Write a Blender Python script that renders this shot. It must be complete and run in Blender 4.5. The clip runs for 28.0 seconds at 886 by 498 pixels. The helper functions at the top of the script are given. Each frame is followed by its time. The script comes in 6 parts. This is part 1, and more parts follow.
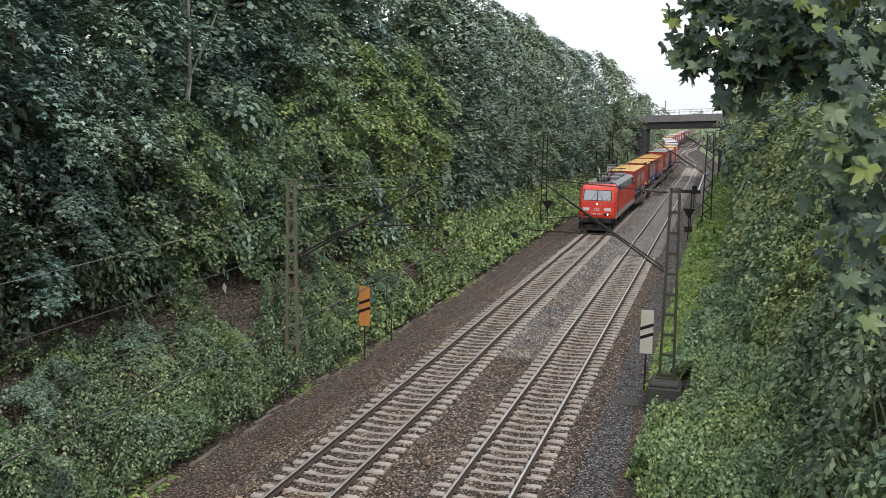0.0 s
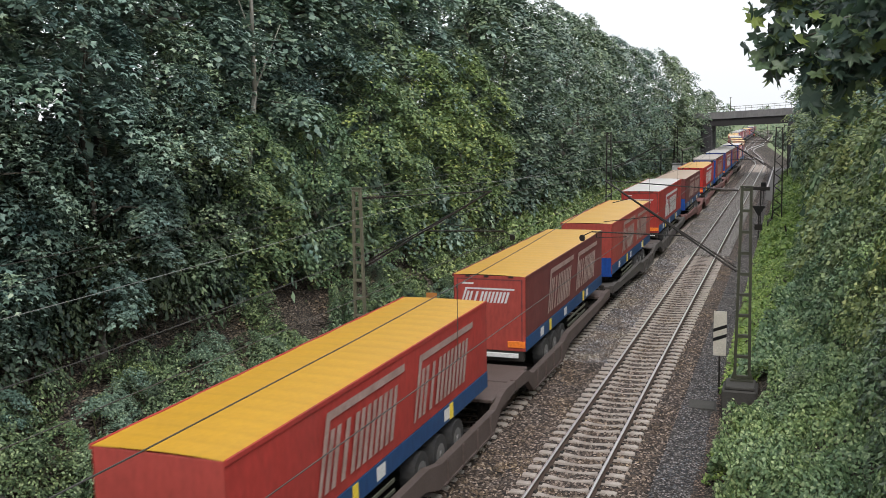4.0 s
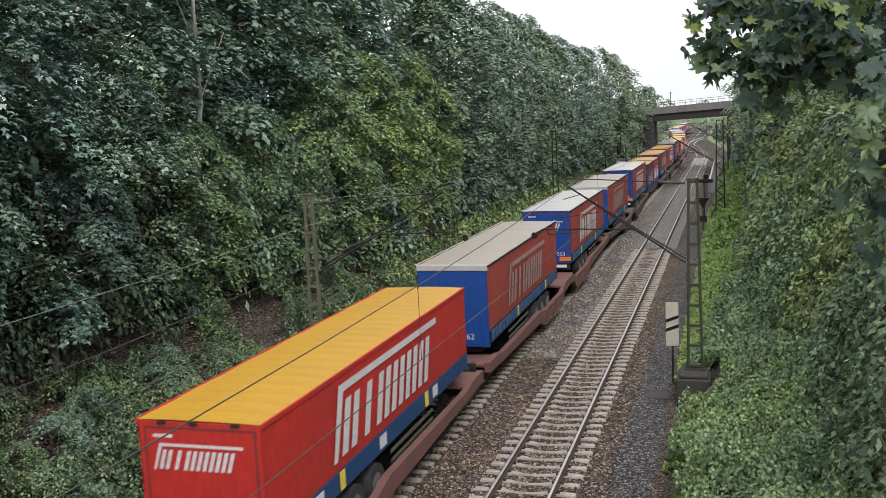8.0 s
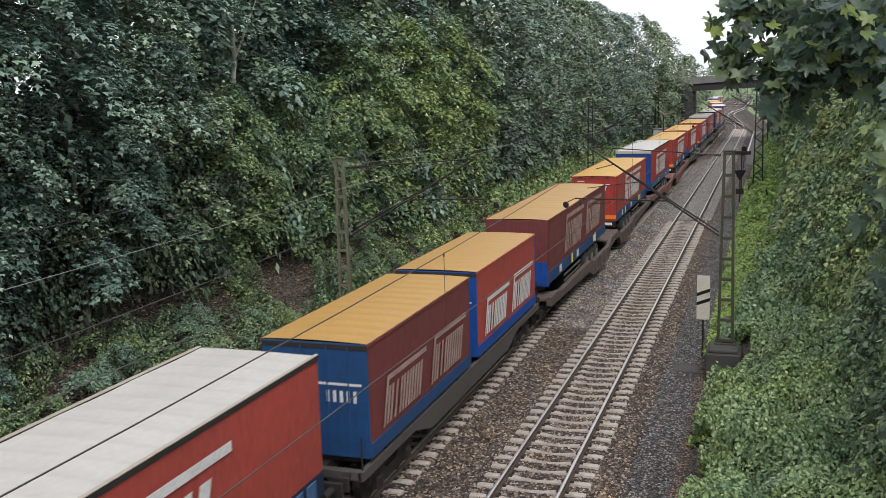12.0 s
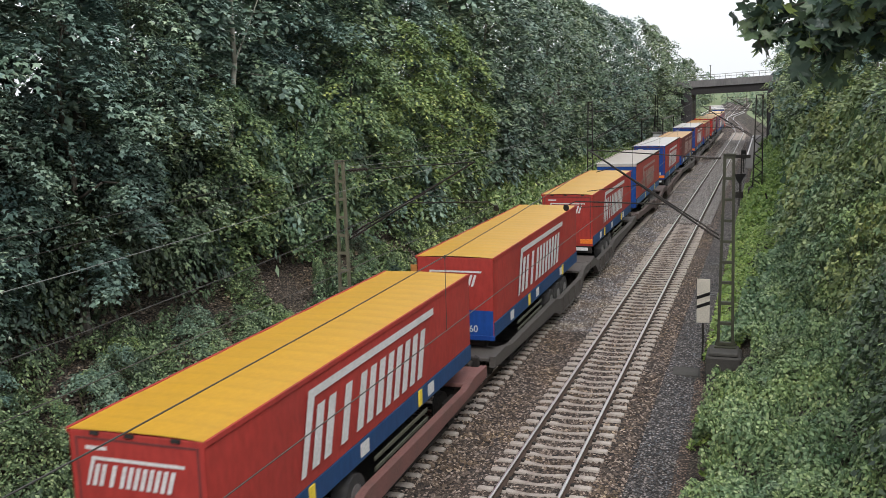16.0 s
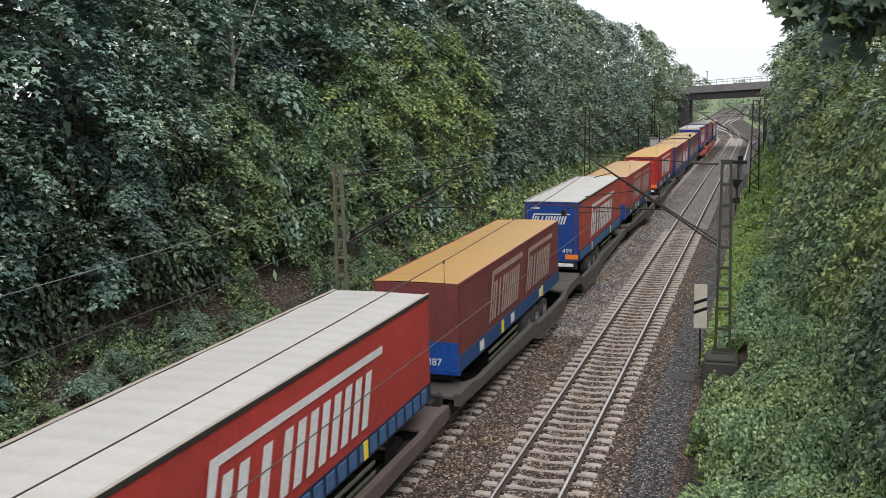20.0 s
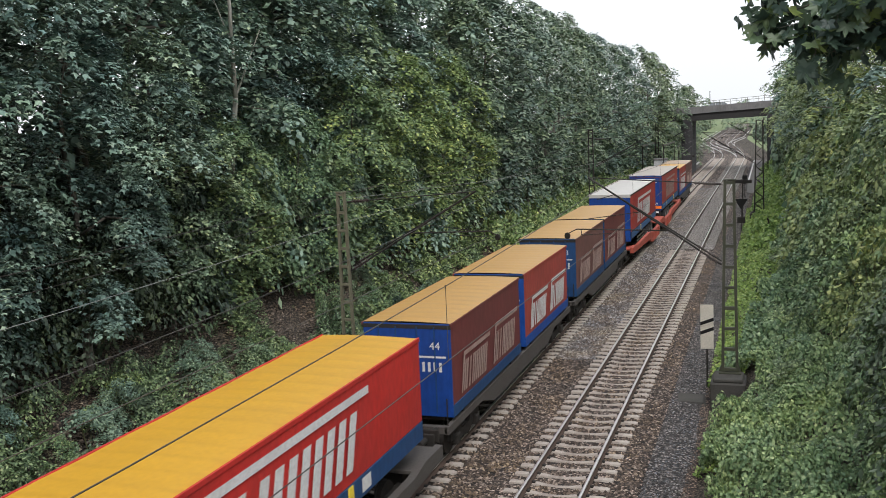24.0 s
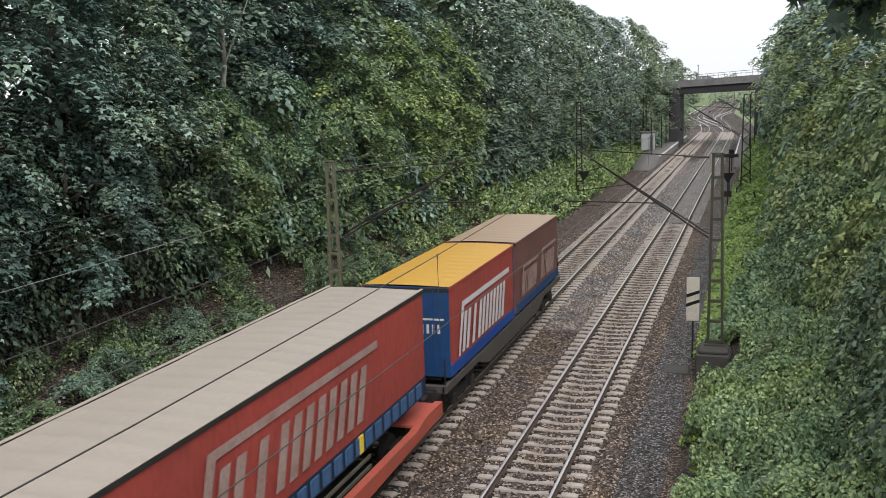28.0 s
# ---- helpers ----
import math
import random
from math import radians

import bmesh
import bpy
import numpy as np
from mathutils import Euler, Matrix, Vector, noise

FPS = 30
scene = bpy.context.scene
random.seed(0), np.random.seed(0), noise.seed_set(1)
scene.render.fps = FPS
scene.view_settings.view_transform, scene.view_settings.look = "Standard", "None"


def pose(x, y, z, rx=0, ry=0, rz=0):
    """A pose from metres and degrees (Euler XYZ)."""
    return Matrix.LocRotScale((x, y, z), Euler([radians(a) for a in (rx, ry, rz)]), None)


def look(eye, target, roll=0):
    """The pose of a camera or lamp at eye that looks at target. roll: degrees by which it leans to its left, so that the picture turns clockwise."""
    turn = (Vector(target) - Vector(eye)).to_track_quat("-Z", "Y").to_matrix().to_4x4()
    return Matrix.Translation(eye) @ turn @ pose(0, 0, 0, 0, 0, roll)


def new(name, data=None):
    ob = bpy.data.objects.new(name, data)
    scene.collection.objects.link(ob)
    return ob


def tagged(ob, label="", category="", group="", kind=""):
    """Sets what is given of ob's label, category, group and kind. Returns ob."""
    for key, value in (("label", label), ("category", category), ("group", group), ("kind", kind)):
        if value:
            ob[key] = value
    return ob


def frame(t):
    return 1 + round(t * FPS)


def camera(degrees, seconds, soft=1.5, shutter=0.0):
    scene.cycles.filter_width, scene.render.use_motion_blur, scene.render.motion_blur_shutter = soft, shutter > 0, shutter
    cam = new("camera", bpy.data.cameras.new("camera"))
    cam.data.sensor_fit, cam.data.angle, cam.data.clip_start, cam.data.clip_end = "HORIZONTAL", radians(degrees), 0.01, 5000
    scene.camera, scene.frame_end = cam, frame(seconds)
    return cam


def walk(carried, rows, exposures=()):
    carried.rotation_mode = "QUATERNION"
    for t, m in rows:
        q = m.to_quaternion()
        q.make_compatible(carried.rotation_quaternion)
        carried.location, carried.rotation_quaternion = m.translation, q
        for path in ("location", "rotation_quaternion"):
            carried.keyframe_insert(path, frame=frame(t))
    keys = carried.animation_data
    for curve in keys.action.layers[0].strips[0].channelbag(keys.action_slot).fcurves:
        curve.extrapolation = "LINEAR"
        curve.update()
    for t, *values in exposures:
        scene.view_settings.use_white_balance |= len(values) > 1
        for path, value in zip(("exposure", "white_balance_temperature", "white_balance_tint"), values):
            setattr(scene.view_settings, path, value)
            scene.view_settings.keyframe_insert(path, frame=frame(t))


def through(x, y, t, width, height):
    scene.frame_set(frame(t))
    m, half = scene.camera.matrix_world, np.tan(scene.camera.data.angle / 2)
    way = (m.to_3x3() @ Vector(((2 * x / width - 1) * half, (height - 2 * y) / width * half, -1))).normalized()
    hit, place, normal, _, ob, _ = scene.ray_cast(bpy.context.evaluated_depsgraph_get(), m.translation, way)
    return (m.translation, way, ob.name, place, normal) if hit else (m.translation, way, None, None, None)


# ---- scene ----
cam = camera(49.90, 28.0, soft=0.75, shutter=0.12)
walk(cam, [
    (0, pose(5.26, -0.03, 9.14, 82.05, -0.88, 16.28)),
    (0.5, pose(5.24, 0.02, 9.15, 82.32, -0.85, 17.04)),
    (1, pose(5.27, 0.09, 9.15, 82.22, -0.65, 17.95)),
    (1.5, pose(5.26, 0.14, 9.12, 82.32, -0.45, 18.42)),
    (2, pose(5.25, 0.16, 9.14, 82.30, -0.07, 19.23)),
    (2.5, pose(5.24, 0.14, 9.15, 82.38, 0.68, 20.19)),
    (4.5, pose(5.06, 0.00, 9.16, 82.35, 1.29, 19.48)),
    (5, pose(5.01, -0.07, 9.16, 82.64, 1.50, 18.51)),
    (5.5, pose(5.02, -0.09, 9.16, 82.94, 2.63, 18.15)),
    (6, pose(5.02, -0.10, 9.17, 82.83, 2.84, 17.75)),
    (6.5, pose(5.00, -0.10, 9.15, 82.56, 2.89, 17.08)),
    (7, pose(5.01, -0.13, 9.15, 82.44, 2.77, 16.63)),
    (7.5, pose(5.02, -0.13, 9.15, 82.31, 2.70, 16.48)),
    (8, pose(5.01, -0.14, 9.15, 82.38, 2.77, 16.53)),
    (8.5, pose(5.02, -0.12, 9.17, 82.32, 2.71, 16.71)),
    (9, pose(5.00, -0.15, 9.14, 82.26, 2.24, 16.46)),
    (9.5, pose(5.02, -0.16, 9.13, 82.13, 2.10, 16.21)),
    (10, pose(5.02, -0.11, 9.16, 81.35, 1.82, 16.26)),
    (10.5, pose(5.04, -0.07, 9.16, 80.31, 1.41, 16.31)),
    (11, pose(5.05, -0.03, 9.17, 80.33, 1.38, 17.44)),
    (11.5, pose(5.09, -0.03, 9.17, 80.43, 1.46, 18.49)),
    (12, pose(5.06, 0.04, 9.16, 80.40, 1.65, 18.70)),
    (12.5, pose(5.04, 0.04, 9.14, 80.24, 1.48, 18.66)),
    (14.5, pose(5.02, 0.03, 9.16, 80.20, 0.51, 18.90)),
    (15, pose(5.03, -0.00, 9.16, 80.11, 0.92, 18.90)),
    (15.5, pose(5.02, 0.05, 9.16, 80.36, 1.19, 18.82)),
    (16, pose(5.03, 0.04, 9.15, 80.59, 1.55, 18.67)),
    (16.5, pose(5.02, 0.03, 9.18, 80.86, 1.72, 18.62)),
    (17, pose(5.03, 0.01, 9.18, 80.95, 1.90, 18.54)),
    (17.5, pose(5.01, 0.01, 9.18, 80.99, 1.78, 18.34)),
    (18, pose(5.01, 0.00, 9.15, 80.99, 1.74, 18.20)),
    (18.5, pose(5.00, 0.01, 9.16, 80.89, 1.66, 18.22)),
    (19, pose(5.00, 0.01, 9.15, 80.88, 1.50, 18.27)),
    (19.5, pose(5.01, -0.00, 9.16, 80.82, 1.34, 18.27)),
    (20, pose(5.00, 0.00, 9.16, 80.87, 1.37, 18.49)),
    (20.5, pose(5.03, 0.02, 9.17, 81.00, 1.62, 18.74)),
    (21, pose(5.02, 0.00, 9.16, 81.38, 1.68, 18.78)),
    (21.5, pose(5.02, -0.04, 9.14, 82.17, 1.70, 18.40)),
    (23.5, pose(5.04, -0.02, 9.15, 82.79, 2.23, 18.23)),
    (24, pose(5.09, 0.03, 9.16, 82.37, 2.46, 18.75)),
    (24.5, pose(5.15, 0.11, 9.17, 81.92, 2.84, 19.86)),
    (25, pose(5.19, 0.14, 9.14, 81.84, 3.12, 20.68)),
    (25.5, pose(5.21, 0.20, 9.15, 81.80, 3.61, 21.68)),
    (26, pose(5.22, 0.18, 9.15, 81.88, 3.56, 21.68)),
    (26.5, pose(5.12, 0.11, 9.15, 82.16, 3.43, 20.96)),
    (27, pose(5.04, 0.02, 9.16, 81.95, 3.16, 19.89)),
    (27.5, pose(5.02, -0.04, 9.15, 81.38, 2.49, 18.93)),
    (28, pose(5.02, -0.09, 9.14, 80.62, 1.78, 17.99)),
])

# ---- light ----
SUN_EL, SUN_AZ = radians(48), radians(152)
world = bpy.data.worlds.new("overcast_sky")
scene.world = world
world.use_nodes = True
wn, wl = world.node_tree.nodes, world.node_tree.links
wn.clear()
w_out, w_bg = wn.new("ShaderNodeOutputWorld"), wn.new("ShaderNodeBackground")
w_sky, w_mix, w_scale = wn.new("ShaderNodeTexSky"), wn.new("ShaderNodeMix"), wn.new("ShaderNodeVectorMath")
w_sky.sky_type, w_sky.sun_disc = "NISHITA", False
w_sky.sun_elevation, w_sky.sun_rotation = SUN_EL, SUN_AZ
w_sky.air_density, w_sky.dust_density = 1.2, 4.0
w_scale.operation = "SCALE"
w_scale.inputs["Scale"].default_value = 0.12
w_mix.data_type = "RGBA"
w_mix.inputs["Factor"].default_value = 0.82
# overcast: the cloud is brighter overhead than at the horizon
w_co, w_sep, w_map, w_rgb = wn.new("ShaderNodeTexCoord"), wn.new("ShaderNodeSeparateXYZ"), wn.new("ShaderNodeMapRange"), wn.new("ShaderNodeVectorMath")
wl.new(w_co.outputs["Generated"], w_sep.inputs[0])
wl.new(w_sep.outputs["Z"], w_map.inputs["Value"])
w_map.inputs["To Min"].default_value, w_map.inputs["To Max"].default_value = 0.98, 1.38
w_rgb.operation = "SCALE"
w_rgb.inputs[0].default_value = (0.95, 0.982, 1.03)
wl.new(w_map.outputs[0], w_rgb.inputs["Scale"])
wl.new(w_rgb.outputs[0], w_mix.inputs["B"])
wl.new(w_sky.outputs[0], w_scale.inputs[0])
wl.new(w_scale.outputs[0], w_mix.inputs["A"])
wl.new(w_mix.outputs["Result"], w_bg.inputs["Color"])
w_bg.inputs["Strength"].default_value = 1.22
wl.new(w_bg.outputs[0], w_out.inputs[0])

sun = new("sun", bpy.data.lights.new("sun", "SUN"))
sun.data.energy, sun.data.angle, sun.data.color = 1.8, radians(22), (1.0, 0.98, 0.955)
sun.matrix_world = look((0, 0, 60), (60 * math.sin(SUN_AZ) * -1, 60 * math.cos(SUN_AZ) * -1, 60 - 60 * math.tan(SUN_EL)))
scene.view_settings.exposure = 0.0


# ---- materials ----
def node_material(name):
    m = bpy.data.materials.new(name)
    m.use_nodes = True
    return m, m.node_tree.nodes, m.node_tree.links, m.node_tree.nodes["Principled BSDF"]


def ramp(nodes, stops):
    r = nodes.new("ShaderNodeValToRGB")
    while len(r.color_ramp.elements) < len(stops):
        r.color_ramp.elements.new(0.5)
    for e, (p, c) in zip(r.color_ramp.elements, stops):
        e.position, e.color = p, (*c, 1)
    return r


def noise_node(nodes, links, coord, scale, detail=4, rough=0.6):
    n = nodes.new("ShaderNodeTexNoise")
    n.inputs["Scale"].default_value, n.inputs["Detail"].default_value, n.inputs["Roughness"].default_value = scale, detail, rough
    links.new(coord, n.inputs["Vector"])
    return n


def mix_node(nodes, links, kind, fac, a, b):
    m = nodes.new("ShaderNodeMix")
    m.data_type, m.blend_type = "RGBA", kind
    for value, socket in ((fac, "Factor"), (a, "A"), (b, "B")):
        if hasattr(value, "is_output"):
            links.new(value, m.inputs[socket])
        else:
            m.inputs[socket].default_value = value if socket == "Factor" else (*value, 1)
    return m.outputs["Result"]


def paint(name, rgb, rough=0.5, dirt=(0.12, 0.10, 0.08), grime=0.35, scale=1.2, fine=18.0, metal=0.0, bump=0.15, streak=1.0, spec=0.5, ribs=0.0, mottle=0.2):
    """Painted, coated or bare surface with broad grime and fine wear."""
    m, n, l, b = node_material(name)
    tc = n.new("ShaderNodeTexCoord")
    mp = n.new("ShaderNodeMapping")
    mp.inputs["Scale"].default_value = (1, 1, 1 / streak)
    l.new(tc.outputs["Object"], mp.inputs["Vector"])
    broad = noise_node(n, l, mp.outputs[0], scale, 5)
    small = noise_node(n, l, mp.outputs[0], fine, 3)
    r1 = ramp(n, ((0.42, (0, 0, 0)), (0.75, (1, 1, 1))))
    l.new(broad.outputs["Fac"], r1.inputs[0])
    k = n.new("ShaderNodeMath")
    k.operation = "MULTIPLY"
    k.inputs[1].default_value = grime
    l.new(r1.outputs[0], k.inputs[0])
    c = mix_node(n, l, "MIX", k.outputs[0], rgb, dirt)
    r2 = ramp(n, ((0.3, (1 - mottle,) * 3), (0.7, (1 + 0.6 * mottle,) * 3)))
    l.new(small.outputs["Fac"], r2.inputs[0])
    c = mix_node(n, l, "MULTIPLY", 1.0, c, r2.outputs[0])
    if ribs:  # painted dark bands stand in for the shading of the roof bows
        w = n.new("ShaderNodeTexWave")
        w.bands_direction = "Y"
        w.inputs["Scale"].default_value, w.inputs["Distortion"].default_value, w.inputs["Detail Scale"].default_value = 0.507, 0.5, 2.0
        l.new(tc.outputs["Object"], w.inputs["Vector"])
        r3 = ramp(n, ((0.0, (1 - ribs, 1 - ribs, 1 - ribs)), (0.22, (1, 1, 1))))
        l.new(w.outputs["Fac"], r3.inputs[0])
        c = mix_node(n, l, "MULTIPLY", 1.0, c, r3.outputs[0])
    l.new(c, b.inputs["Base Color"])
    b.inputs["Roughness"].default_value, b.inputs["Metallic"].default_value = rough, metal
    b.inputs["Specular IOR Level"].default_value = spec
    if bump:
        bp = n.new("ShaderNodeBump")
        bp.inputs["Strength"].default_value, bp.inputs["Distance"].default_value = bump, 0.01
        l.new(small.outputs["Fac"], bp.inputs["Height"])
        l.new(bp.outputs[0], b.inputs["Normal"])
    return m


def stone_bed(name, stops, cell, patch, patch_rgb, wear=0.6):
    """Crushed stone: every cell its own grey or brown, with stained patches."""
    m, n, l, b = node_material(name)
    tc = n.new("ShaderNodeTexCoord")
    v = n.new("ShaderNodeTexVoronoi")
    v.inputs["Scale"].default_value = cell
    l.new(tc.outputs["Object"], v.inputs["Vector"])
    sep = n.new("ShaderNodeSeparateColor")
    l.new(v.outputs["Color"], sep.inputs[0])
    r = ramp(n, stops)
    l.new(sep.outputs[0], r.inputs[0])
    # shade between the stones is painted into the colour
    gap_shade = ramp(n, ((0.3, (1, 1, 1)), (0.62, (0.1, 0.09, 0.085))))
    l.new(v.outputs["Distance"], gap_shade.inputs[0])
    c = mix_node(n, l, "MULTIPLY", 1.0, r.outputs[0], gap_shade.outputs[0])
    broad = noise_node(n, l, tc.outputs["Object"], patch, 4)
    r1 = ramp(n, ((0.45, (0, 0, 0)), (0.68, (1, 1, 1))))
    l.new(broad.outputs["Fac"], r1.inputs[0])
    k = n.new("ShaderNodeMath")
    k.operation = "MULTIPLY"
    k.inputs[1].default_value = wear
    l.new(r1.outputs[0], k.inputs[0])
    c = mix_node(n, l, "MULTIPLY", k.outputs[0], c, patch_rgb)
    l.new(c, b.inputs["Base Color"])
    b.inputs["Roughness"].default_value = 0.9
    bp = n.new("ShaderNodeBump")
    bp.inputs["Strength"].default_value, bp.inputs["Distance"].default_value, bp.invert = 0.9, 0.04, True
    l.new(v.outputs["Distance"], bp.inputs["Height"])
    l.new(bp.outputs[0], b.inputs["Normal"])
    return m


def foliage(name, dark, light, pale=(0.2, 0.26, 0.1), through=0.25, gloss=0.3, rough=0.45, each="island"):
    """Leaves: each one its own green, a few paler, with light passing through."""
    m, n, l, b = node_material(name)
    g, o = n.new("ShaderNodeNewGeometry"), n.new("ShaderNodeObjectInfo")
    r = ramp(n, ((0.0, dark), (0.3, tuple(a * 0.75 + b * 0.25 for a, b in zip(dark, light))), (0.78, light), (1.0, pale)))
    l.new(g.outputs["Random Per Island"] if each == "island" else o.outputs["Random"], r.inputs[0])
    tint = ramp(n, ((0.0, (0.84, 0.9, 0.98)), (0.5, (1, 1, 1.02)), (1.0, (1.2, 1.13, 0.88))))
    l.new(o.outputs["Random"], tint.inputs[0])
    c = mix_node(n, l, "MULTIPLY", 1.0, r.outputs[0], tint.outputs[0])
    patch = noise_node(n, l, g.outputs["Position"], 0.55, 3)
    vary = ramp(n, ((0.3, (0.72, 0.8, 0.9)), (0.5, (1, 1, 1)), (0.72, (1.25, 1.18, 0.95))))
    l.new(patch.outputs["Fac"], vary.inputs[0])
    c = mix_node(n, l, "MULTIPLY", 1.0, c, vary.outputs[0])
    l.new(c, b.inputs["Base Color"])
    b.inputs["Roughness"].default_value = rough
    b.inputs["Specular IOR Level"].default_value = gloss
    t, x, out = n.new("ShaderNodeBsdfTranslucent"), n.new("ShaderNodeMixShader"), n["Material Output"]
    l.new(c, t.inputs["Color"])
    x.inputs[0].default_value = through
    l.new(b.outputs[0], x.inputs[1])
    l.new(t.outputs[0], x.inputs[2])
    l.new(x.outputs[0], out.inputs["Surface"])
    return m


M = {}
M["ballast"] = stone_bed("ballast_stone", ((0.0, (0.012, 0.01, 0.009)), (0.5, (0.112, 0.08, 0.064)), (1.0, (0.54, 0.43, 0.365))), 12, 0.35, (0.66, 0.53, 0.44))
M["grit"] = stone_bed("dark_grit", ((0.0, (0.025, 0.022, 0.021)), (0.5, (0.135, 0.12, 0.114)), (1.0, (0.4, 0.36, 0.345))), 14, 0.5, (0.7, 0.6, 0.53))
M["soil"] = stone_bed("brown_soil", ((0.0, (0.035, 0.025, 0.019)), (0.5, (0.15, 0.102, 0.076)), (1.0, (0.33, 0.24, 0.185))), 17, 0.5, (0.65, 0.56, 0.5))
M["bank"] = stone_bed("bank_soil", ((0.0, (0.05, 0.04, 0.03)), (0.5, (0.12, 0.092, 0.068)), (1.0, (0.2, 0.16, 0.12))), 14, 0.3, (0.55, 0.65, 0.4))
M["concrete"] = paint("sleeper_concrete", (0.4, 0.355, 0.315), 0.85, (0.13, 0.092, 0.072), 0.75, 1.7, 30, bump=0.3)
M["old_concrete"] = paint("weathered_concrete", (0.06, 0.056, 0.05), 0.9, (0.028, 0.028, 0.022), 0.6, 1.5, 22, bump=0.4)
M["kerb"] = paint("earth_stained_concrete", (0.17, 0.14, 0.115), 0.9, (0.06, 0.055, 0.035), 0.8, 2.5, 20, bump=0.4)
M["bridge_concrete"] = paint("bridge_concrete", (0.17, 0.163, 0.163), 0.85, (0.05, 0.05, 0.05), 0.5, 0.4, 6, bump=0.2, streak=3)
# abutment colour carries the shade under the bridge
M["abutment"] = paint("shade_darkened_concrete", (0.05, 0.048, 0.052), 0.9, (0.03, 0.03, 0.03), 0.5, 0.5, 6, bump=0.2, streak=3)
M["platform"] = paint("platform_paving", (0.15, 0.14, 0.13), 0.9, (0.09, 0.085, 0.075), 0.5, 0.8, 9)
M["white_edge"] = paint("white_edge_paint", (0.75, 0.74, 0.72), 0.7, (0.4, 0.38, 0.35), 0.4, 1.5)
M["rail_top"] = paint("polished_rail_steel", (0.62, 0.6, 0.59), 0.32, (0.3, 0.24, 0.2), 0.3, 2, 40, metal=0.85, bump=0.05)
M["rail_side"] = paint("rusty_rail_steel", (0.085, 0.055, 0.042), 0.8, (0.04, 0.028, 0.022), 0.5, 3, 40, bump=0.3)
M["steel"] = paint("galvanised_steel", (0.095, 0.097, 0.07), 0.65, (0.03, 0.03, 0.02), 0.5, 2, 25, metal=0.2, bump=0.2)
# base lowered to add the shade missing under the train
M["dark_steel"] = paint("dark_weathered_steel", (0.026, 0.024, 0.022), 0.7, (0.05, 0.037, 0.03), 0.5, 3, 30, metal=0.1, spec=0.3)
M["mast_olive"] = paint("dark_olive_mast_paint", (0.045, 0.047, 0.027), 0.7, (0.02, 0.02, 0.012), 0.6, 2, 25, bump=0.2)
M["mast_pale"] = paint("weathered_pale_mast_paint", (0.13, 0.124, 0.082), 0.7, (0.09, 0.07, 0.045), 0.6, 2, 25, bump=0.2)
M["wire"] = paint("oxidised_copper_wire", (0.06, 0.055, 0.05), 0.5, (0.1, 0.1, 0.09), 0.4, 2, metal=0.4, bump=0)
M["wire_pale"] = paint("pale_aluminium_wire", (0.28, 0.28, 0.27), 0.5, (0.2, 0.2, 0.2), 0.4, 2, metal=0.3, bump=0)
M["insulator"] = paint("brown_ceramic", (0.035, 0.025, 0.022), 0.3, bump=0)
M["orange"] = paint("faded_orange_board", (0.52, 0.21, 0.05), 0.6, (0.3, 0.13, 0.05), 0.5, 2.5, 20)
M["cream"] = paint("cream_white_board", (0.66, 0.61, 0.52), 0.6, (0.45, 0.4, 0.32), 0.4, 2.5, 20)
# near-black base also makes up for weak shade below the vehicles
M["black"] = paint("black_paint", (0.009, 0.009, 0.009), 0.65, (0.03, 0.025, 0.02), 0.25, spec=0.25)
M["loco_red"] = paint("traffic_red_paint", (0.68, 0.055, 0.036), 0.38, (0.3, 0.04, 0.03), 0.25, 0.8, 12, bump=0.03)
M["loco_roof"] = paint("sooty_roof_grey", (0.17, 0.175, 0.19), 0.4, (0.07, 0.065, 0.06), 0.6, 1.2, 14)
M["loco_grey"] = paint("light_grey_skirt", (0.34, 0.32, 0.3), 0.6, (0.16, 0.12, 0.09), 0.5, 1.2, 14)
M["white"] = paint("white_paint", (0.62, 0.61, 0.6), 0.5, (0.45, 0.42, 0.38), 0.3, 1.3)
M["faded_mark"] = paint("faded_lettering_paint", (0.36, 0.25, 0.22), 0.6, (0.2, 0.1, 0.08), 0.6, 1.6, 14)
M["fine_gravel"] = stone_bed("fine_grey_gravel", ((0.0, (0.2, 0.185, 0.17)), (0.5, (0.4, 0.37, 0.345)), (1.0, (0.6, 0.56, 0.52))), 22, 0.4, (0.75, 0.68, 0.62))
M["bumper"] = paint("white_bumper_paint", (0.72, 0.72, 0.72), 0.5, (0.35, 0.33, 0.3), 0.4, 2.5)
M["rubber"] = paint("tyre_rubber", (0.022, 0.022, 0.023), 0.8, (0.07, 0.06, 0.05), 0.4, 4)
M["rim"] = paint("grey_rim_steel", (0.17, 0.17, 0.17), 0.5, (0.14, 0.11, 0.09), 0.5, 4, metal=0.4)
M["lamp_orange"] = paint("orange_reflector", (0.85, 0.22, 0.03), 0.4, (0.5, 0.15, 0.05), 0.3, 4)
M["yellow_tag"] = paint("yellow_marker", (0.8, 0.6, 0.05), 0.5, grime=0.15)
M["cabin"] = paint("pale_cabin_wall", (0.5, 0.5, 0.52), 0.7, (0.3, 0.3, 0.3), 0.4, 0.7)
M["car_silver"] = paint("silver_car_paint", (0.5, 0.5, 0.5), 0.3, grime=0.1, metal=0.5)
M["bark"] = paint("grey_bark", (0.16, 0.145, 0.12), 0.9, (0.06, 0.06, 0.045), 0.6, 1.5, 12, bump=0.6, streak=5)
M["pale_bark"] = paint("pale_grey_bark", (0.3, 0.29, 0.25), 0.9, (0.14, 0.14, 0.11), 0.5, 1.8, 14, bump=0.4, streak=4)
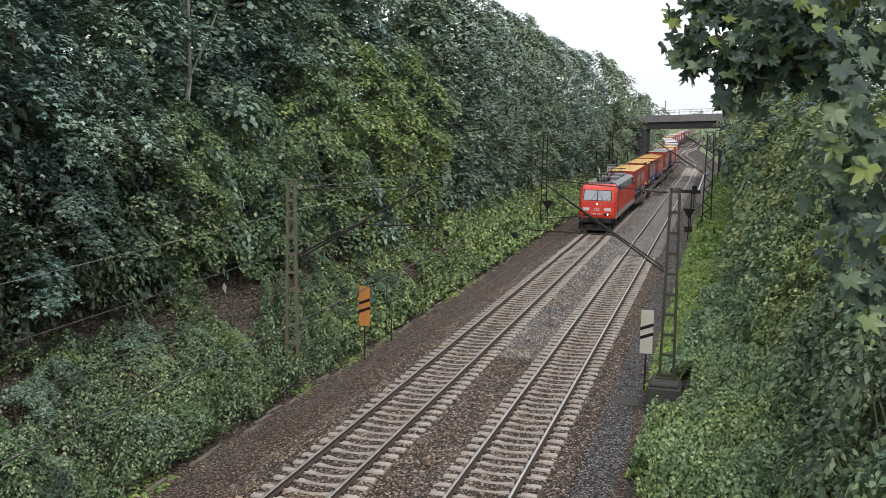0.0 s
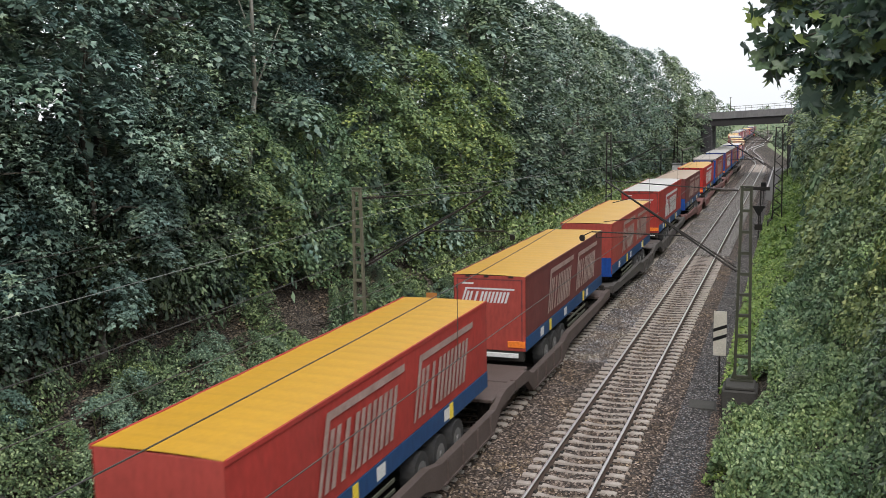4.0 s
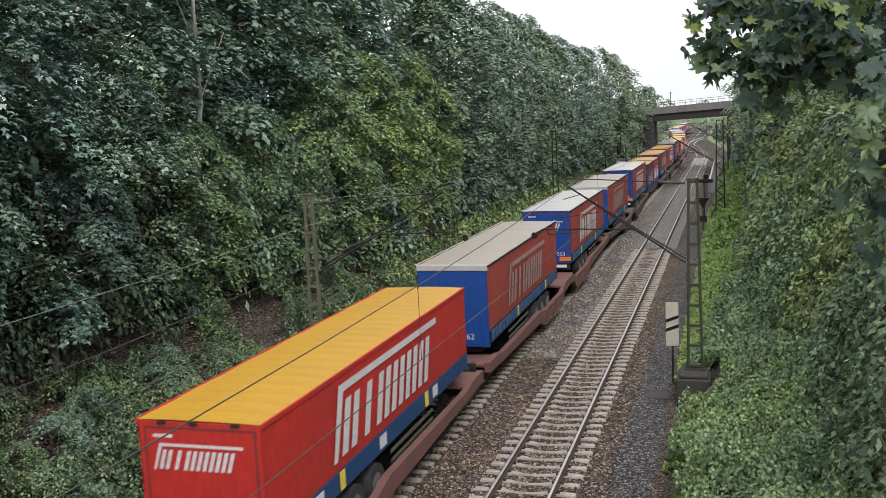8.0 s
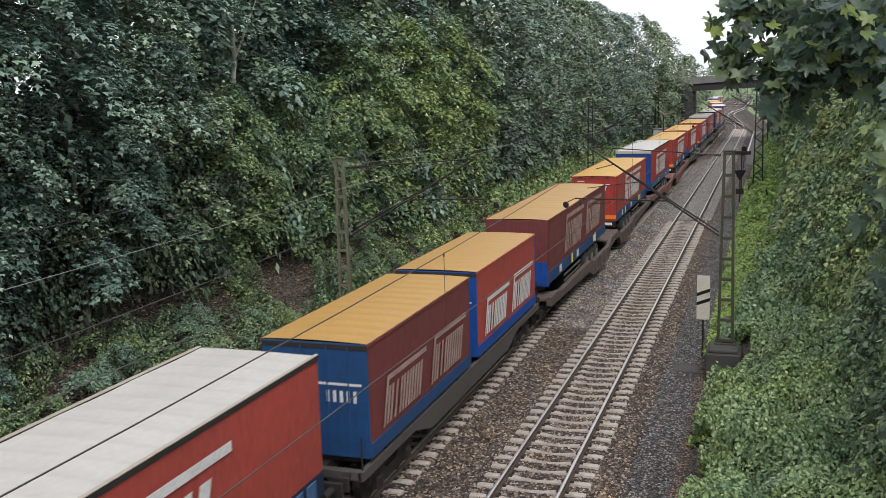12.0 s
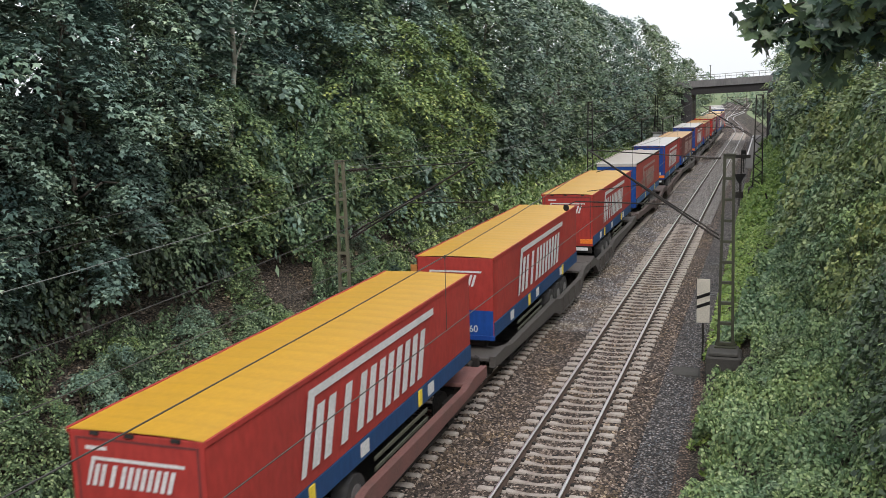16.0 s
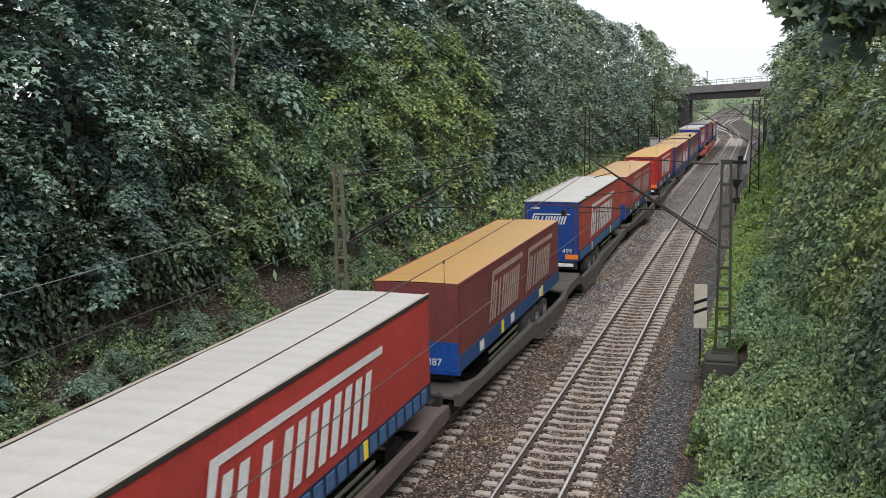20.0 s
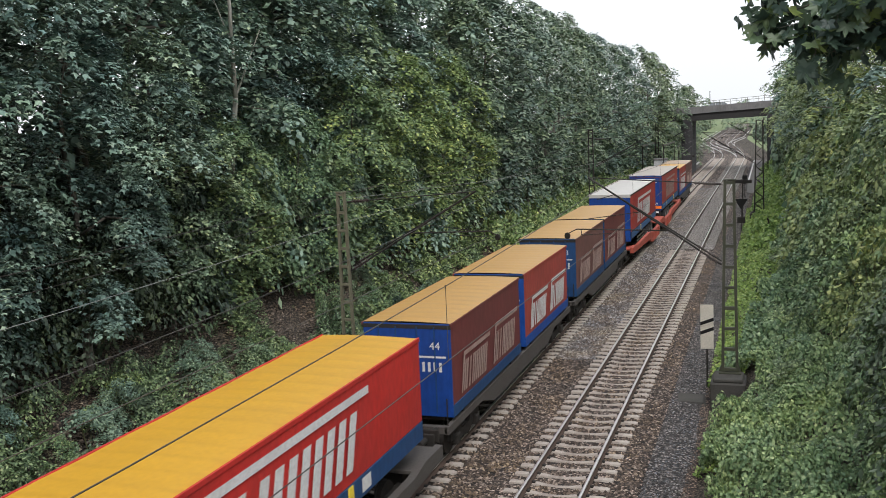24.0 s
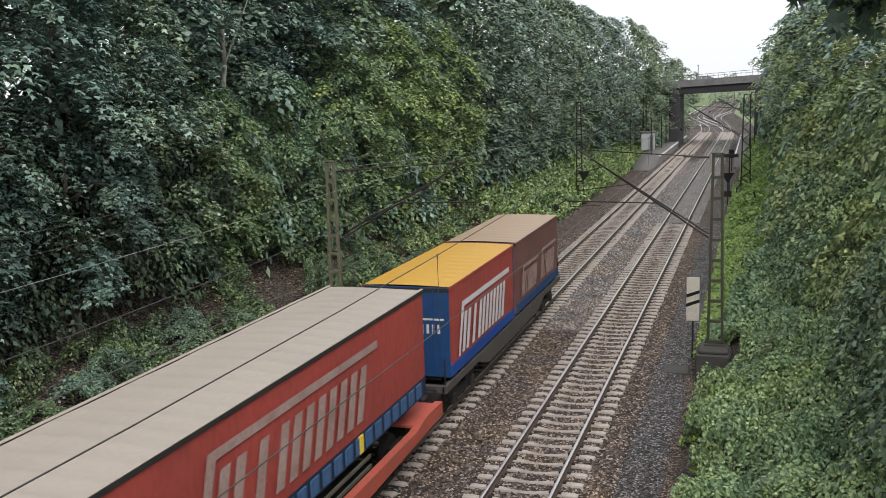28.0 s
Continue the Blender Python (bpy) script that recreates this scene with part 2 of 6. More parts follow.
M["stem"] = paint("green_stem", (0.09, 0.1, 0.04), 0.7, grime=0.3)
SIDES = {"red": (0.36, 0.037, 0.029), "bright": (0.47, 0.026, 0.02), "maroon": (0.15, 0.036, 0.034), "rust": (0.34, 0.055, 0.042),
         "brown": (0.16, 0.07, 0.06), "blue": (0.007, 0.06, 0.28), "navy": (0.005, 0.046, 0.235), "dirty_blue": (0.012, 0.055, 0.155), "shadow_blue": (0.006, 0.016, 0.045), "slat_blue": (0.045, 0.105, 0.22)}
for key, rgb in SIDES.items():
    M[key] = paint(key + "_tarpaulin", rgb, 0.6, tuple(v * 0.45 + 0.02 for v in rgb), 0.4, 0.55, 7, bump=0.12, streak=2.5, spec=0.35)
ROOFS = {"yellow": (0.56, 0.3, 0.02), "ochre": (0.46, 0.255, 0.065), "tan": (0.36, 0.245, 0.15), "white": (0.5, 0.475, 0.445), "cream": (0.38, 0.325, 0.275)}
for key, rgb in ROOFS.items():
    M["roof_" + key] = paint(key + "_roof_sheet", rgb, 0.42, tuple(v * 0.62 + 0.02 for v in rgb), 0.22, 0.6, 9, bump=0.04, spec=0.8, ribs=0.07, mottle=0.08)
M["wagon_brown"] = paint("brown_wagon_paint", (0.095, 0.068, 0.06), 0.75, (0.06, 0.045, 0.036), 0.6, 1.4, 16)
M["wagon_grey"] = paint("dusty_grey_wagon", (0.072, 0.064, 0.058), 0.75, (0.06, 0.045, 0.04), 0.6, 1.4, 16)
M["wagon_red"] = paint("faded_red_wagon_paint", (0.17, 0.075, 0.066), 0.75, (0.09, 0.06, 0.05), 0.6, 1.4, 16)
M["wagon_orange"] = paint("orange_red_wagon_paint", (0.42, 0.08, 0.05), 0.65, (0.2, 0.08, 0.06), 0.5, 1.4, 16)
m, n, l, b = node_material("windscreen_glass")
# grey-blue base adds painted sky reflection to what the pane mirrors
b.inputs["Base Color"].default_value = (0.1, 0.12, 0.14, 1)
b.inputs["Roughness"].default_value = 0.05
b.inputs["IOR"].default_value = 2.0
b.inputs["Specular IOR Level"].default_value = 1.0
M["glass"] = m
m, n, l, b = node_material("lit_headlamp")
b.inputs["Emission Color"].default_value = (1.0, 0.93, 0.8, 1)
b.inputs["Emission Strength"].default_value = 1.3
M["headlamp"] = m
M["leaf_dark"] = foliage("dark_leaves", (0.095, 0.148, 0.112), (0.275, 0.38, 0.295), (0.37, 0.45, 0.34), 0.1)
M["leaf_mid"] = foliage("mid_green_leaves", (0.085, 0.135, 0.095), (0.215, 0.31, 0.215), (0.35, 0.43, 0.28), 0.12)
M["leaf_light"] = foliage("light_green_leaves", (0.085, 0.14, 0.07), (0.205, 0.295, 0.145), (0.39, 0.45, 0.19), 0.15)
M["leaf_ivy"] = foliage("ground_leaves", (0.065, 0.12, 0.06), (0.235, 0.335, 0.165), (0.39, 0.47, 0.27), 0.12)
M["leaf_bank"] = foliage("bank_undergrowth", (0.022, 0.042, 0.022), (0.155, 0.225, 0.112), (0.33, 0.41, 0.22), 0.1)
# leaf_shade: colour darkened to stand in for shade below the overhanging crowns
M["leaf_shade"] = foliage("shade_darkened_leaves", (0.03, 0.048, 0.034), (0.075, 0.11, 0.07), (0.13, 0.17, 0.11), 0.1)
# far copies of the leaves, darkened where the crowns lack shade
M["leaf_far_dark"] = foliage("dull_dark_leaves", (0.065, 0.1, 0.08), (0.2, 0.275, 0.21), (0.3, 0.365, 0.28), 0.1)
M["leaf_far_mid"] = foliage("dull_green_leaves", (0.065, 0.1, 0.06), (0.18, 0.25, 0.15), (0.3, 0.35, 0.21), 0.12)
M["leaf_olive"] = foliage("olive_green_leaves", (0.12, 0.165, 0.07), (0.29, 0.36, 0.16), (0.44, 0.48, 0.24), 0.18)
M["stone_pale"] = foliage("pale_fresh_stones", (0.08, 0.068, 0.06), (0.24, 0.21, 0.19), (0.46, 0.42, 0.39), 0.0, 0.3, 0.8)
M["grass"] = foliage("grass_blades", (0.12, 0.2, 0.05), (0.3, 0.42, 0.105), (0.42, 0.5, 0.18), 0.25)
M["leaf_maple"] = foliage("maple_leaves", (0.042, 0.07, 0.05), (0.1, 0.155, 0.09), (0.17, 0.23, 0.07), 0.28, 0.45, 0.4, "object")
M["leaf_far"] = foliage("far_leaves", (0.06, 0.085, 0.06), (0.09, 0.12, 0.08), (0.12, 0.15, 0.09))
M["meadow"] = paint("rough_green_meadow", (0.13, 0.18, 0.075), 0.9, (0.2, 0.19, 0.1), 0.6, 0.06, 0.9, bump=0.3)
M["stone"] = foliage("loose_ballast_stones", (0.03, 0.022, 0.017), (0.145, 0.11, 0.09), (0.33, 0.27, 0.225), 0.0, 0.3, 0.8)
M["stone_dark"] = foliage("loose_grey_stones", (0.03, 0.027, 0.025), (0.115, 0.106, 0.1), (0.28, 0.265, 0.25), 0.0, 0.3, 0.8)
M["dead_leaf"] = foliage("dry_leaf_litter", (0.07, 0.05, 0.037), (0.22, 0.165, 0.125), (0.36, 0.29, 0.23), 0.1)
M["bridge_beam"] = paint("dark_bridge_beam", (0.028, 0.025, 0.026), 0.85, (0.03, 0.03, 0.03), 0.5, 0.4, 6, bump=0.2, streak=3)


# ---- building helpers ----
def box(bm, x0, x1, y0, y1, z0, z1, bevel=0.0):
    g = bmesh.ops.create_cube(bm, size=1.0, matrix=Matrix.LocRotScale(((x0 + x1) / 2, (y0 + y1) / 2, (z0 + z1) / 2), None, (x1 - x0, y1 - y0, z1 - z0)))
    if bevel:
        edges = list({e for v in g["verts"] for e in v.link_edges})
        bmesh.ops.bevel(bm, geom=edges, offset=bevel, segments=1, affect="EDGES")
    return bm


def rod(bm, a, b, r, seg=6, r2=None):
    a, b = Vector(a), Vector(b)
    m = Matrix.Translation((a + b) / 2) @ (b - a).to_track_quat("Z", "Y").to_matrix().to_4x4()
    bmesh.ops.create_cone(bm, cap_ends=True, segments=seg, radius1=r, radius2=r if r2 is None else r2, depth=(b - a).length, matrix=m)
    return bm


def prism(bm, pts, axis, a, b):
    """A solid from an outline in the plane across axis, from a to b along it."""
    place = {"x": lambda u, v, w: (w, u, v), "y": lambda u, v, w: (u, w, v), "z": lambda u, v, w: (u, v, w)}[axis]
    lo = [bm.verts.new(place(u, v, a)) for u, v in pts]
    hi = [bm.verts.new(place(u, v, b)) for u, v in pts]
    n = len(pts)
    bm.faces.new(lo)
    bm.faces.new(hi[::-1])
    for i in range(n):
        bm.faces.new((lo[i], hi[i], hi[(i + 1) % n], lo[(i + 1) % n]))
    bmesh.ops.recalc_face_normals(bm, faces=bm.faces[:])
    return bm


def finish(name, bm, material, smooth=False):
    me = bpy.data.meshes.new(name)
    bm.to_mesh(me)
    bm.free()
    me.materials.append(material)
    if smooth:
        for p in me.polygons:
            p.use_smooth = True
    return me


def part(name, bm, material, parent, label="", smooth=False):
    """One mesh object under a thing or a part; bm may be a bmesh or a finished mesh."""
    me = bm if isinstance(bm, bpy.types.Mesh) else finish(name, bm, material, smooth)
    ob = new(name, me)
    ob.parent = parent
    if label:
        ob["label"] = label
    return ob


def thing(name, label, category, group="", kind="", at=None):
    ob = new(name)
    ob.empty_display_size = 0.2
    if at is not None:
        ob.matrix_basis = at
    return tagged(ob, label, category, group, kind)


def array_mesh(name, verts, faces, material):
    """A mesh from arrays of corners and of equal-sized faces."""
    verts, faces = np.asarray(verts, np.float32), np.asarray(faces, np.int32)
    me = bpy.data.meshes.new(name)
    k = faces.shape[1]
    me.vertices.add(len(verts))
    me.vertices.foreach_set("co", verts.ravel())
    me.loops.add(faces.size)
    me.loops.foreach_set("vertex_index", faces.ravel())
    me.polygons.add(len(faces))
    me.polygons.foreach_set("loop_start", np.arange(0, faces.size, k, dtype=np.int32))
    me.polygons.foreach_set("loop_total", np.full(len(faces), k, dtype=np.int32))
    me.materials.append(material)
    me.update(calc_edges=True)
    return me


def bm_new():
    return bmesh.new()


# ---- the line: straight, then a long left-hand curve past the far bridge ----
XR, XL = 0.0, -4.15
BEND_Y = 160.0


def drift(y):
    """Sideways shift of the whole line at y: it eases to one side past the bridge."""
    y = np.asarray(y, float)
    u = np.clip((y - 180.0) / 120.0, 0, 1)
    return -6.2 * u * u * (3 - 2 * u) - 0.006 * np.clip(y - 300, 0, None)


def on_line(x, y):
    """Place and heading of a point x beside the line, y metres along it."""
    if y <= BEND_Y:
        return x, y, 0.0
    return x + float(drift(y)), y, -math.atan(float(drift(y + 0.5) - drift(y - 0.5)))


def along(ys, profile):
    """A strip that follows the line: rings of an open outline at each y."""
    verts, faces, n = [], [], len(profile)
    for y in ys:
        for x, z in profile:
            px, py, _ = on_line(x, y)
            verts.append((px, py, z))
    for i in range(len(ys) - 1):
        for j in range(n - 1):
            a = i * n + j
            faces.append((a, a + 1, a + n + 1, a + n))
    return np.array(verts), np.array(faces)


# ---- ground ----
def smooth01(v):
    v = np.clip(v, 0, 1)
    return v * v * (3 - 2 * v)


def bank_height(x, y):
    """Height of the cutting's earth at (x, y), x measured beside the line."""
    x, y = np.asarray(x, float), np.asarray(y, float)
    open_far = 1 - smooth01((y - 165) / 60)
    left = np.clip((-8.9 - x) * 0.55, 0, 7.6 * (0.25 + 0.75 * open_far))
    right = np.clip((x - 3.4) * 0.62, 0, 7.0 * (0.15 + 0.85 * open_far))
    flat = -0.78 + 0.3 * smooth01((x - 2.2) / 1.4)
    rough = 0.13 * np.sin(x * 1.9 + 0.7 * y) * np.sin(y * 1.3 - x) + 0.1 * np.sin(y * 0.53 + 2 * x) + 0.06 * np.sin(3.1 * x + 2.3 * y)
    edge = smooth01((np.abs(x + 2.75) - 5.9) / 1.5)
    return flat + left + right + rough * edge


gx = np.unique(np.concatenate([np.linspace(-1500, -60, 9), np.linspace(-60, -24, 10), np.linspace(-24, -8, 33), np.linspace(-8, 2.4, 8), np.linspace(2.4, 15, 29), np.linspace(15, 60, 10), np.linspace(60, 1500, 9)]))
gy = np.unique(np.concatenate([np.linspace(-300, -10, 8), np.linspace(-10, 70, 90), np.linspace(70, 200, 60), np.linspace(200, 600, 30), np.linspace(600, 3000, 8)]))
GX, GY = np.meshgrid(gx, gy)
GZ = bank_height(GX, GY)
PX = GX + np.where(np.abs(GX) < 61, np.clip(drift(GY), -10, 400), 0)
n_x = len(gx)
idx = np.arange(len(gy) * n_x).reshape(len(gy), n_x)
quads = np.stack([idx[:-1, :-1], idx[:-1, 1:], idx[1:, 1:], idx[1:, :-1]], -1).reshape(-1, 4)
ground = new("ground", array_mesh("ground", np.stack([PX, GY, GZ], -1).reshape(-1, 3), quads, M["bank"]))
ground.data.materials.append(M["meadow"])
mid_y, mid_x = (GY[:-1, :-1] + GY[1:, 1:]).ravel() / 2, (GX[:-1, :-1] + GX[1:, 1:]).ravel() / 2
ground.data.polygons.foreach_set("material_index", (((mid_y > 158) & (np.abs(mid_x + 2) > 7)) | (mid_y > 560)).astype(np.int32))
ground.data.polygons.foreach_set("use_smooth", np.ones(len(ground.data.polygons), bool))
tagged(ground, "brown earth of the railway cutting, with leaf litter", "ground", kind="structure")

rng = np.random.default_rng(5)
line_ys = np.concatenate([np.arange(-12, 160, 1.0), np.arange(160, 620, 8.0)])


def bed_strip(name, profile, material, label, jitter=0.0, category="track bed"):
    v, f = along(line_ys if category == "track bed" else line_ys[line_ys < 185], profile)
    if jitter:
        n = len(profile)
        inner = np.ones(len(v), bool)
        inner[0::n] = inner[n - 1 :: n] = False
        v[inner, 2] += rng.normal(0, jitter, inner.sum())
    ob = new(name, array_mesh(name, v, f, material))
    tagged(ob, label, category, kind="structure")
    return ob


bed_strip("ballast_bed", [(-7.3, -0.86), (-6.4, -0.5), (-5.85, -0.27), (-5.2, -0.235), (-4.15, -0.25), (-3.1, -0.235), (-2.55, -0.27), (-2.1, -0.33), (-1.6, -0.27), (-1.05, -0.235),
                          (0, -0.25), (1.05, -0.235), (1.7, -0.27), (2.0, -0.36)], M["ballast"], "grey-brown crushed stone ballast under both tracks", 0.012)
bed_strip("gravel_path", [(1.95, -0.4), (2.2, -0.37), (2.75, -0.42), (3.15, -0.5), (3.5, -0.75)], M["grit"], "dark grey gravel path beside the track", 0.012, "path")
bed_strip("soil_path", [(-9.0, -0.9), (-8.75, -0.72), (-8.2, -0.68), (-7.5, -0.66), (-7.0, -0.7), (-6.6, -0.75)], M["soil"], "bare brown soil path beside the ballast", 0.015, "path")

bed_strip("soil_verge", [(2.9, -0.52), (3.05, -0.462), (3.3, -0.5), (3.6, -0.62), (3.8, -0.78)], M["soil"], "bare brown soil along the path's edge", 0.02, "path")

# stone edging between soil path and bank
edging = thing("kerb_edging", "broken, half-buried concrete edging along the bank foot", "kerb", kind="structure")
bm = box(bm_new(), -0.06, 0.06, -0.46, 0.46, -0.2, 0.06, 0.02)
edge_mesh = finish("edging_stone", bm, M["kerb"])
for i in range(64):
    y = 14 + i * 1.0
    if i * 7 % 9 in (2, 5):
        continue
    s = part("edging_stone", edge_mesh, None, edging)
    s.matrix_basis = pose(-8.55 + 0.11 * math.sin(i * 1.7), y, -0.7 + 0.05 * math.sin(i * 2.9), 2 * math.sin(i * 3.1), 9 * math.sin(i), 5 * math.sin(i * 1.3))

# ---- tracks ----
RAIL_X = 0.7535
SLEEPER = 0.6


def rail_mesh(x0, head):
    w = 0.037
    if head:
        pr = [(-w, -0.028), (-w, -0.004), (-w + 0.006, 0.0), (w - 0.006, 0.0), (w, -0.004), (w, -0.028)]
    else:
        pr = [(-0.075, -0.172), (-0.075, -0.162), (-0.012, -0.145), (-0.01, -0.05), (-0.035, -0.036), (-0.0355, -0.0285), (0.0355, -0.0285), (0.035, -0.036), (0.01, -0.05), (0.012, -0.145), (0.075, -0.162), (0.075, -0.172)]
    v, f = along(np.concatenate([[-12, 160], np.arange(166, 600, 6.0)]), [(x0 + a, b) for a, b in pr])
    return array_mesh("rail", v, f, M["rail_top" if head else "rail_side"])


def sleeper_mesh():
    bm = bm_new()
    for k, (x, top, half) in enumerate([(-1.3, -0.19, 0.085), (-1.22, -0.172, 0.09), (-0.52, -0.178, 0.085), (-0.3, -0.21, 0.068), (0, -0.228, 0.062), (0.3, -0.21, 0.068), (0.52, -0.178, 0.085), (1.22, -0.172, 0.09), (1.3, -0.19, 0.085)]):
        ring = [bm.verts.new((x, yy, zz)) for yy, zz in ((-half - 0.03, -0.37), (-half, top - 0.012), (-half + 0.015, top), (half - 0.015, top), (half, top - 0.012), (half + 0.03, -0.37))]
        if k:
            for i in range(5):
                bm.faces.new((last[i], last[i + 1], ring[i + 1], ring[i]))
        else:
            bm.faces.new(ring)
        last = ring
    bm.faces.new(last[::-1])
    bmesh.ops.recalc_face_normals(bm, faces=bm.faces[:])
    return finish("sleeper", bm, M["concrete"])


SLEEPER_MESH = sleeper_mesh()


def clip_mesh(x0, y0, y1):
    """Dark rail clips, four on every sleeper, as one mesh."""
    cube = np.array([(-1, -1, -1), (1, -1, -1), (1, 1, -1), (-1, 1, -1), (-1, -1, 1), (1, -1, 1), (1, 1, 1), (-1, 1, 1)], float)
    cf = np.array([(0, 1, 2, 3), (4, 7, 6, 5), (0, 4, 5, 1), (1, 5, 6, 2), (2, 6, 7, 3), (3, 7, 4, 0)])
    v, f = [], []
    for i in range(int((y1 - y0) / SLEEPER)):
        for rx in (-RAIL_X, RAIL_X):
            for side in (-0.105, 0.105):
                f.append(cf + 8 * len(v))
                v.append(cube * (0.04, 0.055, 0.022) + (x0 + rx + side, y0 + i * SLEEPER, -0.155))
    return array_mesh("rail_clips", np.concatenate(v), np.concatenate(f), M["dark_steel"])


def build_track(name, x0, first, label):
    t = thing(name, label, "railway track", "two parallel tracks", "structure")
    for side in (-1, 1):
        r = part("rail", rail_mesh(x0 + side * RAIL_X, False), None, t, "rusty brown rail foot and web")
        part("rail_head", rail_mesh(x0 + side * RAIL_X, True), None, r, "polished steel running surface")
    part("rail_clips", clip_mesh(x0, first, first + 90), None, t)
    rest = []
    for i in range(300):
        y = first + i * SLEEPER
        if i < 150:
            s = part("sleeper", SLEEPER_MESH, None, t)
            s.matrix_basis = pose(x0 + random.uniform(-0.015, 0.015), y + random.uniform(-0.015, 0.015), random.uniform(-0.006, 0.006), 0, 0, random.uniform(-0.5, 0.5))
        else:
            rest.append(y)
    base = np.array([v.co for v in SLEEPER_MESH.vertices])
    polys = [tuple(p.vertices) for p in SLEEPER_MESH.polygons if len(p.vertices) == 4]
    vs, fs = [], []
    for y in rest:
        px, py, th = on_line(x0, y)
        fs.append(np.array(polys) + len(base) * len(vs))
        vs.append(base + (px, py, 0))
    ob = part("far_sleepers", array_mesh("far_sleepers", np.concatenate(vs), np.concatenate(fs), M["concrete"]), None, t)
    ob["kind"] = "stuff"
    return t


build_track("track_1", XR, 12.2, "straight railway track with polished rails on concrete sleepers")
build_track("track_2", XL, 12.5, "railway track with rust-brown rails on concrete sleepers")
# crossing tracks beyond the bridge
def crossover(name, path, label):
    t = thing(name, label, "railway track", "station tracks", "structure")
    for side in (-1, 1):
        v, f = [], []
        for y in np.linspace(path[0][0], path[-1][0], 40):
            x = np.interp(y, [p[0] for p in path], [p[1] for p in path]) + float(drift(y)) + side * RAIL_X
            v += [(x - 0.05, y, -0.17), (x - 0.05, y, 0.0), (x + 0.05, y, 0.0), (x + 0.05, y, -0.17)]
        for i in range(39):
            f += [(4 * i + j, 4 * i + j + 1, 4 * i + j + 5, 4 * i + j + 4) for j in range(3)]
        part("rail", array_mesh("rail", v, f, M["rail_top"]), None, t)


crossover("track_3", ((196, XR), (215, -0.6), (262, -3.6), (280, XL)), "polished rails of a crossover between the far tracks")
crossover("track_4", ((214, XL), (232, -4.8), (280, -7.6), (430, -8.4)), "polished rails of a far siding that branches off")
crossover("track_5", ((250, XR), (275, 0.7), (330, 4.2), (440, 5.0)), "polished rails of a far siding that branches off")
# filled-in stretch between the rails
bm = bm_new()
for a, b in ((-0.64, 0.64), (0.9, 1.55), (-1.5, -0.9)):
    box(bm, a, b, 66, 165, -0.3, -0.165 if b > 0.7 or a < -0.7 else -0.15)
infill = new("track_infill", finish("track_infill", bm, M["fine_gravel"]))
tagged(infill, "fine grey gravel infill between the rails", "track bed", kind="structure")

# ---- overhead line ----
def lattice_mast(at, height, base_w, top_w, label, crossed=False, material=None):
    """A battened steel mast: two channel legs, with rungs or crossed bars between them."""
    m = material or M["steel"]
    t = thing("overhead_line_mast", label, "mast", "overhead line masts", at=at)
    for side in (-1, 1):
        for front in ((-1, 1) if crossed else (0,)):
            bm = bm_new()
            d = 0.045
            y0, y1 = front * base_w * 0.45, front * top_w * 0.45
            lo = [(side * base_w / 2 + a * d, y0 + c * d * 1.4) for a, c in ((-1, -1), (1, -1), (1, 1), (-1, 1))]
            hi = [(side * top_w / 2 + a * d, y1 + c * d * 1.4) for a, c in ((-1, -1), (1, -1), (1, 1), (-1, 1))]
            v = [bm.verts.new((x, y, 0)) for x, y in lo] + [bm.verts.new((x, y, height)) for x, y in hi]
            for f in ((0, 3, 2, 1), (4, 5, 6, 7), (0, 1, 5, 4), (1, 2, 6, 5), (2, 3, 7, 6), (3, 0, 4, 7)):
                bm.faces.new([v[i] for i in f])
            part("leg", bm, m, t)
    rungs = int(height / (0.5 if crossed else 0.62))
    for i in range(rungs):
        z = 0.12 + i * (height - 0.2) / (rungs - 1)
        w = base_w + (top_w - base_w) * z / height
        if crossed:
            z2 = min(z + (height - 0.2) / (rungs - 1), height)
            s = 1 if i % 2 else -1
            bm = bm_new()
            for yy in (-0.45, 0.45):
                rod(bm, (-s * w / 2, yy * w, z), (s * w / 2, yy * w, z2), 0.022, 4)
                rod(bm, (yy * w, -s * w * 0.45, z), (yy * w, s * w * 0.45, z2), 0.022, 4)
            part("brace", bm, m, t)
        else:
            part("rung", box(bm_new(), -w / 2 + 0.04, w / 2 - 0.04, -0.07, 0.07, z - 0.045, z + 0.045), m, t)
    part("cap_plate", box(bm_new(), -top_w / 2 - 0.07, top_w / 2 + 0.07, -0.09, 0.09, height, height + 0.03), m, t)
    part("base_plate", box(bm_new(), -base_w / 2 - 0.12, base_w / 2 + 0.12, -0.2, 0.2, 0.0, 0.05, 0.01), m, t)
    for side in (-1, 1):
        bm = prism(bm_new(), [(side * base_w / 2, 0.05), (side * (base_w / 2 + 0.12), 0.05), (side * base_w / 2, 0.4)], "y", -0.02, 0.02)
        part("gusset", bm, m, t)
    return t


def insulator(bm, a, b, r=0.06, discs=5):
    a, b = Vector(a), Vector(b)
    rod(bm, a, b, r * 0.45, 8)
    for i in range(discs):
        c = a.lerp(b, (i + 0.5) / discs)
        d = (b - a).normalized() * 0.012
        rod(bm, c - d, c + d, r, 10)


